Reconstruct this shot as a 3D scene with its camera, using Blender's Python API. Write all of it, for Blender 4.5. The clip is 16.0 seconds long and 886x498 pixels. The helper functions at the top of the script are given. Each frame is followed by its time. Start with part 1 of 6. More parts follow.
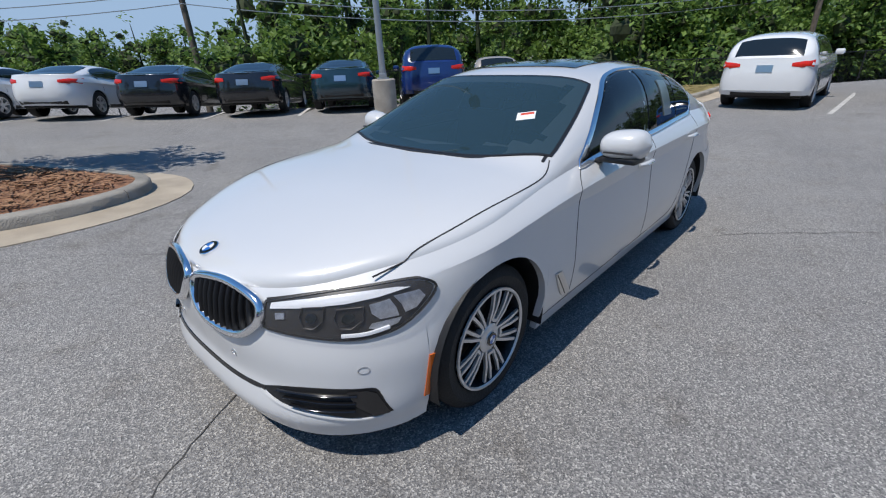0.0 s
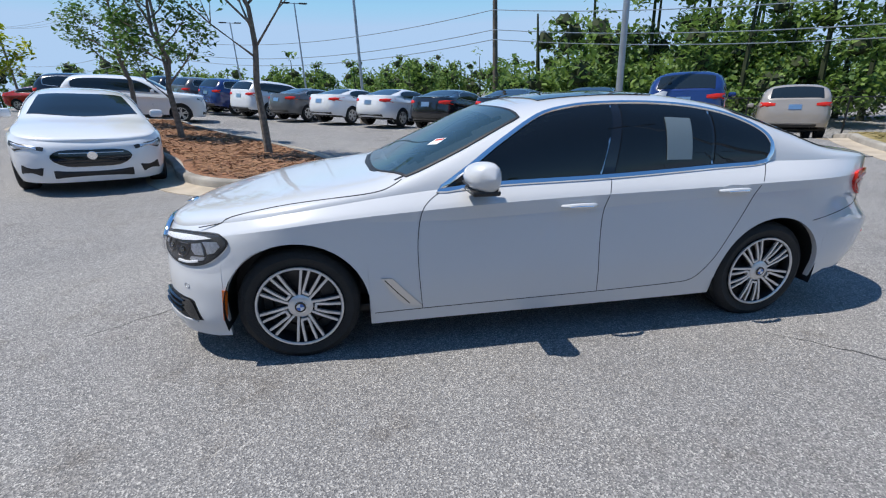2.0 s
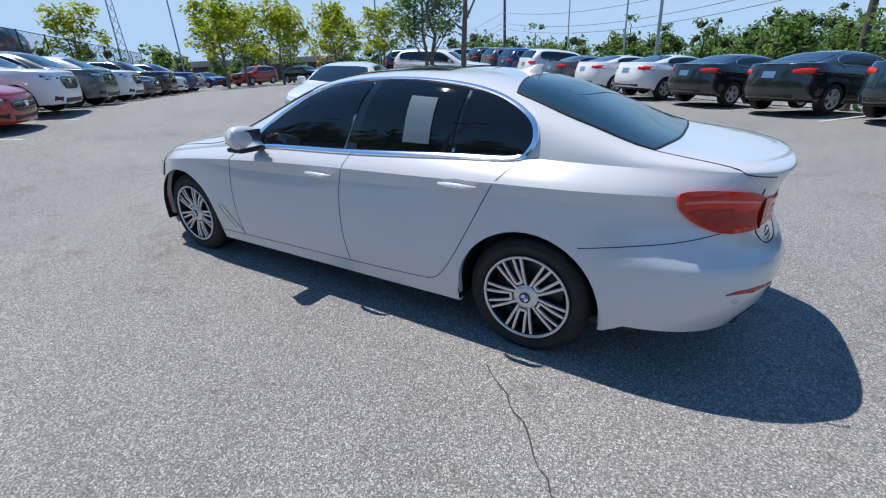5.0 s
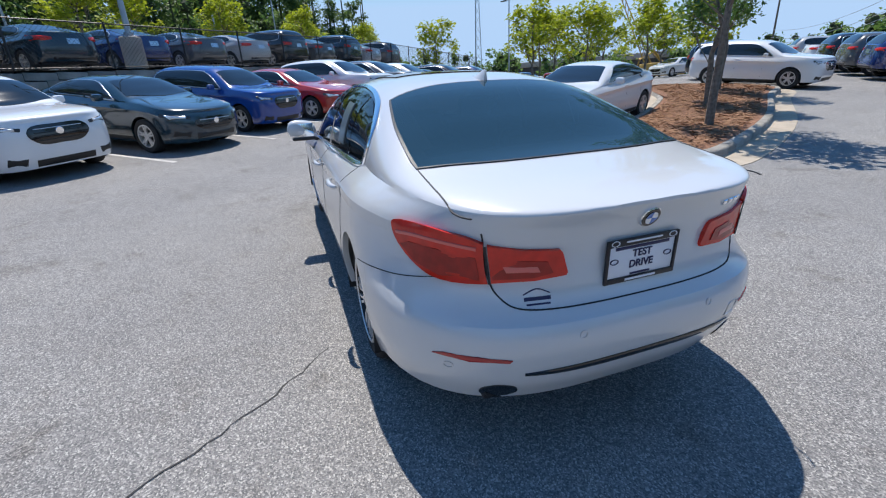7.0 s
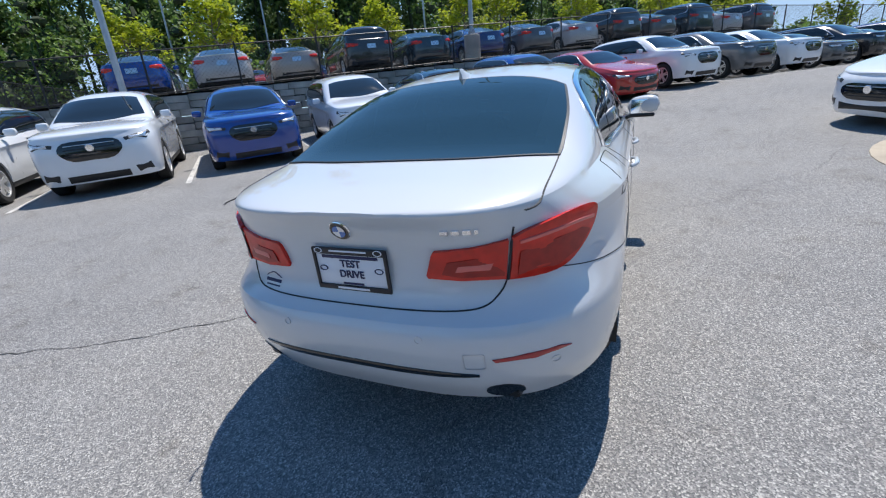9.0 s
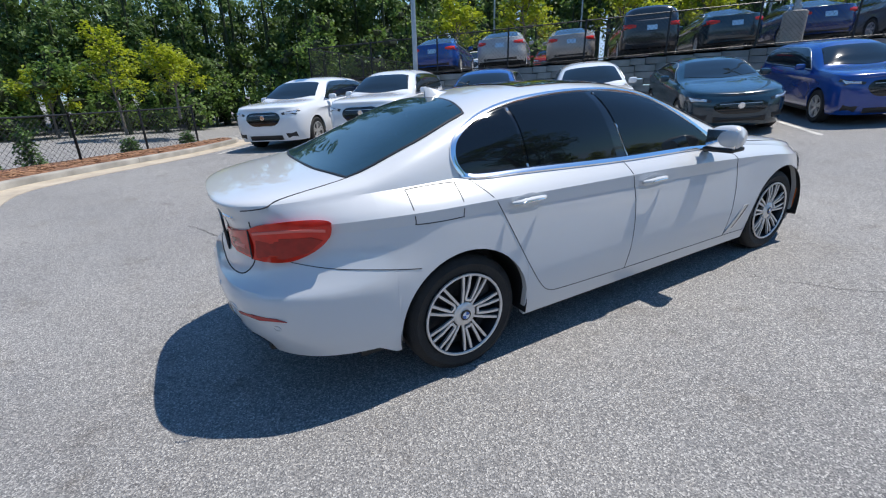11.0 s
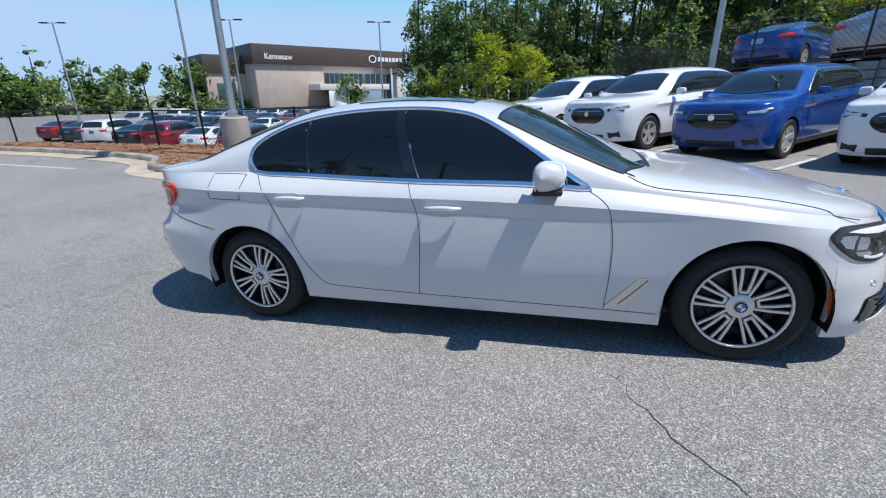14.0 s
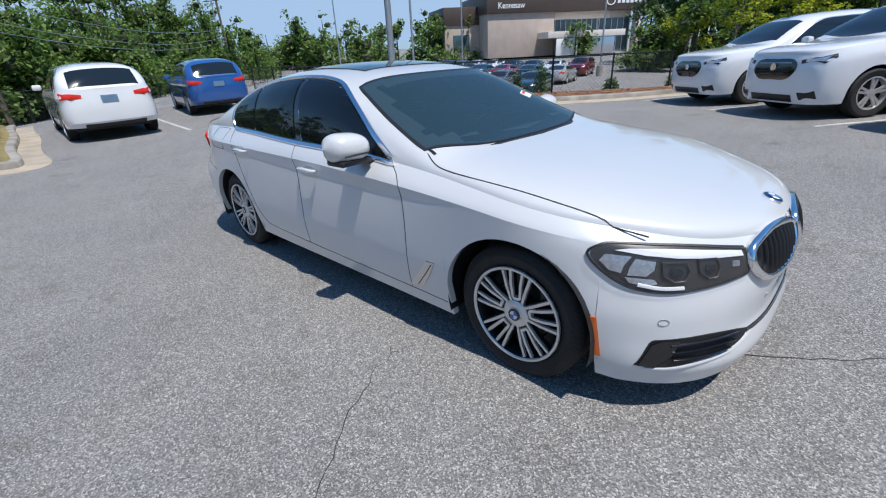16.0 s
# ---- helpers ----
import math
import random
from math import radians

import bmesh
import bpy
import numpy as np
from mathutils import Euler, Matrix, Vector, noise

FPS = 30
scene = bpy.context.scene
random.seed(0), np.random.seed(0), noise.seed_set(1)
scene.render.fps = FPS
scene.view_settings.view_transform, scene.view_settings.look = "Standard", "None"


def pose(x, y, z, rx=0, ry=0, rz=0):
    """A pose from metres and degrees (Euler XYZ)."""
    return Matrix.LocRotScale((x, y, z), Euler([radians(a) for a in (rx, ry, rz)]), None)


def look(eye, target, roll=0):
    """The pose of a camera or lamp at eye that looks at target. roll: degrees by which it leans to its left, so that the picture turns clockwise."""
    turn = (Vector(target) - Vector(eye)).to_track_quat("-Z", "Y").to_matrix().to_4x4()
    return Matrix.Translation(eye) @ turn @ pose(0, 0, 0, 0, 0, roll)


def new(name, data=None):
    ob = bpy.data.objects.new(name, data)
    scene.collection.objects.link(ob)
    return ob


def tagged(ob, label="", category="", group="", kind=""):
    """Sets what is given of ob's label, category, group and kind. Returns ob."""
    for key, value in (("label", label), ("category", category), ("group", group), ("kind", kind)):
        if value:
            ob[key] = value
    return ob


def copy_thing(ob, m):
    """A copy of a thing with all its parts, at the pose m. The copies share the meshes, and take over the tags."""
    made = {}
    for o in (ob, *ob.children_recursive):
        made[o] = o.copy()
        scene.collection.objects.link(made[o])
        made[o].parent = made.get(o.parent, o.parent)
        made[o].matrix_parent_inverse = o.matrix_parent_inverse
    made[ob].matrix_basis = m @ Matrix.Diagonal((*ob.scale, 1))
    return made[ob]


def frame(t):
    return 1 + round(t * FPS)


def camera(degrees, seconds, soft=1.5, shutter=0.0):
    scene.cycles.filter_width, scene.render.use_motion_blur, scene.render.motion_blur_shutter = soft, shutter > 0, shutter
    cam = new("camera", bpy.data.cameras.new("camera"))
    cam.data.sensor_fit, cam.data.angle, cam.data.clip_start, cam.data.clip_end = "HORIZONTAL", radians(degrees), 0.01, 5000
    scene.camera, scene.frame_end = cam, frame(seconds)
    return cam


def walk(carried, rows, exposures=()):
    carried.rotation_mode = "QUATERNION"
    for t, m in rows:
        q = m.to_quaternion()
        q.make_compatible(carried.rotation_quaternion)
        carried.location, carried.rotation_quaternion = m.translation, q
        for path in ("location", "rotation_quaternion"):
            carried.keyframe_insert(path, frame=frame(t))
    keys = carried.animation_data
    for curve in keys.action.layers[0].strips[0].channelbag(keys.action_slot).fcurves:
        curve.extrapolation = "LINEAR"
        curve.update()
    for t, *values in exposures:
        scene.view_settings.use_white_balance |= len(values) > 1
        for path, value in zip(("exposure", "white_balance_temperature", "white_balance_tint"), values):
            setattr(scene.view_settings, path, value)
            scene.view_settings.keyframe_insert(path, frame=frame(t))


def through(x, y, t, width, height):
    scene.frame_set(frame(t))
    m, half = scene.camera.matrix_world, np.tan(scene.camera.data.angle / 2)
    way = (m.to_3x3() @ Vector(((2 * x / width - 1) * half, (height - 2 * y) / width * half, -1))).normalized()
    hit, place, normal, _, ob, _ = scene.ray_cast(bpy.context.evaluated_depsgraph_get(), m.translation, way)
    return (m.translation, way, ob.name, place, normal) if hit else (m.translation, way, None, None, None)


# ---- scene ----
cam = camera(90.8, 16.0, soft=1.15)
PATH = [
    (0, (2.749, 1.828, 1.561), (1.420, 0.583, 0.734), -3.12),
    (0.5, (2.436, 2.290, 1.552), (1.318, 0.826, 0.773), -2.60),
    (1, (1.997, 2.645, 1.530), (1.141, 0.995, 0.792), -2.48),
    (1.5, (1.530, 2.961, 1.516), (0.955, 1.179, 0.813), -2.50),
    (2, (1.019, 3.182, 1.488), (0.718, 1.322, 0.814), -2.62),
    (2.5, (0.450, 3.323, 1.468), (0.411, 1.435, 0.809), -2.92),
    (3, (-0.106, 3.406, 1.446), (0.081, 1.527, 0.786), -3.06),
    (3.5, (-0.649, 3.375, 1.428), (-0.257, 1.530, 0.764), -3.02),
    (4, (-1.236, 3.306, 1.424), (-0.621, 1.528, 0.745), -3.38),
    (4.2, (-1.457, 3.232, 1.411), (-0.752, 1.491, 0.725), -3.66),
    (6.3, (-3.351, 1.855, 1.345), (-1.806, 0.787, 0.658), -1.88),
    (6.5, (-3.499, 1.657, 1.287), (-1.849, 0.730, 0.640), -2.06),
    (7, (-3.709, 1.149, 1.318), (-1.926, 0.545, 0.641), -3.00),
    (7.5, (-3.876, 0.656, 1.322), (-2.014, 0.390, 0.642), -3.66),
    (8, (-3.888, 0.121, 1.316), (-2.010, 0.226, 0.638), -4.42),
    (8.2, (-3.900, -0.087, 1.283), (-2.025, 0.167, 0.637), -4.86),
    (8.5, (-3.891, -0.416, 1.301), (-2.065, 0.045, 0.628), -5.16),
    (9, (-3.758, -0.942, 1.288), (-2.045, -0.148, 0.629), -5.08),
    (9.5, (-3.586, -1.439, 1.301), (-2.030, -0.352, 0.670), -5.00),
    (9.7, (-3.499, -1.646, 1.352), (-2.026, -0.457, 0.707), -4.48),
    (11.8, (-1.826, -3.077, 1.422), (-1.310, -1.260, 0.764), -0.30),
    (12, (-1.627, -3.173, 1.428), (-1.207, -1.329, 0.779), -0.20),
    (12.5, (-1.108, -3.275, 1.424), (-0.929, -1.388, 0.786), -0.06),
    (13, (-0.575, -3.338, 1.438), (-0.637, -1.445, 0.793), -0.10),
    (13.5, (-0.013, -3.348, 1.457), (-0.313, -1.483, 0.798), -0.38),
    (14, (0.542, -3.243, 1.490), (0.022, -1.435, 0.810), -0.68),
    (14.5, (1.099, -3.116, 1.506), (0.363, -1.401, 0.790), -1.36),
    (15, (1.585, -2.853, 1.525), (0.653, -1.254, 0.768), -2.04),
    (15.5, (2.072, -2.602, 1.535), (0.958, -1.144, 0.740), -2.64),
    (16, (2.460, -2.262, 1.543), (1.171, -0.985, 0.701), -2.78),
]
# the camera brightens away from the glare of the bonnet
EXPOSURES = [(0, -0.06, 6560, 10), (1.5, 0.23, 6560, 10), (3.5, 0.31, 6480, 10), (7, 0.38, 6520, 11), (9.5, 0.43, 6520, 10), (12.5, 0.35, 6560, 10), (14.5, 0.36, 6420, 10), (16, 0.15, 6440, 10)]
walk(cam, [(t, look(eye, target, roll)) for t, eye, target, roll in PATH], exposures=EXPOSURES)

# rows of the car park: ROW_S runs along them, ROW_N across, towards the retaining wall
ROW_S, ROW_N = Vector((0.745, -0.667)), Vector((0.667, 0.745))
SLOPE_X, SLOPE_Y = 0.045, -0.003


def ease(t):
    t = min(1.0, max(0.0, t))
    return t * t * (3 - 2 * t)


def sn(s, n):
    """World x, y of a place s metres along the rows and n metres across."""
    return ROW_S.x * s + ROW_N.x * n, ROW_S.y * s + ROW_N.y * n


def lot(x, y):
    """Height of the paved ground: a slope that flattens behind the car, with a fall to the lower lot."""
    s, n = ROW_S.x * x + ROW_S.y * y, ROW_N.x * x + ROW_N.y * y
    xs = min(x, 14.0) if x > -3 else -3 + (x + 3) * 0.1
    z = SLOPE_X * xs + 0.02 * (max(0.0, -0.75 - y) if y < 0 else max(0.0, min(y, 5.0) - 0.75))
    if y < -40:
        z = SLOPE_X * xs + 0.8
    z += 0.04 * max(0.0, min(x, 14.0) - 5.0)
    if n < -12:
        z -= min(0.12 * (-12 - n), 1.6)
    fall = ease((y - 7.2) / 6) * ease((-10.6 - s) / 4)
    return z * (1 - fall) + fall * -1.7


def lot_turn():
    zc = Vector((-SLOPE_X, -SLOPE_Y, 1)).normalized()
    xc = Vector((1, 0, SLOPE_X)).normalized()
    return Matrix((xc, zc.cross(xc), zc)).transposed().to_4x4()


def on_lot(x, y, heading=0.0, lift=0.0, height=lot):
    """A pose on the paved ground, tilted with it; heading: degrees from +x."""
    c, s = math.cos(radians(heading)), math.sin(radians(heading))
    f = (height(x + 1.4 * c, y + 1.4 * s) - height(x - 1.4 * c, y - 1.4 * s)) / 2.8
    q = (height(x - 0.8 * s, y + 0.8 * c) - height(x + 0.8 * s, y - 0.8 * c)) / 1.6
    a, b = Vector((c, s, f)).normalized(), Vector((-s, c, q)).normalized()
    up = a.cross(b).normalized()
    return Matrix.Translation((x, y, height(x, y) + lift)) @ Matrix((a, up.cross(a), up)).transposed().to_4x4()


# ---- world and sun ----
SUN_WAY = Vector((0.43, -0.04, 1.0)).normalized()
world = bpy.data.worlds.new("sky")
scene.world = world
world.use_nodes = True
wn = world.node_tree
sky = wn.nodes.new("ShaderNodeTexSky")
sky.sky_type = "NISHITA"
sky.sun_disc = False
sky.sun_elevation = math.asin(SUN_WAY.z)
sky.sun_rotation = math.atan2(SUN_WAY.x, SUN_WAY.y)
sky.air_density, sky.dust_density, sky.ozone_density = 1.0, 0.0, 1.6
deep = wn.nodes.new("ShaderNodeHueSaturation")
deep.inputs["Saturation"].default_value = 1.25
wn.links.new(sky.outputs[0], deep.inputs["Color"])
haze = wn.nodes.new("ShaderNodeMix")
haze.data_type, haze.blend_type = "RGBA", "DARKEN"
haze.inputs[0].default_value = 1.0
haze.inputs[7].default_value = (2.7, 3.9, 5.6, 1)
wn.links.new(deep.outputs[0], haze.inputs[6])
wn.links.new(haze.outputs[2], wn.nodes["Background"].inputs[0])
wn.nodes["Background"].inputs[1].default_value = 0.13
sun = new("sun", bpy.data.lights.new("sun", "SUN"))
sun.data.energy, sun.data.angle, sun.data.color = 4.3, radians(0.53), (1.0, 0.96, 0.9)
sun.matrix_world = look(SUN_WAY * 50, (0, 0, 0))

# ---- materials ----


def mat(name, base, rough=0.5, metal=0.0, coat=0.0, vary=0.0, scale=6.0, bump=0.0, bump_scale=80.0, base2=None, random_tint=0.0):
    """A Principled material; vary: large-scale mix towards base2, bump: fine relief, random_tint: shade by object."""
    m = bpy.data.materials.new(name)
    m.use_nodes = True
    nt = m.node_tree
    p = nt.nodes["Principled BSDF"]
    p.inputs["Base Color"].default_value = (*base, 1)
    p.inputs["Roughness"].default_value = rough
    p.inputs["Metallic"].default_value = metal
    p.inputs["Coat Weight"].default_value = coat
    p.inputs["Coat Roughness"].default_value = 0.03
    tc = nt.nodes.new("ShaderNodeTexCoord")
    if vary:
        n = nt.nodes.new("ShaderNodeTexNoise")
        n.inputs["Scale"].default_value, n.inputs["Detail"].default_value = scale, 6
        nt.links.new(tc.outputs["Object"], n.inputs["Vector"])
        ramp = nt.nodes.new("ShaderNodeValToRGB")
        ramp.color_ramp.elements[0].position, ramp.color_ramp.elements[1].position = 0.35, 0.68
        b2 = base2 or tuple(c * (1 - vary) for c in base)
        ramp.color_ramp.elements[0].color, ramp.color_ramp.elements[1].color = (*b2, 1), (*base, 1)
        nt.links.new(n.outputs["Fac"], ramp.inputs[0])
        out = ramp.outputs[0]
        if random_tint:
            info, hsv = nt.nodes.new("ShaderNodeObjectInfo"), nt.nodes.new("ShaderNodeHueSaturation")
            mr = nt.nodes.new("ShaderNodeMapRange")
            mr.inputs["To Min"].default_value, mr.inputs["To Max"].default_value = 1 - random_tint, 1 + random_tint
            nt.links.new(info.outputs["Random"], mr.inputs[0])
            nt.links.new(mr.outputs[0], hsv.inputs["Value"])
            nt.links.new(out, hsv.inputs["Color"])
            out = hsv.outputs[0]
        nt.links.new(out, p.inputs["Base Color"])
    if bump:
        n2 = nt.nodes.new("ShaderNodeTexNoise")
        n2.inputs["Scale"].default_value, n2.inputs["Detail"].default_value = bump_scale, 4
        nt.links.new(tc.outputs["Object"], n2.inputs["Vector"])
        bp = nt.nodes.new("ShaderNodeBump")
        bp.inputs["Strength"].default_value, bp.inputs["Distance"].default_value = bump, 0.02
        nt.links.new(n2.outputs["Fac"], bp.inputs["Height"])
        nt.links.new(bp.outputs[0], p.inputs["Normal"])
    return m


def glass_mat(name, tint, see, through=(0.75, 0.85, 0.9)):
    """Tinted pane: a clear reflecting coat over a see-through tint."""
    m = bpy.data.materials.new(name)
    m.use_nodes = True
    nt = m.node_tree
    p = nt.nodes["Principled BSDF"]
    p.inputs["Base Color"].default_value = (*tint, 1)
    p.inputs["Roughness"].default_value = 0.02
    p.inputs["IOR"].default_value = 1.5
    tr, mix = nt.nodes.new("ShaderNodeBsdfTransparent"), nt.nodes.new("ShaderNodeMixShader")
    tr.inputs[0].default_value = (*through, 1)
    mix.inputs[0].default_value = see
    nt.links.new(p.outputs[0], mix.inputs[1])
    nt.links.new(tr.outputs[0], mix.inputs[2])
    nt.links.new(mix.outputs[0], nt.nodes["Material Output"].inputs[0])
    return m


def asphalt_mat():
    m = mat("asphalt", (0.2, 0.2, 0.205), 0.9)
    nt = m.node_tree
    p = nt.nodes["Principled BSDF"]
    tc = nt.nodes.new("ShaderNodeTexCoord")

    def noise_node(scale, detail, rough=0.6):
        n = nt.nodes.new("ShaderNodeTexNoise")
        n.inputs["Scale"].default_value, n.inputs["Detail"].default_value, n.inputs["Roughness"].default_value = scale, detail, rough
        nt.links.new(tc.outputs["Object"], n.inputs["Vector"])
        return n

    def ramp(src, stops):
        r = nt.nodes.new("ShaderNodeValToRGB")
        e = r.color_ramp.elements
        e[0].position, e[0].color = stops[0][0], (*stops[0][1], 1)
        e[1].position, e[1].color = stops[-1][0], (*stops[-1][1], 1)
        for pos, col in stops[1:-1]:
            e.new(pos).color = (*col, 1)
        nt.links.new(src, r.inputs[0])
        return r.outputs[0]

    def mult(a, b, fac=1.0):
        x = nt.nodes.new("ShaderNodeMix")
        x.data_type, x.blend_type = "RGBA", "MULTIPLY"
        x.inputs[0].default_value = fac
        nt.links.new(a, x.inputs[6])
        nt.links.new(b, x.inputs[7])
        return x.outputs[2]

    vor = nt.nodes.new("ShaderNodeTexVoronoi")
    vor.inputs["Scale"].default_value = 160
    nt.links.new(tc.outputs["Object"], vor.inputs["Vector"])
    sep = nt.nodes.new("ShaderNodeSeparateColor")
    nt.links.new(vor.outputs["Color"], sep.inputs[0])
    stones = ramp(sep.outputs[0], [(0.0, (0.113, 0.112, 0.115)), (0.5, (0.215, 0.211, 0.206)), (0.82, (0.306, 0.297, 0.285)), (1.0, (0.5, 0.485, 0.458))])
    grain = ramp(noise_node(160, 3).outputs["Fac"], [(0.35, (0.8, 0.8, 0.8)), (0.65, (1.12, 1.12, 1.12))])
    patches = ramp(noise_node(0.45, 6).outputs["Fac"], [(0.3, (0.86, 0.86, 0.87)), (0.7, (1.1, 1.09, 1.07))])
    blots = ramp(noise_node(2.3, 5, 0.7).outputs["Fac"], [(0.3, (0.74, 0.71, 0.68)), (0.42, (1, 0.99, 0.98)), (0.62, (1.02, 1.02, 1.02)), (0.76, (1.14, 1.12, 1.09))])
    nt.links.new(mult(mult(mult(stones, grain), patches), blots), p.inputs["Base Color"])
    bp = nt.nodes.new("ShaderNodeBump")
    bp.inputs["Strength"].default_value, bp.inputs["Distance"].default_value = 0.55, 0.006
    nt.links.new(vor.outputs["Distance"], bp.inputs["Height"])
    nt.links.new(bp.outputs[0], p.inputs["Normal"])
    return m


ASPHALT = asphalt_mat()
WHITE_PAINT = mat("pearl_white_paint", (0.6, 0.61, 0.62), 0.3, 0.0, 1.0, vary=0.02, scale=2, bump=0.01, bump_scale=300)
BLACK_PLASTIC = mat("black_plastic", (0.012, 0.012, 0.013), 0.45, bump=0.1, bump_scale=250)
GLOSS_BLACK = mat("gloss_black", (0.008, 0.008, 0.009), 0.08, coat=0.5)
SEAM = mat("panel_gap", (0.02, 0.02, 0.022), 0.7)
CHROME = mat("chrome", (0.9, 0.91, 0.93), 0.14, 1.0)
SATIN = mat("satin_aluminium", (0.62, 0.63, 0.65), 0.28, 1.0)
ALLOY = mat("machined_alloy", (0.74, 0.73, 0.72), 0.34, 0.6, vary=0.12, scale=30)
DARK_ALLOY = mat("dark_grey_alloy", (0.018, 0.018, 0.02), 0.35, 0.2)
STEEL = mat("brake_steel", (0.1, 0.095, 0.095), 0.45, 0.7, vary=0.3, scale=25)
RUBBER = mat("tyre_rubber", (0.018, 0.018, 0.018), 0.75, vary=0.3, scale=12, bump=0.3, bump_scale=90)
GLASS_DARK = glass_mat("tinted_side_glass", (0.006, 0.008, 0.01), 0.05)
GLASS_FRONT = glass_mat("windscreen_glass", (0.025, 0.052, 0.068), 0.2)
GLASS_REAR = glass_mat("tinted_rear_glass", (0.016, 0.042, 0.06), 0.04)
FAR_GLASS = mat("car_glass", (0.012, 0.018, 0.022), 0.05, coat=0.4)
LENS_CLEAR = glass_mat("lamp_lens", (0.2, 0.2, 0.21), 0.9, (0.97, 0.97, 0.98))
LAMP_CHROME = mat("lamp_reflector", (0.85, 0.88, 0.93), 0.28, 0.8, vary=0.3, scale=60)
LAMP_DARK = mat("lamp_housing", (0.035, 0.034, 0.034), 0.35)
LENS_RED = mat("red_lens", (0.74, 0.03, 0.016), 0.1, vary=0.25, scale=18)
LENS_PALE = mat("pale_red_lens", (0.72, 0.16, 0.13), 0.12)
LAMP_SILVER = mat("lamp_silver_blade", (0.86, 0.87, 0.88), 0.3)
LENS_RED_DARK = mat("dark_red_lens", (0.42, 0.014, 0.008), 0.1, vary=0.3, scale=25)
AMBER = mat("amber_lens", (0.62, 0.13, 0.015), 0.25, coat=0.5)
REFLECTOR_RED = mat("red_reflector", (0.42, 0.02, 0.02), 0.25, coat=0.4)
BADGE_BLUE = mat("badge_blue", (0.02, 0.13, 0.45), 0.2, coat=1)
BADGE_WHITE = mat("badge_white", (0.8, 0.8, 0.8), 0.2, coat=1)
PLATE_WHITE = mat("plate_white", (0.75, 0.76, 0.8), 0.4)
PLATE_INK = mat("plate_navy_ink", (0.012, 0.014, 0.07), 0.45)
FRAME_BLACK = mat("plate_frame_black", (0.012, 0.012, 0.016), 0.35)
SEAT = mat("dark_upholstery", (0.05, 0.046, 0.044), 0.7, vary=0.3, scale=8)
PAPER = mat("white_paper", (0.75, 0.76, 0.77), 0.7)
RED_INK = mat("red_ink", (0.6, 0.06, 0.03), 0.6)
CONCRETE = mat("concrete", (0.42, 0.38, 0.33), 0.9, vary=0.3, scale=3, bump=0.4, bump_scale=60)
KERB = mat("kerb_concrete", (0.4, 0.37, 0.32), 0.9, vary=0.45, scale=2.2, bump=0.5, bump_scale=70)
GUTTER = mat("gutter_concrete", (0.46, 0.39, 0.3), 0.9, vary=0.25, scale=2.5, bump=0.3, bump_scale=60)
MULCH = mat("pine_straw_mulch", (0.34, 0.17, 0.09), 0.95, vary=0.6, scale=16, bump=1.0, bump_scale=45, base2=(0.13, 0.06, 0.035))
STRAW = mat("mulch_chip", (0.4, 0.22, 0.12), 0.95, vary=0.5, scale=9)
PAINT_LINE = mat("road_paint", (0.62, 0.6, 0.56), 0.8, vary=0.45, scale=9, base2=(0.34, 0.33, 0.31))
POLE_METAL = mat("galvanised_pole", (0.42, 0.45, 0.48), 0.42, 0.6, vary=0.15, scale=4)
WOOD_POLE = mat("weathered_pole_wood", (0.16, 0.13, 0.1), 0.85, vary=0.4, scale=5)
FENCE = mat("black_fence", (0.012, 0.012, 0.013), 0.5)
BLOCK = mat("retaining_block", (0.27, 0.28, 0.26), 0.95, vary=0.45, scale=2.0, bump=0.8, bump_scale=25, base2=(0.13, 0.14, 0.13), random_tint=0.25)
BARK = mat("bark", (0.24, 0.2, 0.16), 0.9, vary=0.5, scale=14, bump=0.6, bump_scale=40)
GRASS_DRY = mat("dry_grass", (0.34, 0.26, 0.11), 0.95, vary=0.5, scale=5, bump=0.9, bump_scale=50, base2=(0.2, 0.17, 0.06))


def leaf_mat(name, a, b, through=0.35):
    m = bpy.data.materials.new(name)
    m.use_nodes = True
    nt = m.node_tree
    p = nt.nodes["Principled BSDF"]
    p.inputs["Roughness"].default_value = 0.6
    geo, r = nt.nodes.new("ShaderNodeNewGeometry"), nt.nodes.new("ShaderNodeValToRGB")
    r.color_ramp.elements[0].color, r.color_ramp.elements[1].color = (*a, 1), (*b, 1)
    nt.links.new(geo.outputs["Random Per Island"], r.inputs[0])
    nt.links.new(r.outputs[0], p.inputs["Base Color"])
    tl, mix = nt.nodes.new("ShaderNodeBsdfTranslucent"), nt.nodes.new("ShaderNodeMixShader")
    nt.links.new(r.outputs[0], tl.inputs[0])
    mix.inputs[0].default_value = through
    nt.links.new(p.outputs[0], mix.inputs[1])
    nt.links.new(tl.outputs[0], mix.inputs[2])
    nt.links.new(mix.outputs[0], nt.nodes["Material Output"].inputs[0])
    return m


LEAF_OAK = leaf_mat("oak_leaf", (0.045, 0.11, 0.025), (0.13, 0.25, 0.05))
LEAF_YELLOW = leaf_mat("yellow_green_leaf", (0.2, 0.27, 0.015), (0.46, 0.5, 0.03), 0.5)
LEAF_WOOD = leaf_mat("woodland_leaf", (0.06, 0.13, 0.028), (0.21, 0.32, 0.065), 0.42)
LEAF_PINE = leaf_mat("pine_needles", (0.04, 0.09, 0.03), (0.15, 0.23, 0.055), 0.38)
LEAF_HEDGE = leaf_mat("conifer_leaf", (0.03, 0.08, 0.02), (0.1, 0.19, 0.03), 0.25)

# ---- mesh helpers ----


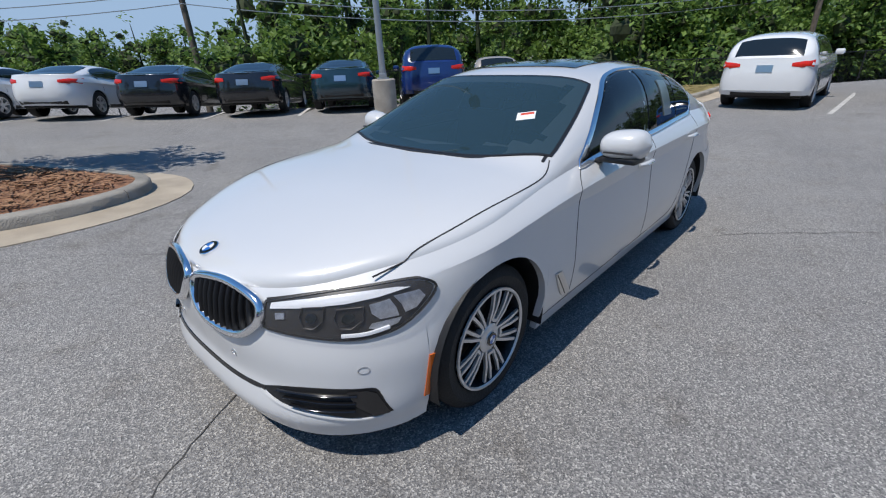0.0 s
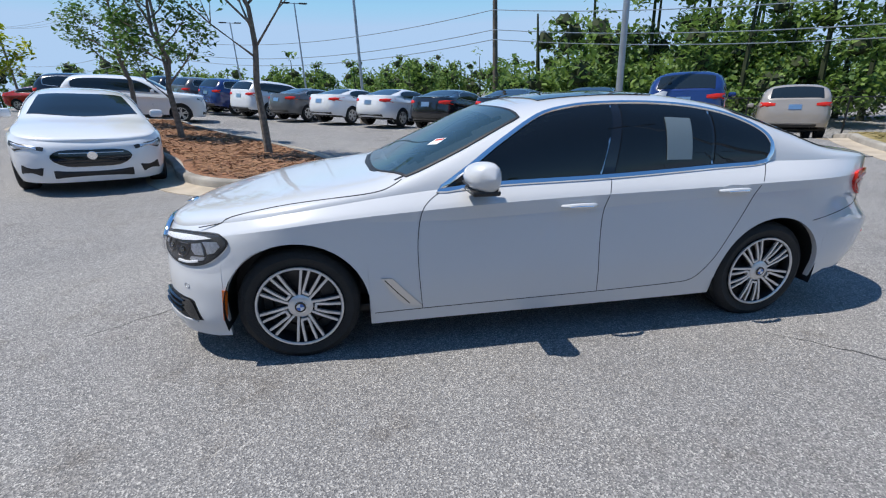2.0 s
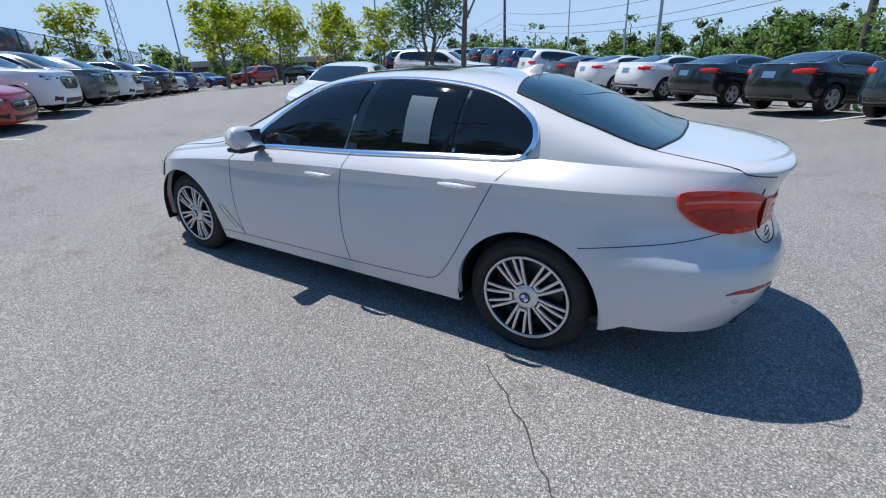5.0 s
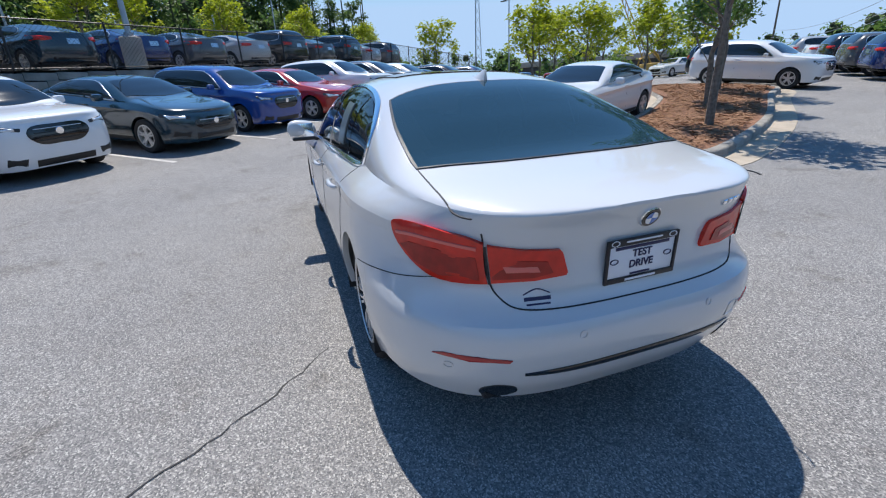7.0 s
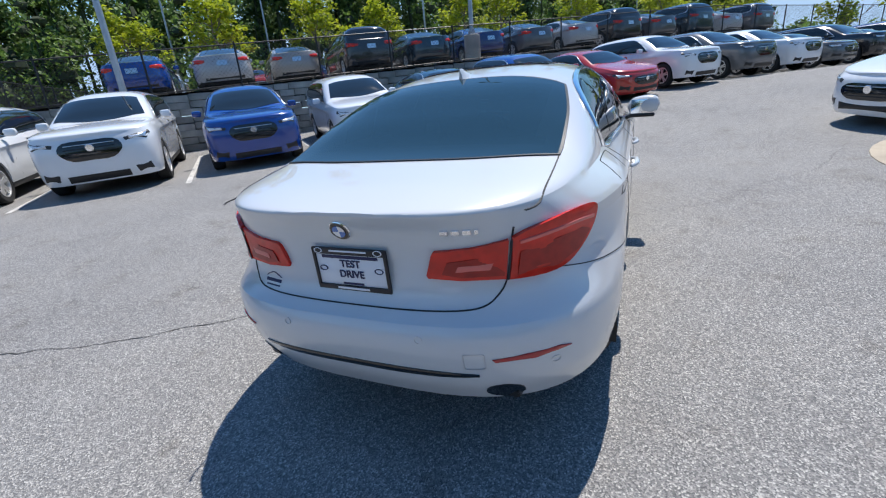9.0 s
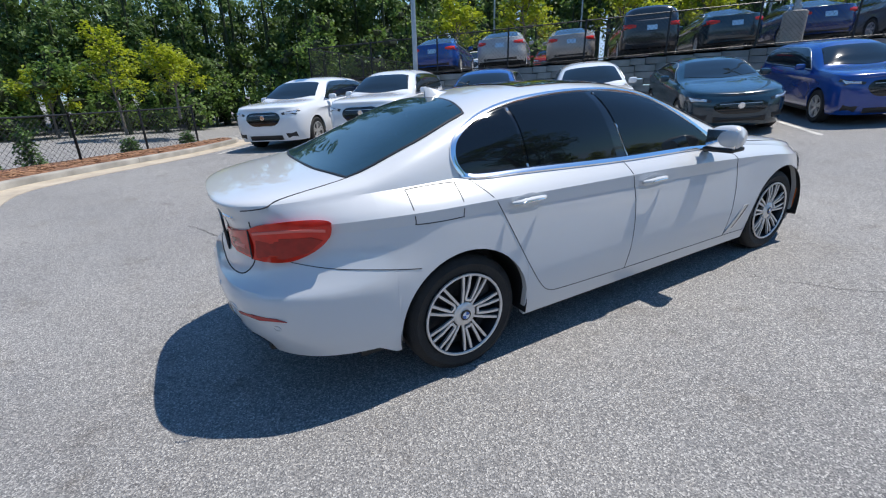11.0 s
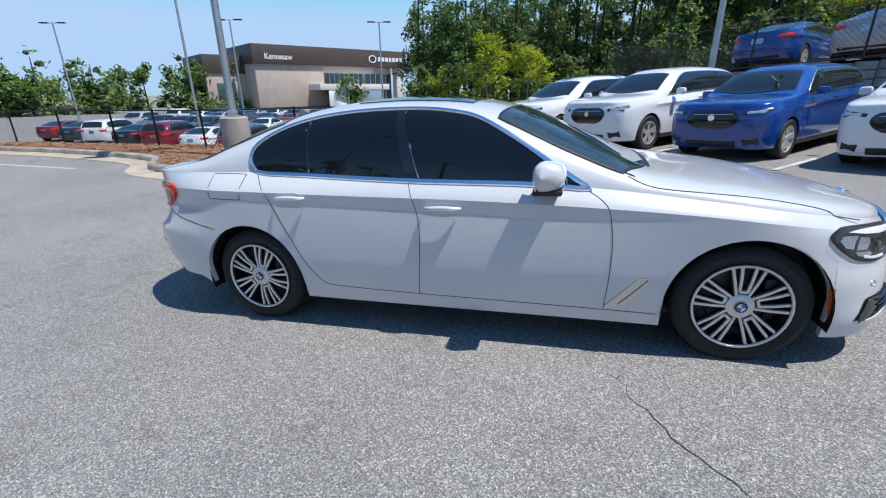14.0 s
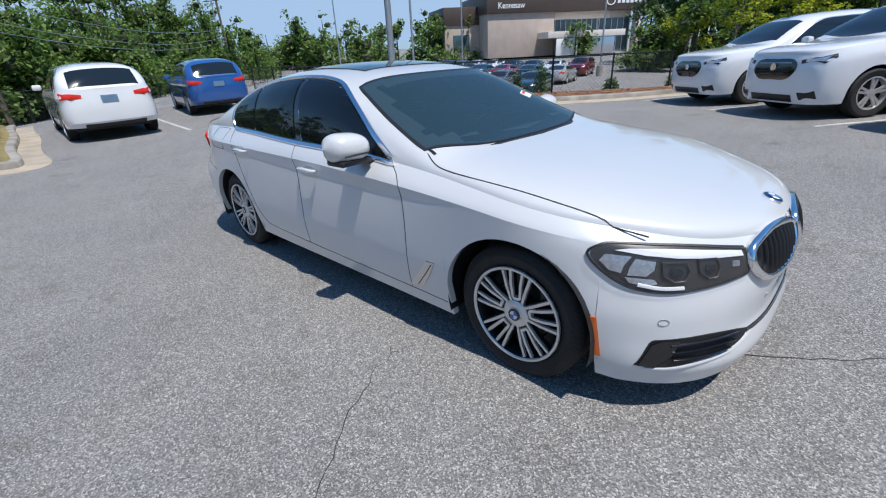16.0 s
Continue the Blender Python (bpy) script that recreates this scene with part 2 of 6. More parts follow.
def mesh_part(name, verts, faces, material, parent=None, label="", smooth=True, sharp=35):
    me = bpy.data.meshes.new(name)
    me.from_pydata([tuple(v) for v in verts], [], faces)
    mats = material if isinstance(material, (list, tuple)) else [material]
    for m in mats:
        me.materials.append(m)
    if smooth:
        me.shade_smooth()
        me.set_sharp_from_angle(angle=radians(sharp))
    ob = new(name, me)
    ob.parent = parent
    if label:
        tagged(ob, label)
    return ob


def part(name, bm, material, parent=None, label="", smooth=True, sharp=35):
    me = bpy.data.meshes.new(name)
    bm.normal_update()
    bm.to_mesh(me)
    bm.free()
    me.materials.append(material)
    if smooth:
        me.shade_smooth()
        me.set_sharp_from_angle(angle=radians(sharp))
    ob = new(name, me)
    ob.parent = parent
    if label:
        tagged(ob, label)
    return ob


def box_bm(bm, size, centre=(0, 0, 0), bevel=0.0, turn=None):
    m = Matrix.Translation(centre) @ (turn or Matrix()) @ Matrix.Diagonal((*size, 1))
    made = bmesh.ops.create_cube(bm, size=1, matrix=m)
    if bevel:
        edges = list({e for v in made["verts"] for e in v.link_edges})
        bmesh.ops.bevel(bm, geom=edges, offset=bevel, segments=2, affect="EDGES", profile=0.5)
    return bm


def box_part(name, size, centre, material, parent=None, bevel=0.01, turn=None, label=""):
    return part(name, box_bm(bmesh.new(), size, centre, bevel, turn), material, parent, label)


def tube(points, radii, sides=10, caps=True):
    """Vertices and faces of a round tube along points."""
    verts, faces = [], []
    pts = [Vector(p) for p in points]
    for i, p in enumerate(pts):
        way = (pts[min(i + 1, len(pts) - 1)] - pts[max(i - 1, 0)]).normalized()
        a = way.orthogonal().normalized() if abs(way.z) < 0.9 else way.cross(Vector((0, 1, 0))).normalized()
        b = way.cross(a)
        for k in range(sides):
            t = 2 * math.pi * k / sides
            verts.append(p + radii[i] * (math.cos(t) * a + math.sin(t) * b))
    for i in range(len(pts) - 1):
        for k in range(sides):
            k2 = (k + 1) % sides
            faces.append((i * sides + k, i * sides + k2, (i + 1) * sides + k2, (i + 1) * sides + k))
    if caps:
        faces += [tuple(reversed(range(sides))), tuple(range((len(pts) - 1) * sides, len(pts) * sides))]
    return verts, faces


def lathe(profile, sides=48, axis="y"):
    """Turns a profile of (radius, along) round the axis."""
    verts, faces = [], []
    for r, a in profile:
        for k in range(sides):
            t = 2 * math.pi * k / sides
            c, s = r * math.cos(t), r * math.sin(t)
            verts.append((c, a, s) if axis == "y" else (c, s, a))
    for i in range(len(profile) - 1):
        for k in range(sides):
            k2 = (k + 1) % sides
            faces.append((i * sides + k, (i + 1) * sides + k, (i + 1) * sides + k2, i * sides + k2))
    return verts, faces


def pchip(pts):
    """A smooth curve through (x, y) points that never overshoots."""
    pts = sorted(pts)
    xs, ys = [p[0] for p in pts], [p[1] for p in pts]
    n = len(xs)
    h = [xs[i + 1] - xs[i] for i in range(n - 1)]
    d = [(ys[i + 1] - ys[i]) / h[i] for i in range(n - 1)]
    m = [d[0]] + [0 if d[i - 1] * d[i] <= 0 else 2 * d[i - 1] * d[i] / (d[i - 1] + d[i]) for i in range(1, n - 1)] + [d[-1]]

    def at(x):
        if x <= xs[0]:
            return ys[0]
        if x >= xs[-1]:
            return ys[-1]
        i = 0
        while xs[i + 1] < x:
            i += 1
        t = (x - xs[i]) / h[i]
        return ys[i] * (1 + 2 * t) * (1 - t) ** 2 + h[i] * m[i] * t * (1 - t) ** 2 + ys[i + 1] * t * t * (3 - 2 * t) + h[i] * m[i + 1] * t * t * (t - 1)

    return at


def smooth_loop(pts, n=6, corner=()):
    """A closed Catmull-Rom loop through the points; corners stay sharp."""
    out, k = [], len(pts)
    for i in range(k):
        p0, p1, p2, p3 = (Vector(pts[(i + j) % k]) for j in (-1, 0, 1, 2))
        if i in corner:
            p0 = p1
        if (i + 1) % k in corner:
            p3 = p2
        for s in range(n):
            t = s / n
            out.append(0.5 * (2 * p1 + (p2 - p0) * t + (2 * p0 - 5 * p1 + 4 * p2 - p3) * t * t + (3 * p1 - p0 - 3 * p2 + p3) * t ** 3))
    return out


def smooth_line(pts, n=8):
    out, k = [], len(pts)
    for i in range(k - 1):
        p0, p1, p2, p3 = (Vector(pts[min(max(i + j, 0), k - 1)]) for j in (-1, 0, 1, 2))
        for s in range(n):
            t = s / n
            out.append(0.5 * (2 * p1 + (p2 - p0) * t + (2 * p0 - 5 * p1 + 4 * p2 - p3) * t * t + (3 * p1 - p0 - 3 * p2 + p3) * t ** 3))
    return out + [Vector(pts[-1])]

# ---- car bodies: a lofted shell, and features laid on its surface ----


class Shell:
    """Half-section surface of a car: x ahead, y to its left, z up; origin on the ground between the axles."""

    def __init__(s, half_width, axle, tyre, arch, low, nose, tail, edge, top, crease, inset, nf=3.6, nr=3.2, cf=1.4, cr=-1.55, lean=0.1, sill=0.945, fold=None):
        s.w, s.axle, s.tyre, s.arch = half_width, axle, tyre, arch
        s.low, s.nose, s.tail, s.edge, s.top = pchip(low), pchip(nose), pchip(tail), pchip(edge), pchip(top)
        s.crease, s.inset = pchip(crease), pchip(inset)
        s.nf, s.nr = (pchip(n) if isinstance(n, (list, tuple)) else (lambda z, n=n: n) for n in (nf, nr))
        s.cf, s.cr, s.lean = cf, cr, lean
        s.fold = pchip(fold) if fold else None
        s.flank = pchip([(0.2, sill), (0.3, sill + 0.027), (0.42, 0.993), (0.5, 1.0), (1.2, 1.0)])
        s.plain = pchip([(0, sill), (0.15, sill + 0.025), (0.33, 0.985), (0.6, 0.998), (0.85, 1.0), (1.0, 0.996)])
        s.section = pchip([(0, sill), (0.15, sill + 0.025), (0.33, 0.99), (0.5, 0.998), (0.72, 0.989), (0.875, 0.973), (1.0, 1.0)])

    def breadth(s, x, z):
        k = 1.0
        if s.fold:
            # the flanks draw in towards the tail above the bumper
            k = 1 - 0.085 * ease((z - 0.62) / 0.25) * ease((-1.55 - x) / 0.75)
        return k * s.plain_breadth(x, z)

    def plain_breadth(s, x, z):
        zc, ze = s.crease(x), s.edge(x)
        if s.fold and z <= zc:
            # a folded shoulder: a narrow band under the crease leans in, the door swells again below it
            f = s.fold(x)
            zk = zc - max(1e-4, f)
            rim = 0.17 * f
            if z >= zk:
                return s.w - rim - 0.08 * f * (zc - z) / (zc - zk)
            u = min(1.0, (zk - z) / (zk - 0.5))
            return s.w * s.flank(z) - (rim + 0.08 * f) * (1 - u) ** 2
        if z <= zc:
            v = max(0.0, (z - 0.2) / (zc - 0.2))
            k = min(1.0, max(0.0, (x - 0.85) / 0.6))
            return s.w * (s.section(v) * (1 - k) + s.plain(v) * k)
        t = min(1.0, (z - zc) / max(1e-4, ze - zc))
        return s.w - (0.17 * s.fold(x) if s.fold else 0.0) - s.inset(x) * t ** 1.25

    def side(s, x, z):
        """y of the surface at x, z."""
        ze = s.edge(x)
        if z > ze + 1e-5:
            return s.upper_y(x, z)
        b = s.breadth(x, z)
        if x > s.cf:
            k = min(1.0, (x - s.cf) / (s.nose(z) - s.cf))
            return b * max(0.0, 1 - k ** s.nf(z)) ** (1 / s.nf(z))
        if x < s.cr:
            k = min(1.0, (x - s.cr) / (s.tail(z) - s.cr))
            return b * max(0.0, 1 - k ** s.nr(z)) ** (1 / s.nr(z))
        return b

    def front(s, y, z):
        x = 2.0
        for _ in range(3):
            b = s.breadth(x, z)
            k = min(0.9999, abs(y) / b)
            x = s.cf + (s.nose(z) - s.cf) * (1 - k ** s.nf(z)) ** (1 / s.nf(z))
        return x

    def rear(s, y, z):
        x = -2.0
        for _ in range(3):
            b = s.breadth(x, z)
            k = min(0.9999, abs(y) / b)
            x = s.cr + (s.tail(z) - s.cr) * (1 - k ** s.nr(z)) ** (1 / s.nr(z))
        return x

    def arc(s, x, t, ye=None, ends=None):
        """A point (y, z) of the upper section at x; t from 0 at the edge to 1 at the middle."""
        ze, zc = ends or (s.edge(x), s.top(x))
        ye = s.side(x, ze) if ye is None else ye
        h = max(0.0, zc - ze)
        k = 1 - t
        y1, z1, y2 = ye - s.lean * h * ye / 0.8, ze + 0.9 * h, ye * 0.725
        return (k ** 3 * ye + 3 * k * k * t * y1 + 3 * k * t * t * y2, k ** 3 * ze + 3 * k * k * t * z1 + 3 * k * t * t * zc + t ** 3 * zc)

    def solve(s, x, want, n):
        a, b = 0.0, 1.0
        ye = s.side(x, s.edge(x))
        ends = (s.edge(x), s.top(x))
        for _ in range(22):
            m = (a + b) / 2
            v = s.arc(x, m, ye, ends)[n]
            if (v > want) == (n == 0):
                a = m
            else:
                b = m
        return s.arc(x, (a + b) / 2, ye, ends)

    def upper_y(s, x, z):
        return s.solve(x, min(z, s.top(x) - 0.002), 1)[0]

    def upper(s, x, y):
        """z of the top surface at x, y."""
        return s.solve(x, abs(y), 0)[1]

    def floor_z(s, x):
        for xw in s.axle:
            if abs(x - xw) < s.arch:
                return s.tyre + math.sqrt(s.arch ** 2 - (x - xw) ** 2)
        return s.low(x)

    def on(s, view, a, b, lift=0.0):
        """The point of the surface seen from a side: 'l', 'r' take (x, z); 'f', 'b' take (y, z); 't' takes (x, y)."""

        def f(a, b):
            if view in "lr":
                y = s.side(a, b)
                return Vector((a, y if view == "l" else -y, b))
            if view == "f":
                return Vector((s.front(a, b), a, b))
            if view == "b":
                return Vector((s.rear(a, b), a, b))
            return Vector((a, b, s.upper(a, b)))

        p, e = f(a, b), 0.008
        if not lift:
            return p
        n = (f(a + e, b) - f(a - e, b)).cross(f(a, b + e) - f(a, b - e))
        if n.length < 1e-9:
            return p
        n.normalize()
        out = {"l": Vector((0, 1, 0)), "r": Vector((0, -1, 0)), "f": Vector((1, 0, 0)), "b": Vector((-1, 0, 0)), "t": Vector((0, 0, 1))}[view]
        if n.dot(out) < 0:
            n = -n
        return p + n * lift

    def build(s, parent, material, holes=(), step=0.03, rows=(9, 3, 5), arcs=16):
        """The painted shell; holes: views and loops left open behind panes."""
        xs = [1.9]
        while xs[-1] > -1.9:
            xs.append(xs[-1] - step * 1.6)
        xs[-1] = -1.9
        for xw in s.axle:
            xs = [x for x in xs if abs(x - xw) > s.arch + 0.01]
            xs += [xw + s.arch * math.cos(math.pi * k / 22) for k in range(23)] + [xw + s.arch + 0.002, xw - s.arch - 0.002]
        xs = sorted(set(xs), reverse=True)
        ends = 16
        cols = [("f", k / ends) for k in range(ends)] + [("s", x) for x in xs] + [("r", 1 - (k + 1) / ends) for k in range(ends)]

        def spot(col, x_guess, z):
            kind, v = col
            if kind == "s":
                return v, s.side(v, z)
            c, n, tip = (s.cf, s.nf(z), s.nose(z)) if kind == "f" else (s.cr, s.nr(z), s.tail(z))
            x0 = 1.9 if kind == "f" else -1.9
            k0 = abs((x0 - c) / (tip - c))
            ang0 = math.acos(min(1.0, k0 ** (n / 2)))
            ang = ang0 * v
            x = c + (tip - c) * math.cos(ang) ** (2 / n)
            return x, s.breadth(x, z) * math.sin(ang) ** (2 / n)

        verts, width = [], None
        for col in cols:
            x = col[1] if col[0] == "s" else (2.2 if col[0] == "f" else -2.4)
            zt = s.edge(x)
            for _ in range(5):
                x, y = spot(col, x, zt)
                zt = s.edge(x)
            xt = x
            zl = s.floor_z(xt if col[0] == "s" else (2.2 if col[0] == "f" else -2.4))
            zcr = s.crease(xt)
            knee = max(zl + 0.004, zcr - (max(0.004, s.fold(xt)) if s.fold else 0.09))
            zs = [zl + (knee - zl) * (k / rows[0]) for k in range(rows[0])]
            zs += [knee + (zcr - knee) * (k / rows[1]) for k in range(rows[1])]
            zs += [zcr + (zt - zcr) * (k / rows[2]) for k in range(rows[2])]
            line = []
            for z in zs:
                px, py = spot(col, xt, z)
                line.append((px, py, z))
            px, py, pz = line[0]
            line.insert(0, (px - 0.03 * (1 if col[0] == "f" else -1 if col[0] == "r" else 0), max(0.0, py - 0.035), pz + 0.004))
            for k in range(arcs + 1):
                ay, az = s.arc(xt, k / arcs, y)
                line.append((xt, ay, az))
            width = len(line)
            verts += [Vector(p) for p in line]
        n = len(cols)
        faces = []
        tests = [(v, loop, min(p[0] for p in loop), max(p[0] for p in loop)) for v, loop in holes]

        def inside(p, loop):
            hit, j = False, len(loop) - 1
            for i in range(len(loop)):
                a, b = loop[i], loop[j]
                if (a[1] > p[1]) != (b[1] > p[1]) and p[0] < (b[0] - a[0]) * (p[1] - a[1]) / (b[1] - a[1]) + a[0]:
                    hit = not hit
                j = i
            return hit

        for i in range(n - 1):
            for j in range(width - 1):
                f = (i * width + j, (i + 1) * width + j, (i + 1) * width + j + 1, i * width + j + 1)
                gone = False
                for v, loop, lo, hi in tests:
                    if all(inside((verts[q].x, verts[q].z) if v == "l" else (verts[q].x, verts[q].y), loop) for q in f):
                        if v == "l" or j > rows[0] + rows[1] + rows[2]:
                            gone = True
                            break
                if not gone:
                    faces.append(f)
        base = len(verts)
        verts += [Vector((p.x, -p.y, p.z)) for p in verts]
        faces += [tuple(base + q for q in reversed(f)) for f in faces]
        ob = mesh_part("body_shell", verts, faces, material, parent, sharp=21)
        if s.fold:
            hard = (1 + rows[0], 1 + rows[0] + rows[1])
            for e in ob.data.edges:
                p, q = e.vertices
                if p % width == q % width and p % width in hard and -2.45 < verts[p].x < 1.2:
                    e.use_edge_sharp = True
        return ob

    def patch(s, name, view, loop, material, parent, lift=0.004, rings=5, label="", thick=0.006, hub=None):
        """A panel over a closed loop, following the surface, with a turned-in rim."""
        c = Vector((sum(p[0] for p in loop) / len(loop), sum(p[1] for p in loop) / len(loop))) if hub is None else Vector(hub)
        n, verts, faces = len(loop), [], []
        for p in loop:
            verts.append(s.on(view, p[0], p[1], lift - thick))
        for r in range(rings):
            k = 1 - r / rings
            for p in loop:
                q = c + (Vector((p[0], p[1])) - c) * k
                verts.append(s.on(view, q.x, q.y, lift))
        verts.append(s.on(view, c.x, c.y, lift))
        for r in range(rings):
            for i in range(n):
                j = (i + 1) % n
                faces.append((r * n + i, r * n + j, (r + 1) * n + j, (r + 1) * n + i))
        for i in range(n):
            faces.append((rings * n + i, rings * n + (i + 1) % n, (rings + 1) * n))
        ob = mesh_part(name, verts, faces, material, parent, label, sharp=50)
        bm = bmesh.new()
        bm.from_mesh(ob.data)
        bmesh.ops.recalc_face_normals(bm, faces=bm.faces)
        bm.faces.ensure_lookup_table()
        out = {"l": Vector((0, 1, 0)), "r": Vector((0, -1, 0)), "f": Vector((1, 0, 0)), "b": Vector((-1, 0, 0)), "t": Vector((0, 0, 1))}[view]
        if bm.faces[len(bm.faces) - 1].normal.dot(out) < 0:
            bmesh.ops.reverse_faces(bm, faces=bm.faces)
        bm.to_mesh(ob.data)
        bm.free()
        return ob

    def strip(s, name, view, line, width, material, parent, lift=0.003, closed=False, label="", rise=0.0):
        """A narrow band along a line on the surface; rise: height of its rounded middle."""
        pts = [Vector((p[0], p[1])) for p in line]
        n, verts, faces = len(pts), [], []
        w = width if callable(width) else (lambda t: width)
        mid = [s.on(view, p.x, p.y) for p in pts]
        for i, p in enumerate(pts):
            up = s.on(view, p.x, p.y, 0.01) - mid[i]
            up = up.normalized() if up.length > 1e-6 else Vector((0, 0, 1))
            a = mid[(i - 1) % n] if closed else mid[max(i - 1, 0)]
            b = mid[(i + 1) % n] if closed else mid[min(i + 1, n - 1)]
            side = up.cross(b - a)
            side = side.normalized() * (w(i / max(1, n - 1)) / 2) if side.length > 1e-9 else Vector()
            for k, h in ((1, -0.004), (0.8, rise * 0.7), (0, rise), (-0.8, rise * 0.7), (-1, -0.004)):
                verts.append(mid[i] + side * k + up * (lift + h))
        for i in range(n if closed else n - 1):
            j = (i + 1) % n
            for k in range(4):
                faces.append((i * 5 + k, i * 5 + k + 1, j * 5 + k + 1, j * 5 + k))
        return mesh_part(name, verts, faces, material, parent, label, sharp=60)


def grow(loop, d):
    """The loop moved outwards by d (inwards below 0)."""
    pts, n, out = [Vector((p[0], p[1])) for p in loop], len(loop), []
    area = sum(pts[i].x * pts[(i + 1) % n].y - pts[(i + 1) % n].x * pts[i].y for i in range(n))
    sgn = 1 if area > 0 else -1
    for i in range(n):
        t = (pts[(i + 1) % n] - pts[i - 1]).normalized()
        out.append(pts[i] + Vector((t.y, -t.x)) * d * sgn)
    return out

# ---- the white sedan ----
AXLE = 1.4875
SEDAN = Shell(
    0.918, (AXLE, -AXLE), 0.335, 0.385,
    low=[(-2.6, 0.33), (-2.2, 0.31), (-1.9, 0.27), (-1.1, 0.215), (1.0, 0.195), (1.85, 0.18), (2.0, 0.165), (2.4, 0.175)],
    nose=[(0.12, 2.29), (0.19, 2.33), (0.26, 2.355), (0.32, 2.345), (0.38, 2.33), (0.55, 2.345), (0.62, 2.34), (0.7, 2.315), (0.74, 2.28), (0.79, 2.2), (0.9, 2.08)],
    tail=[(0.25, -2.46), (0.33, -2.51), (0.45, -2.575), (0.6, -2.602), (0.655, -2.592), (0.7, -2.54), (0.76, -2.507), (0.86, -2.492), (0.94, -2.505), (1.0, -2.525), (1.05, -2.55), (1.1, -2.56)],
    edge=[(2.3, 0.715), (2.1, 0.752), (1.9, 0.795), (1.5, 0.865), (1.2, 0.905), (0.76, 0.955), (0.4, 0.985), (0, 1.005), (-0.5, 1.025), (-1.4, 1.06), (-1.7, 1.06), (-2.0, 1.06), (-2.35, 1.05), (-2.6, 1.048)],
    top=[(2.34, 0.705), (2.31, 0.735), (2.24, 0.778), (2.05, 0.832), (1.6, 0.925), (1.2, 0.985), (1.03, 1.013), (0.8, 1.115), (0.6, 1.212), (0.3, 1.35), (0.12, 1.412), (-0.2, 1.46), (-0.5, 1.476), (-0.8, 1.47), (-1.05, 1.445), (-1.34, 1.388), (-1.65, 1.275), (-1.98, 1.145), (-2.1, 1.125), (-2.35, 1.098), (-2.5, 1.072), (-2.6, 1.05)],
    crease=[(2.3, 0.645), (1.9, 0.745), (1.3, 0.83), (0.76, 0.868), (0, 0.905), (-0.7, 0.925), (-2.03, 0.96), (-2.6, 0.95)],
    inset=[(2.3, 0.03), (1.5, 0.06), (0.9, 0.085), (0.3, 0.085), (-0.4, 0.09), (-1.4, 0.125), (-1.8, 0.105), (-2.1, 0.07), (-2.6, 0.03)], lean=0.17,
    nf=[(0.25, 3.1), (0.45, 2.75), (0.6, 2.4), (0.76, 2.25)], nr=[(0.5, 3.2), (0.9, 3.4)],
    fold=[(-2.6, 0.03), (-2.0, 0.05), (-0.8, 0.068), (0.0, 0.08), (0.5, 0.076), (0.95, 0.045), (1.36, 0.0), (1.6, 0.0)],
)
sedan = tagged(new("sedan_car"), "glossy pearl-white four-door sedan parked alone on worn asphalt", "car")
sedan.empty_display_size = 0.2

DLO = smooth_loop([(0.7, 0.955), (0.36, 0.984), (-0.3, 1.005), (-1.0, 1.038), (-1.35, 1.054), (-1.425, 1.09), (-1.445, 1.165), (-1.39, 1.242), (-1.215, 1.325), (-0.99, 1.375), (-0.71, 1.4), (-0.4, 1.402), (-0.14, 1.382), (0.08, 1.33), (0.32, 1.2), (0.51, 1.075)], 5, corner=(0,))
WINDSCREEN = smooth_loop([(1.03, 0.0), (1.0, 0.42), (0.86, 0.74), (0.5, 0.675), (0.2, 0.6), (0.24, 0.3), (0.25, 0.0), (0.24, -0.3), (0.2, -0.6), (0.5, -0.675), (0.86, -0.74), (1.0, -0.42)], 5, corner=(2, 4, 8, 10))
BACKLIGHT = smooth_loop([(-2.03, 0.0), (-2.02, 0.35), (-1.96, 0.65), (-1.6, 0.63), (-1.29, 0.575), (-1.24, 0.3), (-1.23, 0.0), (-1.24, -0.3), (-1.29, -0.575), (-1.6, -0.63), (-1.96, -0.65), (-2.02, -0.35)], 5, corner=(2, 4, 8, 10))
SEDAN.build(sedan, WHITE_PAINT, holes=(("l", grow(DLO, -0.05)), ("t", grow(WINDSCREEN, -0.05)), ("t", grow(BACKLIGHT, -0.05))), rows=(24, 4, 6))
SEDAN.patch("windscreen", "t", grow(WINDSCREEN, 0.012), GLASS_FRONT, sedan, 0.006, 8, "dark tinted windscreen")
SEDAN.patch("rear_window", "t", grow(BACKLIGHT, 0.012), GLASS_REAR, sedan, 0.006, 8, "dark tinted rear window")
SEDAN.strip("windscreen_seal", "t", grow(WINDSCREEN, 0.016), 0.02, BLACK_PLASTIC, sedan, 0.006, True)
SEDAN.strip("rear_window_seal", "t", grow(BACKLIGHT, 0.016), 0.016, BLACK_PLASTIC, sedan, 0.006, True)
SEDAN.patch("sunroof", "t", smooth_loop([(0.02, 0.0), (0.0, 0.42), (-0.4, 0.44), (-0.78, 0.42), (-0.8, 0.0), (-0.78, -0.42), (-0.4, -0.44), (0.0, -0.42)], 6, corner=(1, 3, 5, 7)), FAR_GLASS, sedan, 0.006, 5, "black glass sunroof")


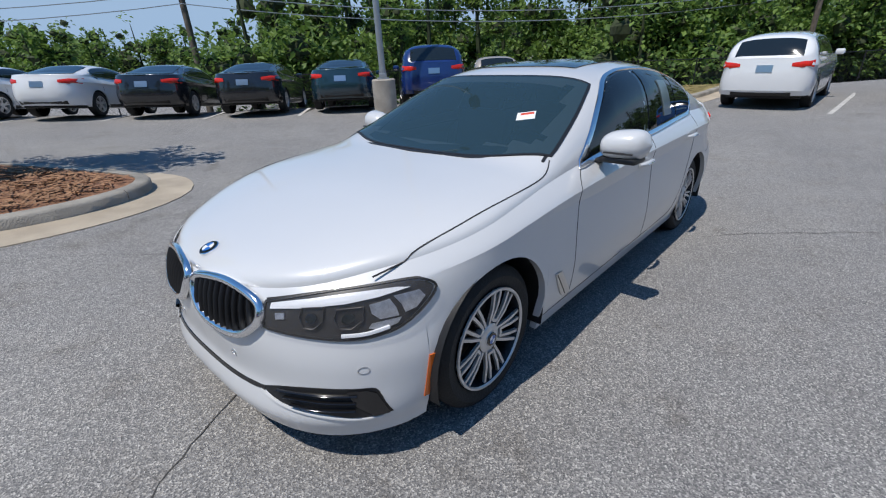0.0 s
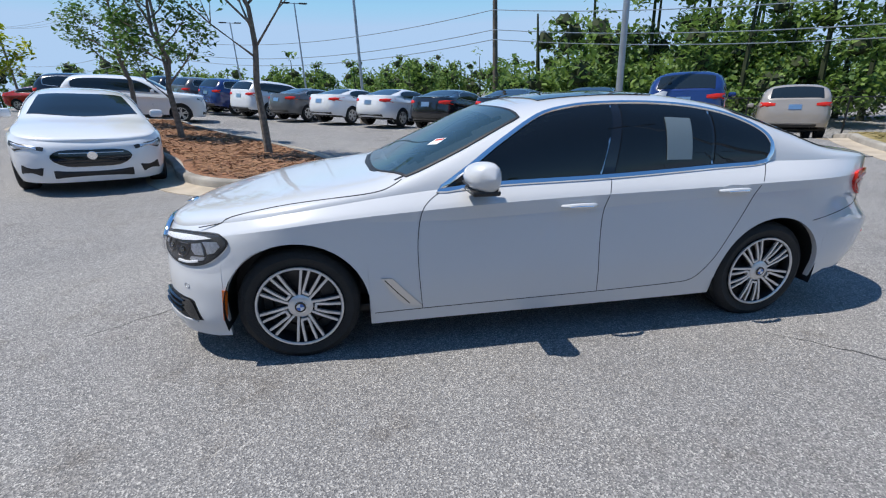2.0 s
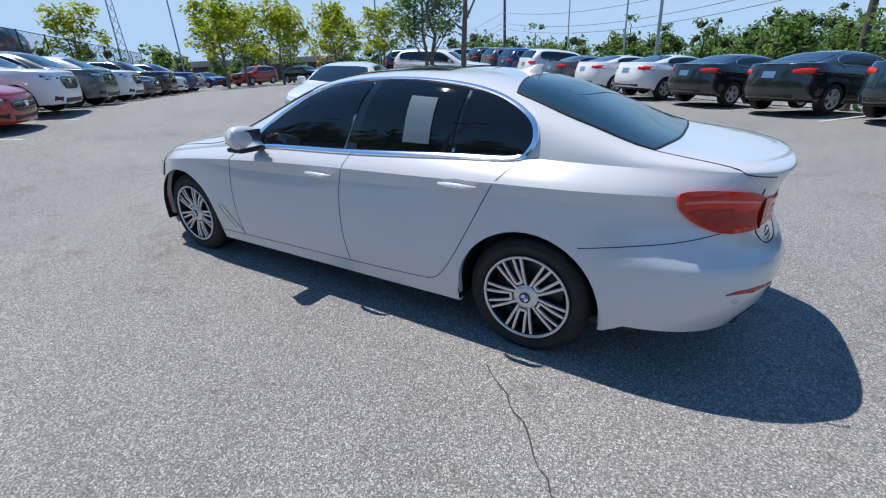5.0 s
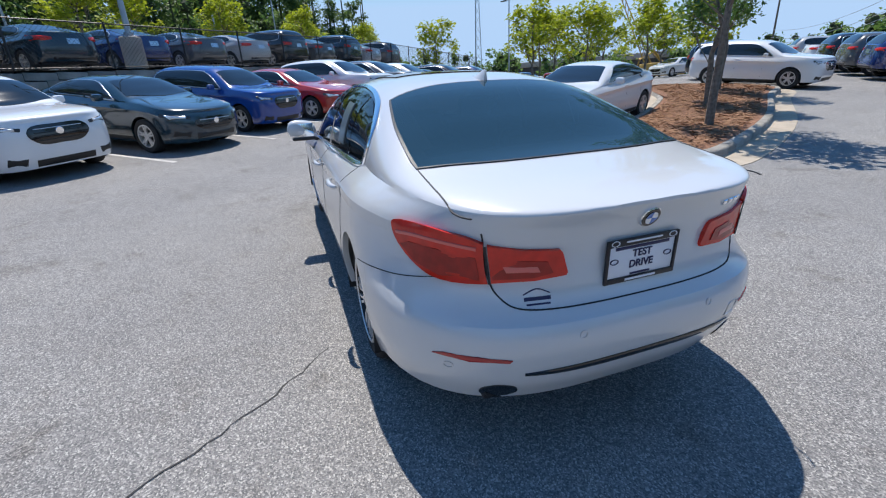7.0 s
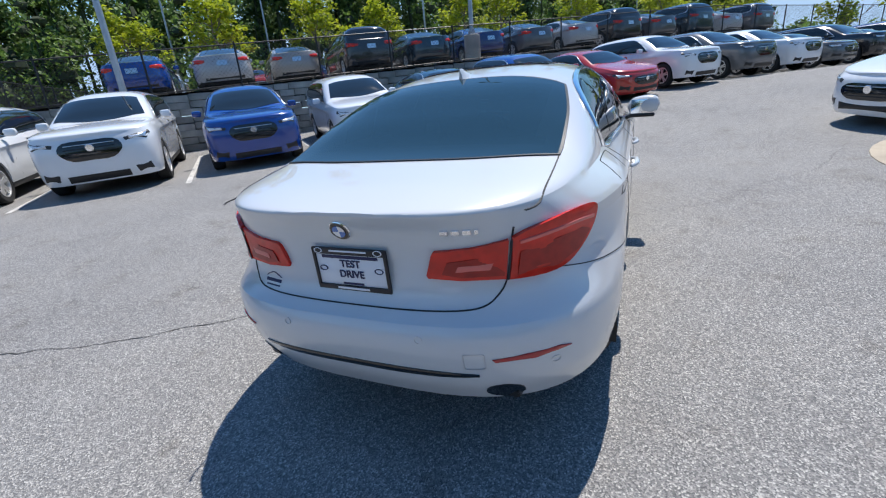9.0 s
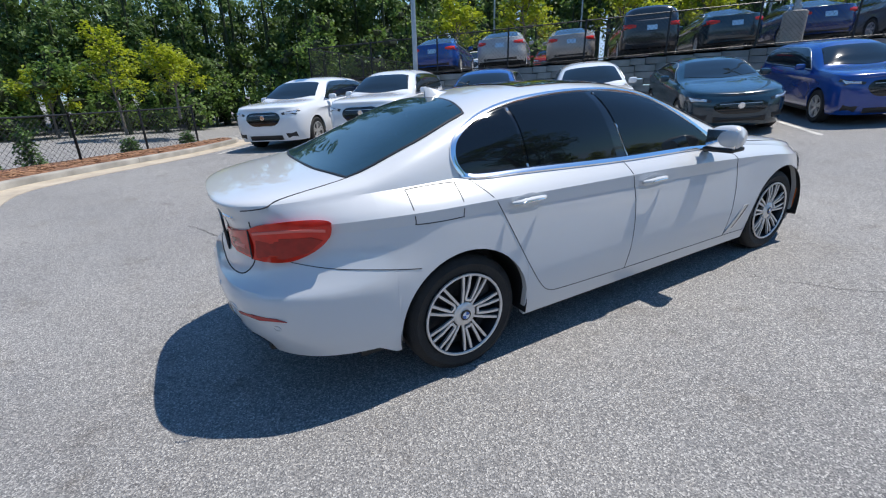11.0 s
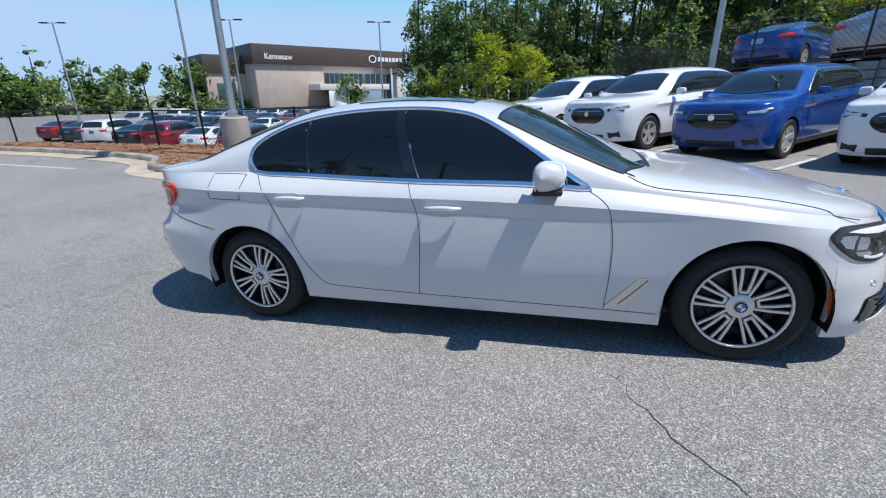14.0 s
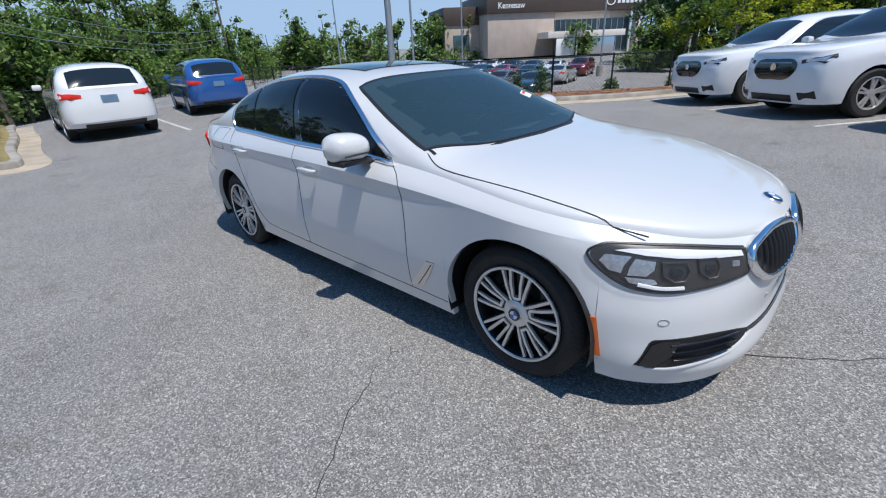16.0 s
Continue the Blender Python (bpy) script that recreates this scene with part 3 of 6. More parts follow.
def cut(loop, lo, hi):
    """The part of a side loop between two slanted lines x = a + b * (z - 1)."""

    def keep(pts, line, sign):
        out = []
        for i, b in enumerate(pts):
            a = pts[i - 1]
            da, db = (sign * (p[0] - line[0] - line[1] * (p[1] - 1)) for p in (a, b))
            if (da > 0) != (db > 0):
                out.append(Vector(a).lerp(Vector(b), da / (da - db)))
            if db > 0:
                out.append(Vector(b))
        return out

    out = keep(keep([Vector((p[0], p[1])) for p in loop], lo, 1), hi, -1)
    full = []
    for i, b in enumerate(out):
        a = out[i - 1]
        k = max(1, int((b - a).length / 0.05))
        full += [a.lerp(b, (j + 1) / k) for j in range(k)]
    return full


for view in "lr":
    SEDAN.patch("pillar_trim", view, grow(DLO, 0.004), GLOSS_BLACK, sedan, 0.002, 6, "gloss black window surround")
    for nm, lo, hi in (("front_door_window", (-0.255, -0.33), (2, 0)), ("rear_door_window", (-0.995, -0.09), (-0.348, -0.24)), ("quarter_window", (-3, 0), (-1.02, -0.09))):
        loop = cut(grow(DLO, -0.012), lo, hi)
        loop = [p for i, p in enumerate(loop) if (p - loop[i - 1]).length > 0.004]
        SEDAN.patch(nm, view, loop, GLASS_DARK, sedan, 0.007, 6, "dark tinted window")
    SEDAN.strip("window_trim", view, grow(DLO, 0.004), 0.032, CHROME, sedan, 0.006, True, "bright chrome window trim", 0.006)
    SEDAN.strip("window_divider", view, [(-0.262, 1.015), (-0.32, 1.2), (-0.38, 1.385)], 0.012, SATIN, sedan, 0.008)
    SEDAN.strip("window_divider", view, [(-1.01, 1.05), (-1.037, 1.35)], 0.014, SATIN, sedan, 0.008)
    # panel gaps
    for line in (
        [(0.7, 0.945), (0.765, 0.905), (0.805, 0.85), (0.828, 0.7), (0.825, 0.52), (0.805, 0.28)],
        [(-0.325, 1.0), (-0.285, 0.9), (-0.255, 0.77), (-0.257, 0.56), (-0.285, 0.3)],
        [(-1.39, 1.045), (-1.29, 0.93), (-1.185, 0.725), (-1.075, 0.51), (-1.0, 0.395), (-0.93, 0.335), (-0.8, 0.318), (-0.285, 0.3), (0.2, 0.29), (0.805, 0.278), (1.08, 0.27)],
        [(-1.74, 0.69), (-1.95, 0.73), (-2.15, 0.765), (-2.29, 0.8)],
    ):
        SEDAN.strip("panel_gap", view, smooth_line(line, 5), 0.0045, SEAM, sedan, 0.0015)
    # door handles in their cups
    for hx, hz in ((-0.1, 0.862), (-1.1, 0.915)):
        cup = [(hx + 0.1 * math.cos(a), hz - 0.008 + 0.036 * math.sin(a)) for a in [2 * math.pi * k / 20 for k in range(20)]]
        SEDAN.patch("handle_cup", view, cup, WHITE_PAINT, sedan, 0.002, 3, thick=0.004)
        sgn = 1 if view == "l" else -1
        pts = [SEDAN.on(view, hx + 0.108 * t, hz - 0.004 + 0.008 * (1 - t * t), 0.012 + 0.026 * (1 - t ** 4)) for t in [k / 8 - 1 for k in range(17)]]
        v, f = tube(pts, [0.009 + 0.006 * (1 - (k / 8 - 1) ** 4) for k in range(17)], 10)
        handle = mesh_part("door_handle", v, f, WHITE_PAINT, sedan, "body-coloured door handle with a chrome strip")
        v, f = tube([p + Vector((0, 0.011 * sgn, -0.002)) for p in pts[3:14]], [0.0055] * 11, 8)
        mesh_part("chrome_strip", v, f, CHROME, handle)
    # fender vent, side marker
    vent = SEDAN.patch("fender_vent", view, [(1.035, 0.495), (0.975, 0.493), (0.915, 0.425), (0.845, 0.345), (0.808, 0.305), (0.9, 0.318), (0.935, 0.345), (0.985, 0.41)], SATIN, sedan, 0.007, 4, "satin fender vent blade")
    SEDAN.strip("vent_slot", view, [(1.018, 0.485), (0.955, 0.41), (0.88, 0.326)], 0.006, BLACK_PLASTIC, vent, 0.009)
    SEDAN.patch("side_marker", view, [(1.875, 0.466), (1.847, 0.466), (1.876, 0.284), (1.897, 0.284)], AMBER, sedan, 0.006, 3, "amber side marker")

# fuel door on the right-hand side
fuel = smooth_loop([(-1.5, 1.048), (-1.72, 1.052), (-1.74, 1.03), (-1.74, 0.92), (-1.72, 0.902), (-1.51, 0.895), (-1.49, 0.91), (-1.48, 1.03)], 4)
SEDAN.strip("fuel_door", "r", fuel, 0.005, SEAM, sedan, 0.0015, True)

# bonnet and boot gaps
for sg in (1, -1):
    SEDAN.strip("panel_gap", "t", smooth_line([(0.895, 0.765 * sg), (1.02, 0.806 * sg), (1.3, 0.812 * sg), (1.61, 0.794 * sg), (1.83, 0.75 * sg), (1.985, 0.708 * sg)], 6), 0.007, SEAM, sedan, 0.0015)
    SEDAN.strip("panel_gap", "t", smooth_line([(-1.97, 0.665 * sg), (-2.2, 0.668 * sg), (-2.38, 0.662 * sg), (-2.44, 0.635 * sg)], 6), 0.007, SEAM, sedan, 0.0015)
for sg in (1, -1):
    SEDAN.strip("panel_gap", "f", smooth_line([(0.66 * sg, 0.742), (0.58 * sg, 0.732), (0.43 * sg, 0.702)], 5), 0.008, SEAM, sedan, 0.002)
    SEDAN.strip("panel_gap", "b", smooth_line([(0.592 * sg, 0.985), (0.588 * sg, 0.97), (0.578 * sg, 0.9), (0.562 * sg, 0.8), (0.54 * sg, 0.755), (0.495 * sg, 0.72), (0.4 * sg, 0.708), (0.2 * sg, 0.704), (0, 0.703)], 5), 0.007, SEAM, sedan, 0.002)
SEDAN.patch("cowl_panel", "t", [(1.085, 0.0), (1.06, 0.38), (0.93, 0.755), (0.87, 0.745), (0.99, 0.42), (1.02, 0.0), (0.99, -0.42), (0.87, -0.745), (0.93, -0.755), (1.06, -0.38)], BLACK_PLASTIC, sedan, 0.003, 3)


def disc(name, centre, normal, r, material, parent, depth=0.008, label=""):
    q = Vector(normal).to_track_quat("Z", "Y").to_matrix()
    prof = [(0.0001, depth), (r * 0.93, depth), (r, depth * 0.6), (r, -depth)]
    v, f = lathe([(a, b) for a, b in prof], 32, "z")
    v = [Vector(centre) + q @ Vector(p) for p in v]
    ob = mesh_part(name, v, f, material, parent, label)
    return ob


def roundel(shell, view, a, b, r, parent):
    """A round badge: dark ring, white and blue quarters, in a chrome rim."""
    p0, p1 = shell.on(view, a, b, 0.004), shell.on(view, a, b, 0.02)
    n = (p1 - p0).normalized()
    badge = disc("badge", p0, n, r, CHROME, parent, 0.006, "round chrome-rimmed emblem")
    disc("badge_ring", p0 + n * 0.0015, n, r * 0.94, GLOSS_BLACK, badge, 0.006)
    q = n.to_track_quat("Z", "Y").to_matrix()
    for k in range(4):
        v, f = [Vector((0, 0, 0.0095))], []
        for i in range(9):
            t = math.pi / 2 * (k + i / 8) + 0.0
            v.append(Vector((0.62 * r * math.cos(t), 0.62 * r * math.sin(t), 0.0095)))
        f = [(0, i + 1, i + 2) for i in range(8)]
        mesh_part("badge_quarter", [p0 + q @ p for p in v], f, BADGE_BLUE if k % 2 else BADGE_WHITE, badge)
    return badge


roundel(SEDAN, "t", 2.24, 0.0, 0.041, sedan)
roundel(SEDAN, "b", 0.0, 0.992, 0.041, sedan)

# kidney grilles, one each side of the middle
for sg in (1, -1):
    loop = smooth_loop([(y * sg, z) for y, z in ((0.022, 0.666), (0.03, 0.7), (0.085, 0.72), (0.225, 0.731), (0.345, 0.717), (0.415, 0.69), (0.435, 0.645), (0.41, 0.598), (0.35, 0.557), (0.243, 0.545), (0.11, 0.562), (0.045, 0.615))], 5)
    grille = SEDAN.patch("kidney_grille", "f", loop, GLOSS_BLACK, sedan, 0.004, 4, "chrome-framed kidney grille with black slats")
    SEDAN.strip("grille_frame", "f", grow(loop, -0.008), 0.034, CHROME, grille, 0.01, True, "chrome grille frame", 0.018)
    for k in range(10):
        y = 0.065 + 0.035 * k
        lo, hi = 0.565 + 0.03 * max(0.0, 0.17 - y) / 0.1 + 0.025 * max(0.0, y - 0.3) / 0.07, 0.714 - 0.016 * max(0.0, y - 0.28) / 0.07
        SEDAN.strip("grille_slat", "f", [((y + 0.012) * sg, lo), ((y + 0.008) * sg, lo + 0.35 * (hi - lo)), (y * sg, lo + 0.7 * (hi - lo)), ((y - 0.01) * sg, hi)], 0.012, BLACK_PLASTIC, grille, 0.008, rise=0.016)
    # headlamp: smoked housing, bright upper blade, projector surrounds, outer reflector, lens
    loop = smooth_loop([(y * sg, z) for y, z in ((0.436, 0.692), (0.58, 0.725), (0.708, 0.744), (0.78, 0.753), (0.815, 0.75), (0.842, 0.722), (0.832, 0.665), (0.805, 0.614), (0.772, 0.592), (0.715, 0.581), (0.62, 0.59), (0.52, 0.602), (0.445, 0.612))], 4, corner=(0, 12))
    lamp = SEDAN.patch("headlamp", "f", loop, LAMP_DARK, sedan, 0.003, 5, "clear headlamp with chrome reflectors")
    SEDAN.patch("upper_blade", "f", [(y * sg, z) for y, z in ((0.459, 0.693), (0.574, 0.713), (0.694, 0.731), (0.774, 0.739), (0.799, 0.736), (0.744, 0.716), (0.674, 0.701), (0.574, 0.686), (0.459, 0.674))], LAMP_SILVER, lamp, 0.012, 3, "bright silver upper blade", hub=(0.594 * sg, 0.703))
    for rl in (((0.774, 0.714), (0.819, 0.722), (0.832, 0.699), (0.822, 0.664), (0.804, 0.654), (0.794, 0.684)), ((0.729, 0.694), (0.769, 0.706), (0.786, 0.674), (0.794, 0.646), (0.759, 0.642), (0.739, 0.664)), ((0.744, 0.629), (0.799, 0.638), (0.794, 0.619), (0.764, 0.604), (0.739, 0.614))):
        SEDAN.patch("reflector", "f", [(a * sg, b) for a, b in rl], LAMP_CHROME, lamp, 0.009, 3)
    for pc in ((0.689, 0.654), (0.594, 0.656)):
        hexa = [((pc[0] + dy) * sg, pc[1] + dz) for dy, dz in ((-0.032, 0.03), (0.028, 0.036), (0.034, -0.01), (0.012, -0.036), (-0.016, -0.034), (-0.034, 0.0))]
        SEDAN.strip("projector_surround", "f", hexa, 0.005, STEEL, lamp, 0.01, True, rise=0.004)
        SEDAN.patch("projector", "f", [((pc[0] + 0.016 * math.cos(a)) * sg, pc[1] + 0.016 * math.sin(a)) for a in [2 * math.pi * k / 14 for k in range(14)]], FAR_GLASS, lamp, 0.012, 3)
    SEDAN.patch("reflector", "f", [(y * sg, z) for y, z in ((0.479, 0.662), (0.509, 0.666), (0.514, 0.646), (0.484, 0.642))], LAMP_CHROME, lamp, 0.008, 2)
    SEDAN.strip("lower_blade", "f", smooth_line([(0.68 * sg, 0.594), (0.735 * sg, 0.596), (0.78 * sg, 0.612)], 4), 0.014, LAMP_SILVER, lamp, 0.012, rise=0.004)
    SEDAN.patch("lens", "f", grow(loop, 0.003), LENS_CLEAR, lamp, 0.022, 5)
    SEDAN.strip("lamp_seal", "f", grow(loop, 0.004), 0.01, BLACK_PLASTIC, lamp, 0.008, True)
    # lower intake: a black wedge with a bright lower lip
    loop = smooth_loop([(y * sg, z) for y, z in ((0.4, 0.352), (0.5, 0.378), (0.62, 0.394), (0.752, 0.388), (0.776, 0.373), (0.803, 0.27), (0.74, 0.272), (0.65, 0.295), (0.5, 0.318))], 4, corner=(0, 3, 5))
    intake = SEDAN.patch("air_intake", "f", loop, BLACK_PLASTIC, sedan, 0.003, 4, "black corner air intake")
    for k in range(3):
        SEDAN.strip("intake_slat", "f", smooth_line([((0.48 + 0.03 * k) * sg, 0.362 - 0.02 * k), (0.6 * sg, 0.37 - 0.026 * k), (0.73 * sg, 0.366 - 0.028 * k)], 4), 0.009, GLOSS_BLACK, intake, 0.008, rise=0.012)
    SEDAN.patch("intake_cheek", "f", [(y * sg, z) for y, z in ((0.705, 0.384), (0.752, 0.383), (0.772, 0.368), (0.797, 0.275), (0.77, 0.274), (0.732, 0.325))], GLOSS_BLACK, intake, 0.012, 3)
    SEDAN.strip("intake_lip", "f", smooth_line([(0.4 * sg, 0.338), (0.5 * sg, 0.308), (0.65 * sg, 0.285), (0.74 * sg, 0.264), (0.785 * sg, 0.26)], 5), 0.012, WHITE_PAINT, intake, 0.003, rise=0.005)
    # park sensors
    for y, z, vw in ((0.745 * sg, 0.462, "f"), (0.25 * sg, 0.44, "f"), (0.285 * sg, 0.625, "b"), (0.72 * sg, 0.5, "b")):
        ring = [(y + 0.013 * math.cos(a), z + 0.013 * math.sin(a)) for a in [2 * math.pi * k / 16 for k in range(16)]]
        SEDAN.strip("park_sensor", vw, ring, 0.0025, SATIN, sedan, 0.002, True)
    # tail lamp in two pieces, reflector, exhaust
    tip = (SEDAN.side(-2.1, 0.96) - 0.7) / 0.173
    outer = smooth_loop([((y if y < 0.7 else 0.7 + (y - 0.7) * tip) * sg, z) for y, z in ((0.583, 0.953), (0.64, 0.975), (0.74, 0.987), (0.82, 0.984), (0.866, 0.972), (0.873, 0.952), (0.85, 0.893), (0.79, 0.828), (0.7, 0.798), (0.568, 0.8))], 4, corner=(0, 9))
    lamp = SEDAN.patch("tail_lamp", "b", outer, LENS_RED, sedan, 0.016, 5, "red wrap-round tail lamp", 0.022)
    inner = [(y * sg, z) for y, z in ((0.572, 0.946), (0.46, 0.926), (0.335, 0.916), (0.325, 0.905), (0.3, 0.825), (0.306, 0.814), (0.42, 0.806), (0.558, 0.802))]
    SEDAN.patch("inner_lens", "b", inner, LENS_RED, lamp, 0.013, 4, "", 0.019)
    SEDAN.patch("dark_band", "b", [(y * sg, z) for y, z in ((0.562, 0.9), (0.45, 0.886), (0.375, 0.876), (0.355, 0.83), (0.42, 0.818), (0.552, 0.815))], LENS_RED_DARK, lamp, 0.0165, 4)
    SEDAN.patch("dark_band", "b", [(y * sg, z) for y, z in ((0.6, 0.9), (0.7, 0.915), (0.765, 0.914), (0.785, 0.895), (0.755, 0.84), (0.7, 0.812), (0.59, 0.812))], LENS_RED_DARK, lamp, 0.019, 4)
    SEDAN.strip("light_blade", "b", smooth_line([(0.6 * sg, 0.935), (0.68 * sg, 0.947), (0.75 * sg, 0.95), (0.795 * sg, 0.94)], 5), 0.014, LENS_PALE, lamp, 0.018, rise=0.003)
    SEDAN.patch("clear_window", "b", [(y * sg, z) for y, z in ((0.52, 0.868), (0.41, 0.86), (0.4, 0.838), (0.51, 0.842))], LENS_PALE, lamp, 0.0185, 2)
    SEDAN.strip("lamp_gap", "b", [(0.579 * sg, 0.948), (0.563 * sg, 0.8)], 0.008, SEAM, lamp, 0.019)
    SEDAN.patch("rear_reflector", "b", [(y * sg, z) for y, z in ((0.53, 0.551), (0.64, 0.56), (0.735, 0.556), (0.765, 0.54), (0.66, 0.537), (0.54, 0.54))], REFLECTOR_RED, sedan, 0.005, 3, "slim red reflector")
    v, f = lathe([(0.06, 0.0), (0.056, -0.005), (0.05, 0.0), (0.048, 0.25)], 24, "z")
    v = [Vector((-2.445 + p[2], 0.53 * sg + p[0] * 1.15, 0.37 + p[1] * 0.8)) for p in v]
    mesh_part("exhaust_tip", v, f, BLACK_PLASTIC, sedan, "black exhaust outlet")
    ring = [((0.55 + 0.065 * math.cos(a)) * sg, 0.378 + 0.042 * math.sin(a)) for a in [2 * math.pi * k / 20 for k in range(20)]]
    SEDAN.patch("exhaust_recess", "b", ring, GLOSS_BLACK, sedan, 0.004, 3)
SEDAN.strip("lower_grille", "f", [(y, 0.342 + 0.006 * (abs(y) / 0.45) ** 2) for y in [-0.42 + 0.84 * k / 12 for k in range(13)]], 0.018, GLOSS_BLACK, sedan, 0.004)
SEDAN.strip("bumper_strip", "b", [(y, 0.48 - 0.004 * (abs(y) / 0.5) ** 3) for y in [-0.48 + 0.96 * k / 20 for k in range(21)]], lambda t: 0.034 - 0.022 * abs(2 * t - 1) ** 4, GLOSS_BLACK, sedan, 0.004)
tow = [(-0.44, 0.575), (-0.5, 0.575), (-0.505, 0.57), (-0.505, 0.515), (-0.5, 0.51), (-0.44, 0.51), (-0.435, 0.515), (-0.435, 0.57)]
SEDAN.strip("tow_cover", "b", tow, 0.003, SATIN, sedan, 0.002, True)

# undertray, arch liners, wheels
box_part("undertray", (3.9, 1.5, 0.06), (-0.1, 0, 0.24), BLACK_PLASTIC, sedan, 0.02)
box_part("undertray", (0.5, 1.2, 0.12), (-2.2, 0, 0.38), BLACK_PLASTIC, sedan, 0.02)
for xw in SEDAN.axle:
    for sg in (1, -1):
        v, f = [], []
        for k in range(25):
            a = math.pi * (k / 24) * 1.16 - 0.25
            for y in (0.9, 0.62):
                v.append((xw + 0.39 * math.cos(a), y * sg, 0.335 + 0.39 * math.sin(a)))
        f = [(2 * k, 2 * k + 1, 2 * k + 3, 2 * k + 2) for k in range(24)]
        n = len(v)
        v += [(xw, 0.62 * sg, 0.335)]
        f += [(2 * k + 1, n, 2 * k + 3) for k in range(24)]
        mesh_part("arch_liner", v, f, BLACK_PLASTIC, sedan)


def tyre_mesh(r, width, rim_r):
    w = width / 2
    prof = [(rim_r - 0.012, -w + 0.03), (rim_r, -w + 0.012), (rim_r + 0.02, -w + 0.004), (r - 0.045, -w - 0.003), (r - 0.015, -w + 0.012), (r - 0.003, -w + 0.03)]
    for k in range(5):
        y = -w + 0.03 + (width - 0.06) * k / 4
        if 0 < k < 4:
            prof += [(r - 0.001, y - 0.006), (r - 0.009, y - 0.004), (r - 0.009, y + 0.004), (r - 0.001, y + 0.006)]
    prof += [(a, -b) for a, b in reversed(prof[:6])]
    return lathe(prof, 56)


def spoke(a0, a1, r0, r1, w0, w1, y0, y1, thick=0.02):
    """A bar on the wheel face between two polar places; y is outward."""
    p, q = Vector((math.cos(a0), 0, math.sin(a0))) * r0, Vector((math.cos(a1), 0, math.sin(a1))) * r1
    d = (q - p).normalized()
    n = Vector((-d.z, 0, d.x))
    v = []
    for c, w, y in ((p, w0, y0), ((p + q) / 2, (w0 + w1) / 2, (y0 + y1) / 2 + 0.006), (q, w1, y1)):
        for k, dy in ((-1, -thick), (-0.9, 0), (0.9, 0), (1, -thick)):
            v.append(c + n * w / 2 * k + Vector((0, y + dy, 0)))
    f = []
    for i in range(2):
        for k in range(3):
            f.append((i * 4 + k, i * 4 + k + 1, i * 4 + k + 5, i * 4 + k + 4))
        f.append((i * 4 + 3, i * 4, i * 4 + 4, i * 4 + 7))
    return v, f


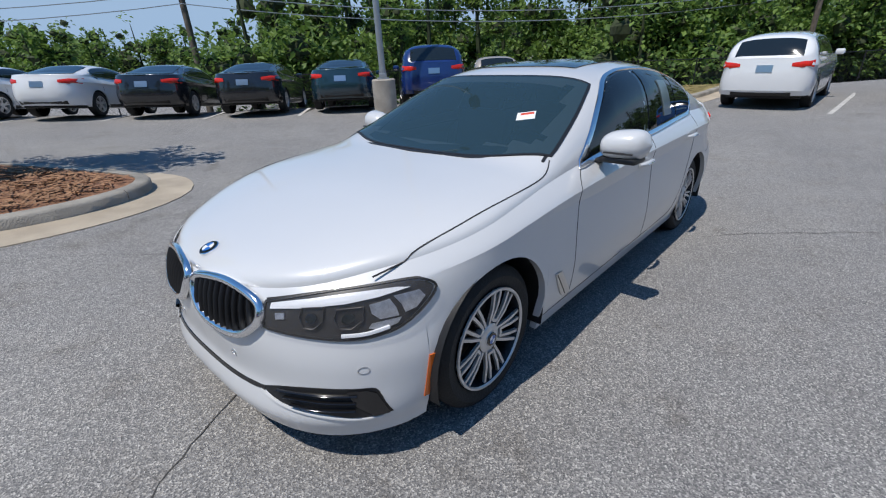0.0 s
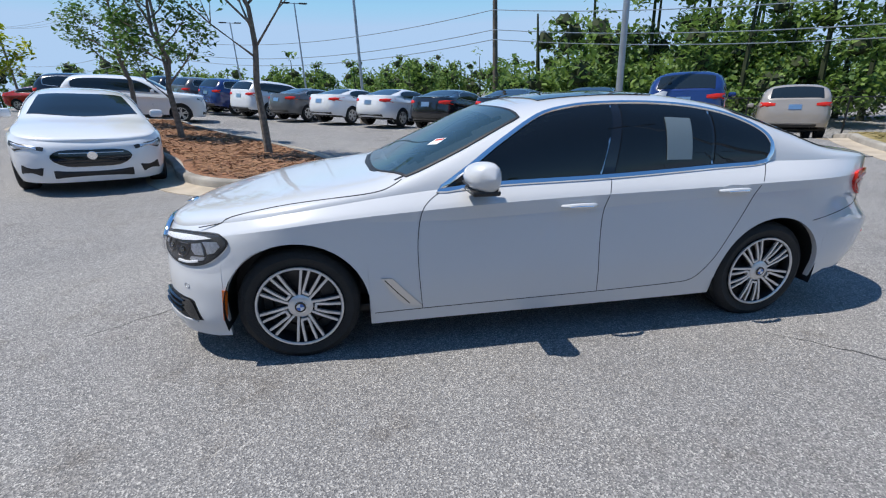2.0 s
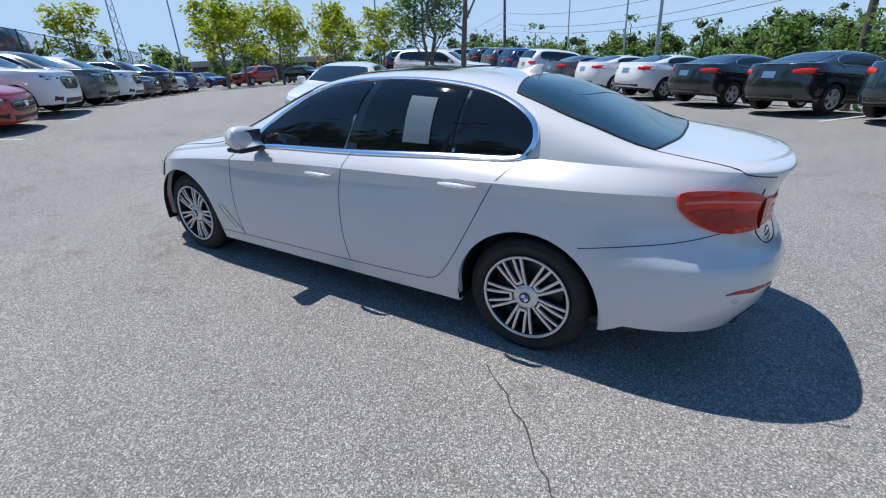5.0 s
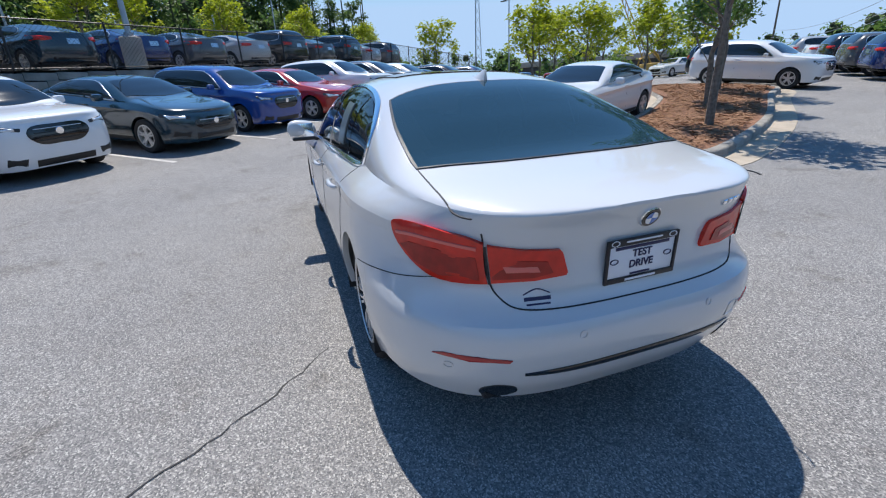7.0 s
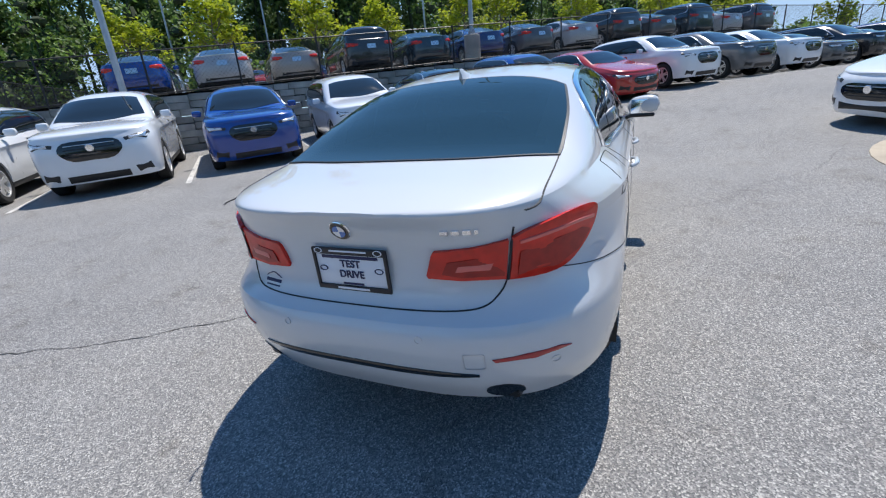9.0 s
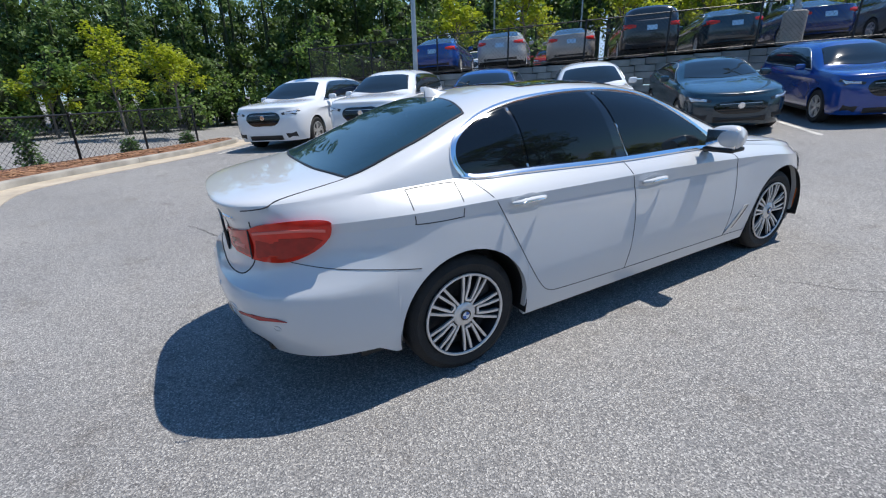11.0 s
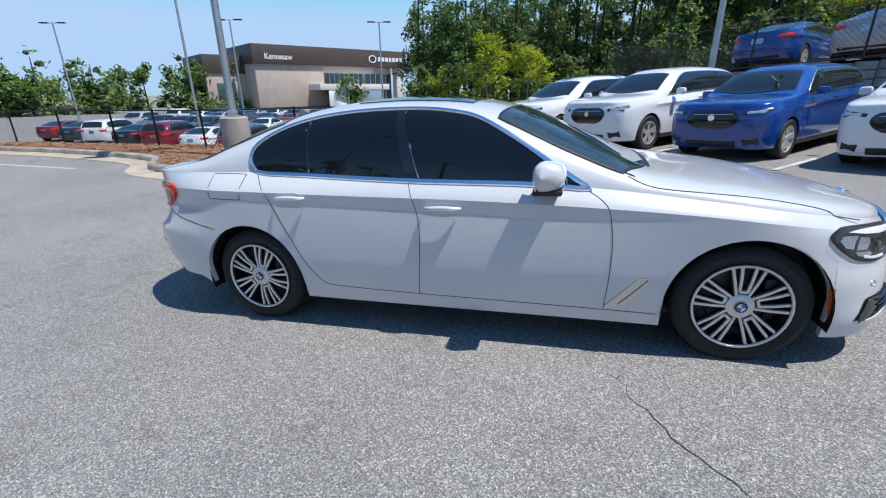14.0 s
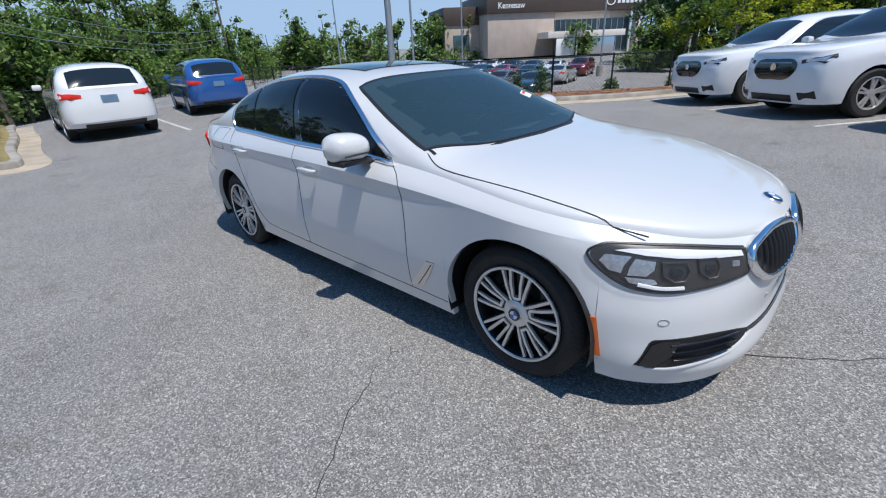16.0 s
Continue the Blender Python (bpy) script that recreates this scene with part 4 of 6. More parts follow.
def build_wheel(parent, x, side, r=0.335, width=0.225, rim_r=0.235, face=0.868, groups=5, badge=True, turn=0.0):
    v, f = tyre_mesh(r, width, rim_r)
    wheel = mesh_part("wheel", v, f, RUBBER, parent, "alloy wheel with black tyre")
    bm = bmesh.new()
    bm.from_mesh(wheel.data)
    bmesh.ops.recalc_face_normals(bm, faces=bm.faces)
    bm.to_mesh(wheel.data)
    bm.free()
    w = width / 2
    v, f = lathe([(rim_r + 0.004, w - 0.002), (rim_r + 0.002, w + 0.006), (rim_r - 0.008, w + 0.007), (rim_r - 0.012, w)], 56)
    mesh_part("rim", v, f, ALLOY, wheel)
    v, f = lathe([(rim_r - 0.012, w), (rim_r - 0.022, w - 0.03), (rim_r - 0.03, -w + 0.02)], 56)
    mesh_part("barrel", v, f, DARK_ALLOY, wheel)
    v, f = lathe([(rim_r - 0.02, w - 0.09), (0.16, w - 0.085), (0.155, w - 0.1), (0.07, w - 0.1), (0.07, w - 0.06), (0.001, w - 0.06)], 40)
    mesh_part("brake_disc", v, f, STEEL, wheel)
    v, f = lathe([(rim_r - 0.026, w - 0.1), (0.001, w - 0.115)], 32)
    mesh_part("backing", v, f, BLACK_PLASTIC, wheel)
    box_part("brake_caliper", (0.09, 0.06, 0.2), (-0.15, w - 0.075, 0.05), BLACK_PLASTIC, wheel, 0.015)
    yf, yh = w - 0.004, w - 0.016
    for g in range(groups):
        base = turn + 2 * math.pi * g / groups + math.pi / 2
        for kind, mat_, dy in (("spoke_back", DARK_ALLOY, -0.012), ("spoke", ALLOY, 0.0)):
            va, fa = [], []
            wid = 0.0155 if kind == "spoke" else 0.024
            for da0, da1 in ((0.22, 0.14), (-0.22, -0.14), (0.42, 0.33), (-0.42, -0.33)):
                r0 = 0.085 if abs(da0) < 0.3 else 0.055
                v, f = spoke(base + da0 * (1.0 if abs(da0) < 0.3 else 1.15), base + da1 * 1.02, r0, rim_r - 0.006, wid * 0.95, wid, yh + dy + (0.004 if r0 > 0.06 else 0.0), yf + dy)
                n = len(va)
                va += v
                fa += [tuple(n + q for q in ff) for ff in f]
            if kind == "spoke":
                v, f = spoke(base + 0.24, base - 0.24, 0.085, 0.085, wid, wid, yh + 0.004, yh + 0.004)
                n = len(va)
                va += v
                fa += [tuple(n + q for q in ff) for ff in f]
            mesh_part(kind, va, fa, mat_, wheel)
    v, f = lathe([(0.068, w - 0.05), (0.068, w - 0.014), (0.06, w - 0.008), (0.036, w - 0.006), (0.034, w - 0.002), (0.0005, w)], 32)
    hub = mesh_part("hub", v, f, ALLOY, wheel)
    if badge:
        v, f = lathe([(0.031, w - 0.001), (0.03, w + 0.003), (0.0005, w + 0.003)], 28)
        mesh_part("hub_cap", v, f, GLOSS_BLACK, wheel)
        for k in range(4):
            pv = [(0, w + 0.0045, 0)] + [(0.021 * math.cos(math.pi / 2 * (k + i / 6)), w + 0.0045, 0.021 * math.sin(math.pi / 2 * (k + i / 6))) for i in range(7)]
            mesh_part("cap_quarter", pv, [(0, i + 2, i + 1) for i in range(6)], BADGE_BLUE if k % 2 else BADGE_WHITE, wheel)
    wheel.matrix_basis = Matrix.Translation((x, side * (face - w), r)) @ (pose(0, 0, 0) if side > 0 else pose(0, 0, 0, 0, 0, 180))
    return wheel


for i, xw in enumerate(SEDAN.axle):
    for sg in (1, -1):
        build_wheel(sedan, xw, sg, turn=0.25 + 0.3 * i + 0.2 * sg)

# mirrors
for sg in (1, -1):
    v, f, secs = [], [], 14
    for k in range(secs):
        t = k / (secs - 1)
        y = 0.85 + 0.25 * t
        g = max(0.0, 1 - abs(2 * t - 1) ** 3.2) ** 0.5 * (0.85 + 0.15 * t)
        for j in range(16):
            a = 2 * math.pi * j / 16
            cx, cz = math.cos(a), math.sin(a)
            v.append((0.5 - 0.04 * t + 0.11 * g * (cx if cx > 0 else cx * 0.55), y * sg, 1.045 + 0.012 * t + 0.085 * g * (abs(cz) ** 0.8) * (1 if cz > 0 else -1)))
    for k in range(secs - 1):
        for j in range(16):
            j2 = (j + 1) % 16
            q = (k * 16 + j, k * 16 + j2, (k + 1) * 16 + j2, (k + 1) * 16 + j)
            f.append(q if sg > 0 else tuple(reversed(q)))
    mirror = mesh_part("door_mirror", v, f, WHITE_PAINT, sedan, "white door mirror with black base")
    box_part("mirror_base", (0.07, 0.14, 0.03), (0.5, 0.85 * sg, 0.962), BLACK_PLASTIC, mirror, 0.012, pose(0, 0, 0, 18 * sg, 0, 0))
    box_part("lower_trim", (0.15, 0.2, 0.03), (0.49, 0.965 * sg, 0.978), BLACK_PLASTIC, mirror, 0.012)
    box_part("mirror_glass", (0.006, 0.19, 0.115), (0.432, 0.975 * sg, 1.047), CHROME, mirror, 0.002)
    box_part("turn_signal", (0.006, 0.15, 0.01), (0.583, 0.975 * sg, 1.02), LAMP_DARK, mirror, 0.002)

# aerial fin
v, f = [], []
for k in range(9):
    t = k / 8
    hgt, wd = 0.085 * (t ** 1.6) * (1 if t < 0.8 else 1 - (t - 0.8) * 1.5), 0.034 * math.sin(math.pi * min(0.97, 0.12 + 0.8 * t)) ** 0.7
    x = -1.0 - 0.2 * t
    z = SEDAN.upper(x, 0) - 0.004
    v += [(x, wd, z), (x - 0.0, wd * 0.4, z + hgt * 0.7), (x - 0.01, 0, z + hgt), (x, -wd * 0.4, z + hgt * 0.7), (x, -wd, z)]
for k in range(8):
    f += [(k * 5 + j, k * 5 + j + 1, k * 5 + j + 6, k * 5 + j + 5) for j in range(4)]
f.append((40, 41, 42, 43, 44))
mesh_part("aerial_fin", v, f, WHITE_PAINT, sedan, "white shark-fin aerial")

# number plate with its frame and writing
PX, PZ = SEDAN.rear(0, 0.82) - 0.012, 0.832
plate = box_part("licence_plate", (0.006, 0.3, 0.155), (PX, -0.003, PZ), PLATE_WHITE, sedan, 0.004, label="white dealer plate in a black frame")
fr = bmesh.new()
for size, c in (((0.012, 0.318, 0.026), (PX - 0.004, -0.003, PZ + 0.071)), ((0.012, 0.318, 0.02), (PX - 0.004, -0.003, PZ - 0.075)), ((0.012, 0.013, 0.168), (PX - 0.004, 0.15, PZ)), ((0.012, 0.013, 0.168), (PX - 0.004, -0.156, PZ))):
    box_bm(fr, size, c, 0.003)
part("plate_frame", fr, FRAME_BLACK, plate)


def words(name, text, size, m, material, parent, label=""):
    cu = bpy.data.curves.new(name, "FONT")
    cu.body, cu.size, cu.align_x, cu.align_y, cu.extrude = text, size, "CENTER", "CENTER", 0.0012
    cu.offset = size * 0.018
    tmp = bpy.data.objects.new(name, cu)
    scene.collection.objects.link(tmp)
    me = bpy.data.meshes.new_from_object(tmp.evaluated_get(bpy.context.evaluated_depsgraph_get()))
    bpy.data.objects.remove(tmp)
    me.materials.append(material)
    ob = new(name, me)
    ob.parent = parent
    ob.matrix_basis = m
    if label:
        tagged(ob, label)
    return ob


REAR_FACE = pose(0, 0, 0, 90, 0, -90)
words("lettering", "TEST", 0.04, Matrix.Translation((PX - 0.005, -0.003, PZ + 0.021)) @ REAR_FACE, PLATE_INK, plate)
words("lettering", "DRIVE", 0.04, Matrix.Translation((PX - 0.005, -0.003, PZ - 0.02)) @ REAR_FACE, PLATE_INK, plate)
for y, z, w, h in ((-0.003, 0.048, 0.24, 0.012), (-0.003, -0.058, 0.09, 0.008)):
    box_part("text_bar", (0.003, w, h), (PX - 0.004, y, PZ + z), PLATE_INK, plate, 0.001)
for y, z, w, h in ((-0.003, 0.073, 0.16, 0.007), (-0.003, -0.075, 0.14, 0.009)):
    box_part("text_bar", (0.003, w, h), (PX - 0.0095, y, PZ + z), PLATE_WHITE, plate, 0.001)
for y, z, m_ in ((0.118, 0.0, PLATE_INK), (-0.122, 0.0, PLATE_INK), (0.125, 0.073, PLATE_WHITE), (-0.13, 0.073, PLATE_WHITE)):
    v, f = lathe([(0.0135, 0.0), (0.0135, 0.003), (0.0105, 0.003), (0.0105, 0.0)], 20, "z")
    x0 = PX - (0.003 if m_ is PLATE_INK else 0.0085)
    mesh_part("oval_mark", [(x0 - p[2], y + p[0] * 1.35, PZ + z + p[1] * 0.8) for p in v], f, m_, plate)
# model lettering and dealer sticker as plain bars
for k in range(4):
    SEDAN.strip("model_bar", "b", [(-0.37 - 0.036 * k, 0.985), (-0.395 - 0.036 * k + (0.014 if k == 3 else 0), 0.985)], 0.02, CHROME, sedan, 0.004, rise=0.002)
SEDAN.strip("sticker_bar", "b", [(0.46, 0.742), (0.365, 0.742)], 0.016, PLATE_INK, sedan, 0.002)
SEDAN.strip("sticker_bar", "b", [(0.455, 0.725), (0.37, 0.725)], 0.008, PLATE_INK, sedan, 0.002)
SEDAN.strip("sticker_arc", "b", smooth_line([(0.46, 0.757), (0.412, 0.775), (0.365, 0.757)], 5), 0.005, PLATE_INK, sedan, 0.002)

# interior seen through the glass
for x, y in ((0.05, 0.37), (0.05, -0.37), (-0.95, 0.4), (-0.95, -0.4)):
    seat = box_part("seat", (0.5, 0.5, 0.16), (x + 0.2, y, 0.52), SEAT, sedan, 0.05)
    box_part("backrest", (0.16, 0.5, 0.6), (x - 0.12, y, 0.83), SEAT, seat, 0.06, pose(0, 0, 0, 0, -14, 0))
    box_part("headrest", (0.1, 0.26, 0.17), (x - 0.22, y, 1.2), SEAT, seat, 0.045, pose(0, 0, 0, 0, -10, 0))
box_part("dashboard", (0.42, 1.34, 0.22), (0.7, 0, 0.86), BLACK_PLASTIC, sedan, 0.07)
v, f = [], []
for k in range(28):
    a = 2 * math.pi * k / 28
    for j in range(8):
        b = 2 * math.pi * j / 8
        r = 0.18 + 0.016 * math.cos(b)
        v.append((0.4 + 0.016 * math.sin(b) + 0.42 * r * math.sin(a) * 0.5, 0.37 + r * math.cos(a), 0.92 + r * math.sin(a) * 0.88))
for k in range(28):
    for j in range(8):
        f.append((k * 8 + j, ((k + 1) % 28) * 8 + j, ((k + 1) % 28) * 8 + (j + 1) % 8, k * 8 + (j + 1) % 8))
mesh_part("steering_wheel", v, f, BLACK_PLASTIC, sedan)
box_part("parcel_shelf", (0.4, 1.2, 0.04), (-1.55, 0, 1.0), SEAT, sedan, 0.01)
box_part("inner_mirror", (0.03, 0.24, 0.06), (0.22, 0, 1.27), BLACK_PLASTIC, sedan, 0.01)
# papers on the glass
# the tint's dimming is painted in as grey; the sheet lies over the pane
DIMMED_SHEET = mat("paper_tint_painted_in", (0.13, 0.17, 0.19), 0.35, coat=0.6)
SEDAN.patch("window_sheet", "l", smooth_loop([(-0.69, 1.085), (-0.86, 1.083), (-0.87, 1.312), (-0.7, 1.32)], 6, corner=(0, 1, 2, 3)), DIMMED_SHEET, sedan, 0.014, 4, "white sheet over the glass, greyed as if behind its tint")
tag = SEDAN.patch("windscreen_tag", "t", [(0.7, 0.44), (0.655, 0.53), (0.59, 0.5), (0.635, 0.41)], PAPER, sedan, 0.009, 2, "white and red paper tag")
SEDAN.strip("tag_band", "t", [(0.645, 0.435), (0.61, 0.5)], 0.025, RED_INK, tag, 0.0105)
sedan.matrix_basis = Matrix.Translation((0, 0.0115, 0)) @ lot_turn() @ pose(0, 0, 0, 0, 0, 0.34)

# ---- ground ----


def axis_steps(near, far):
    out = [-near + 1.5 * k for k in range(int(2 * near / 1.5) + 1)]
    d = near
    while d < far:
        d *= 1.35
        out += [d, -d]
    return sorted(out)


gx = axis_steps(45, 1200)
verts = [(x, y, lot(x, y)) for y in gx for x in gx]
n = len(gx)
faces = [(j * n + i, j * n + i + 1, (j + 1) * n + i + 1, (j + 1) * n + i) for j in range(n - 1) for i in range(n - 1)]
ground = tagged(mesh_part("ground", verts, faces, ASPHALT), "worn grey asphalt with pale stones, cracks and stains", "ground", kind="structure")


def slab(name, outline, z_of, top, depth, material, label, category, kind="structure", parent=None):
    """A flat raised area over an outline of (x, y)."""
    n = len(outline)
    c = (sum(p[0] for p in outline) / n, sum(p[1] for p in outline) / n)
    verts = [(p[0], p[1], z_of(p[0], p[1]) + top) for p in outline] + [(p[0], p[1], z_of(p[0], p[1]) - depth) for p in outline]
    for r in (0.66, 0.33):
        verts += [(c[0] + (p[0] - c[0]) * r, c[1] + (p[1] - c[1]) * r, z_of(c[0] + (p[0] - c[0]) * r, c[1] + (p[1] - c[1]) * r) + top * 1.25) for p in outline]
    verts.append((c[0], c[1], z_of(*c) + top * 1.3))
    faces = []
    for i in range(n):
        j = (i + 1) % n
        faces += [(i, n + i, n + j, j), (i, j, 2 * n + j, 2 * n + i), (2 * n + i, 2 * n + j, 3 * n + j, 3 * n + i), (3 * n + i, 3 * n + j, 4 * n)]
    ob = mesh_part(name, verts, faces, material, parent, smooth=True, sharp=60)
    bm = bmesh.new()
    bm.from_mesh(ob.data)
    bmesh.ops.recalc_face_normals(bm, faces=bm.faces)
    bm.to_mesh(ob.data)
    bm.free()
    return tagged(ob, label, category, kind=kind) if parent is None else ob


def kerb(outline, label, closed=True, width=0.16, height=0.15, gutter=0.45, pieces=2.9):
    """A kerb of cast lengths with a gutter pan at its foot; the outline runs counter-clockwise."""
    pts = [Vector((p[0], p[1])) for p in outline]
    n = len(pts)
    root = tagged(new("kerb"), label, "kerb", kind="structure")

    def off(i, d):
        a, b = (pts[(i - 1) % n], pts[(i + 1) % n]) if closed else (pts[max(i - 1, 0)], pts[min(i + 1, n - 1)])
        t = (b - a).normalized()
        return pts[i] + Vector((t.y, -t.x)) * d

    total, start = 0.0, 0
    idx = list(range(n)) + ([0] if closed else [])
    runs, run = [], [0]
    for k in range(1, len(idx)):
        run.append(idx[k])
        total += (pts[idx[k]] - pts[idx[k - 1]]).length
        if total > pieces or k == len(idx) - 1:
            runs.append(run)
            run, total = [idx[k]], 0.0
    for run in runs:
        v, f = [], []
        prof = ((0.0, -0.1), (0.0, height - 0.03), (-0.03, height), (-width, height), (-width, -0.1))
        for m, i in enumerate(run):
            for d, h in prof:
                q = off(i, d)
                if m in (0, len(run) - 1):
                    nb = off(run[1] if m == 0 else run[-2], d)
                    q = q + (nb - q).normalized() * 0.006
                v.append((q.x, q.y, lot(q.x, q.y) + h))
        for m in range(len(run) - 1):
            for k in range(4):
                f.append((m * 5 + k, (m + 1) * 5 + k, (m + 1) * 5 + k + 1, m * 5 + k + 1))
        f += [tuple(range(5)), tuple(reversed(range(len(v) - 5, len(v))))]
        mesh_part("kerb_stone", v, f, KERB, root, sharp=50)
        if gutter:
            v, f = [], []
            for i in run:
                for d, h in ((0.0, 0.03), (0.06, 0.012), (gutter, 0.01), (gutter + 0.01, -0.05)):
                    q = off(i, d)
                    v.append((q.x, q.y, lot(q.x, q.y) + h))
            for m in range(len(run) - 1):
                for k in range(3):
                    f.append((m * 4 + k, m * 4 + k + 1, (m + 1) * 4 + k + 1, (m + 1) * 4 + k))
            g = mesh_part("gutter_pan", v, f, GUTTER, root, sharp=50)
    return root


def dense(loop, step=0.7):
    out, n = [], len(loop)
    for i in range(n):
        a, b = Vector(loop[i]), Vector(loop[(i + 1) % n])
        k = max(1, int((b - a).length / step))
        out += [a + (b - a) * j / k for j in range(k)]
    return out


# planted island with three young trees
ISLAND = smooth_loop([(1.25, -4.55), (2.0, -3.95), (3.2, -3.98), (4.15, -4.8), (5.2, -6.9), (8.2, -10.6), (11.2, -12.6), (10.8, -14.6), (8.2, -15.9), (6.4, -13.4), (3.4, -9.2), (1.5, -5.7)][::-1], 5)
kerb(ISLAND, "rounded concrete kerb round the planted island")
slab("island_bed", grow(ISLAND, -0.15), lot, 0.13, 0.1, MULCH, "reddish pine-straw mulch bed on the island", "planting bed")
# dry grass island behind the car
VERGE = smooth_loop([(-8.6, -2.6), (-8.6, -2.0), (-10.6, -1.95), (-14.5, -1.7), (-20, -2.2), (-22, -8.5), (-14, -8.5), (-11.0, -6.2), (-9.4, -4.0)], 5)
kerb(VERGE, "low concrete kerb round a dry grass verge", gutter=0.4)
slab("grass_verge", grow(VERGE, -0.15), lot, 0.13, 0.1, GRASS_DRY, "patch of dry yellowish grass", "grass")
# kerbed corner with a light pole by the lower lot
CORNER = smooth_loop([(-17.5, 6.3), (-13.5, 6.0), (-9.6, 5.3), (-8.2, 4.2), (-6.2, 3.95), (-5.6, 4.5), (-5.75, 5.6), (-5.7, 7.4), (-4.4, 9.2), (-1.6, 12.3), (-2.4, 13.2), (-5.6, 10.0), (-7.6, 8.4), (-13, 7.6), (-17.5, 7.7)], 5)
kerb(CORNER, "concrete kerb along the edge of the lot")
slab("corner_bed", grow(CORNER, -0.15), lot, 0.13, 0.3, MULCH, "mulched strip along the lot's edge", "planting bed")

# painted stall lines


def stall_line(s, n0, n1, width=0.1):
    a = sn(s, n0)
    k = int(abs(n1 - n0) / 0.5) + 1
    v, f = [], []
    for i in range(k + 1):
        q = n0 + (n1 - n0) * i / k
        for w in (-width / 2, width / 2):
            x, y = sn(s + w, q)
            v.append((x, y, lot(x, y) + 0.006))
    f = [(2 * i, 2 * i + 1, 2 * i + 3, 2 * i + 2) for i in range(k)]
    bm = bmesh.new()
    ob = mesh_part("stall_line", v, f, PAINT_LINE)
    return tagged(ob, "worn white stall line on the asphalt", "road marking", group="stall lines", kind="structure")


for k in range(-1, 12):
    stall_line(-5.8 + 2.65 * k, 6.1, 11.4)
for k in range(-4, 10):
    stall_line(0.95 + 2.65 * k, -15.2, -10.2)
for k in range(0, 3):
    x, y = -10.4, 1.45 + 2.7 * k
    v = [(x, y - 0.05, lot(x, y) + 0.006), (x, y + 0.05, lot(x, y) + 0.006), (x - 5, y + 0.35, lot(x - 5, y) + 0.006), (x - 5, y + 0.25, lot(x - 5, y) + 0.006)]
    tagged(mesh_part("stall_line", v, [(0, 1, 2, 3)], PAINT_LINE), "worn white stall line on the asphalt", "road marking", group="stall lines", kind="structure")

# cracks in the asphalt
CRACK = mat("crack_tar", (0.05, 0.048, 0.046), 0.95)
PALE = mat("ground_down_stone", (0.3, 0.29, 0.27), 0.95, vary=0.6, scale=14, base2=(0.19, 0.18, 0.17))


def crack(points, width=0.012, seed=1, material=None, label="thin dark crack across the asphalt"):
    rnd = random.Random(seed)
    line = []
    for a, b in zip(points[:-1], points[1:]):
        a, b = Vector(a), Vector(b)
        k = max(2, int((b - a).length / 0.06))
        line += [a + (b - a) * i / k for i in range(k)]
    v, f, drift = [], [], 0.0
    for i, p in enumerate(line):
        drift = 0.85 * drift + rnd.gauss(0, 0.011)
        t = (line[min(i + 1, len(line) - 1)] - line[max(i - 1, 0)]).normalized()
        nn = Vector((-t.y, t.x))
        w = width * (0.4 + 0.9 * rnd.random())
        for q in (p + nn * (drift + w / 2), p + nn * (drift - w / 2)):
            v.append((q.x, q.y, lot(q.x, q.y) + 0.004))
    f = [(2 * i + 1, 2 * i, 2 * i + 2, 2 * i + 3) for i in range(len(line) - 1)]
    return tagged(mesh_part("crack", v, f, material or CRACK), label, "crack", group="asphalt cracks", kind="structure")


# loose pine straw over the beds, and chips of stone on the asphalt


def litter(name, loop, count, size, material, label, seed, lift):
    rnd = random.Random(seed)
    xs, ys = [p[0] for p in loop], [p[1] for p in loop]
    v, f = [], []
    while len(f) < count:
        p = (rnd.uniform(min(xs), max(xs)), rnd.uniform(min(ys), max(ys)))
        inside, j = False, len(loop) - 1
        for i in range(len(loop)):
            a, b = loop[i], loop[j]
            if (a[1] > p[1]) != (b[1] > p[1]) and p[0] < (b[0] - a[0]) * (p[1] - a[1]) / (b[1] - a[1]) + a[0]:
                inside = not inside
            j = i
        if not inside:
            continue
        a = rnd.uniform(0, 6.28)
        d = Vector((math.cos(a), math.sin(a), rnd.uniform(-0.25, 0.25))) * size * rnd.uniform(0.5, 1.5)
        w = Vector((-math.sin(a), math.cos(a), 0)) * size * 0.13
        c = Vector((p[0], p[1], lot(*p) + lift + rnd.uniform(0, 0.02)))
        n = len(v)
        v += [c - d - w, c + d - w, c + d + w + Vector((0, 0, 0.006)), c - d + w + Vector((0, 0, 0.006))]
        f.append((n, n + 1, n + 2, n + 3))
    return tagged(mesh_part(name, v, f, material, smooth=False), label, "litter", kind="stuff")


litter("pine_straw", grow(ISLAND, -0.3), 9000, 0.07, STRAW, "loose reddish pine straw on the island bed", 5, 0.16)
litter("dry_straw", grow(CORNER, -0.3), 4000, 0.07, STRAW, "loose straw on the corner bed", 6, 0.16)
litter("grass_blades", grow(VERGE, -0.3), 6000, 0.09, GRASS_DRY, "dry grass blades on the verge", 7, 0.16)

# ---- other cars ----


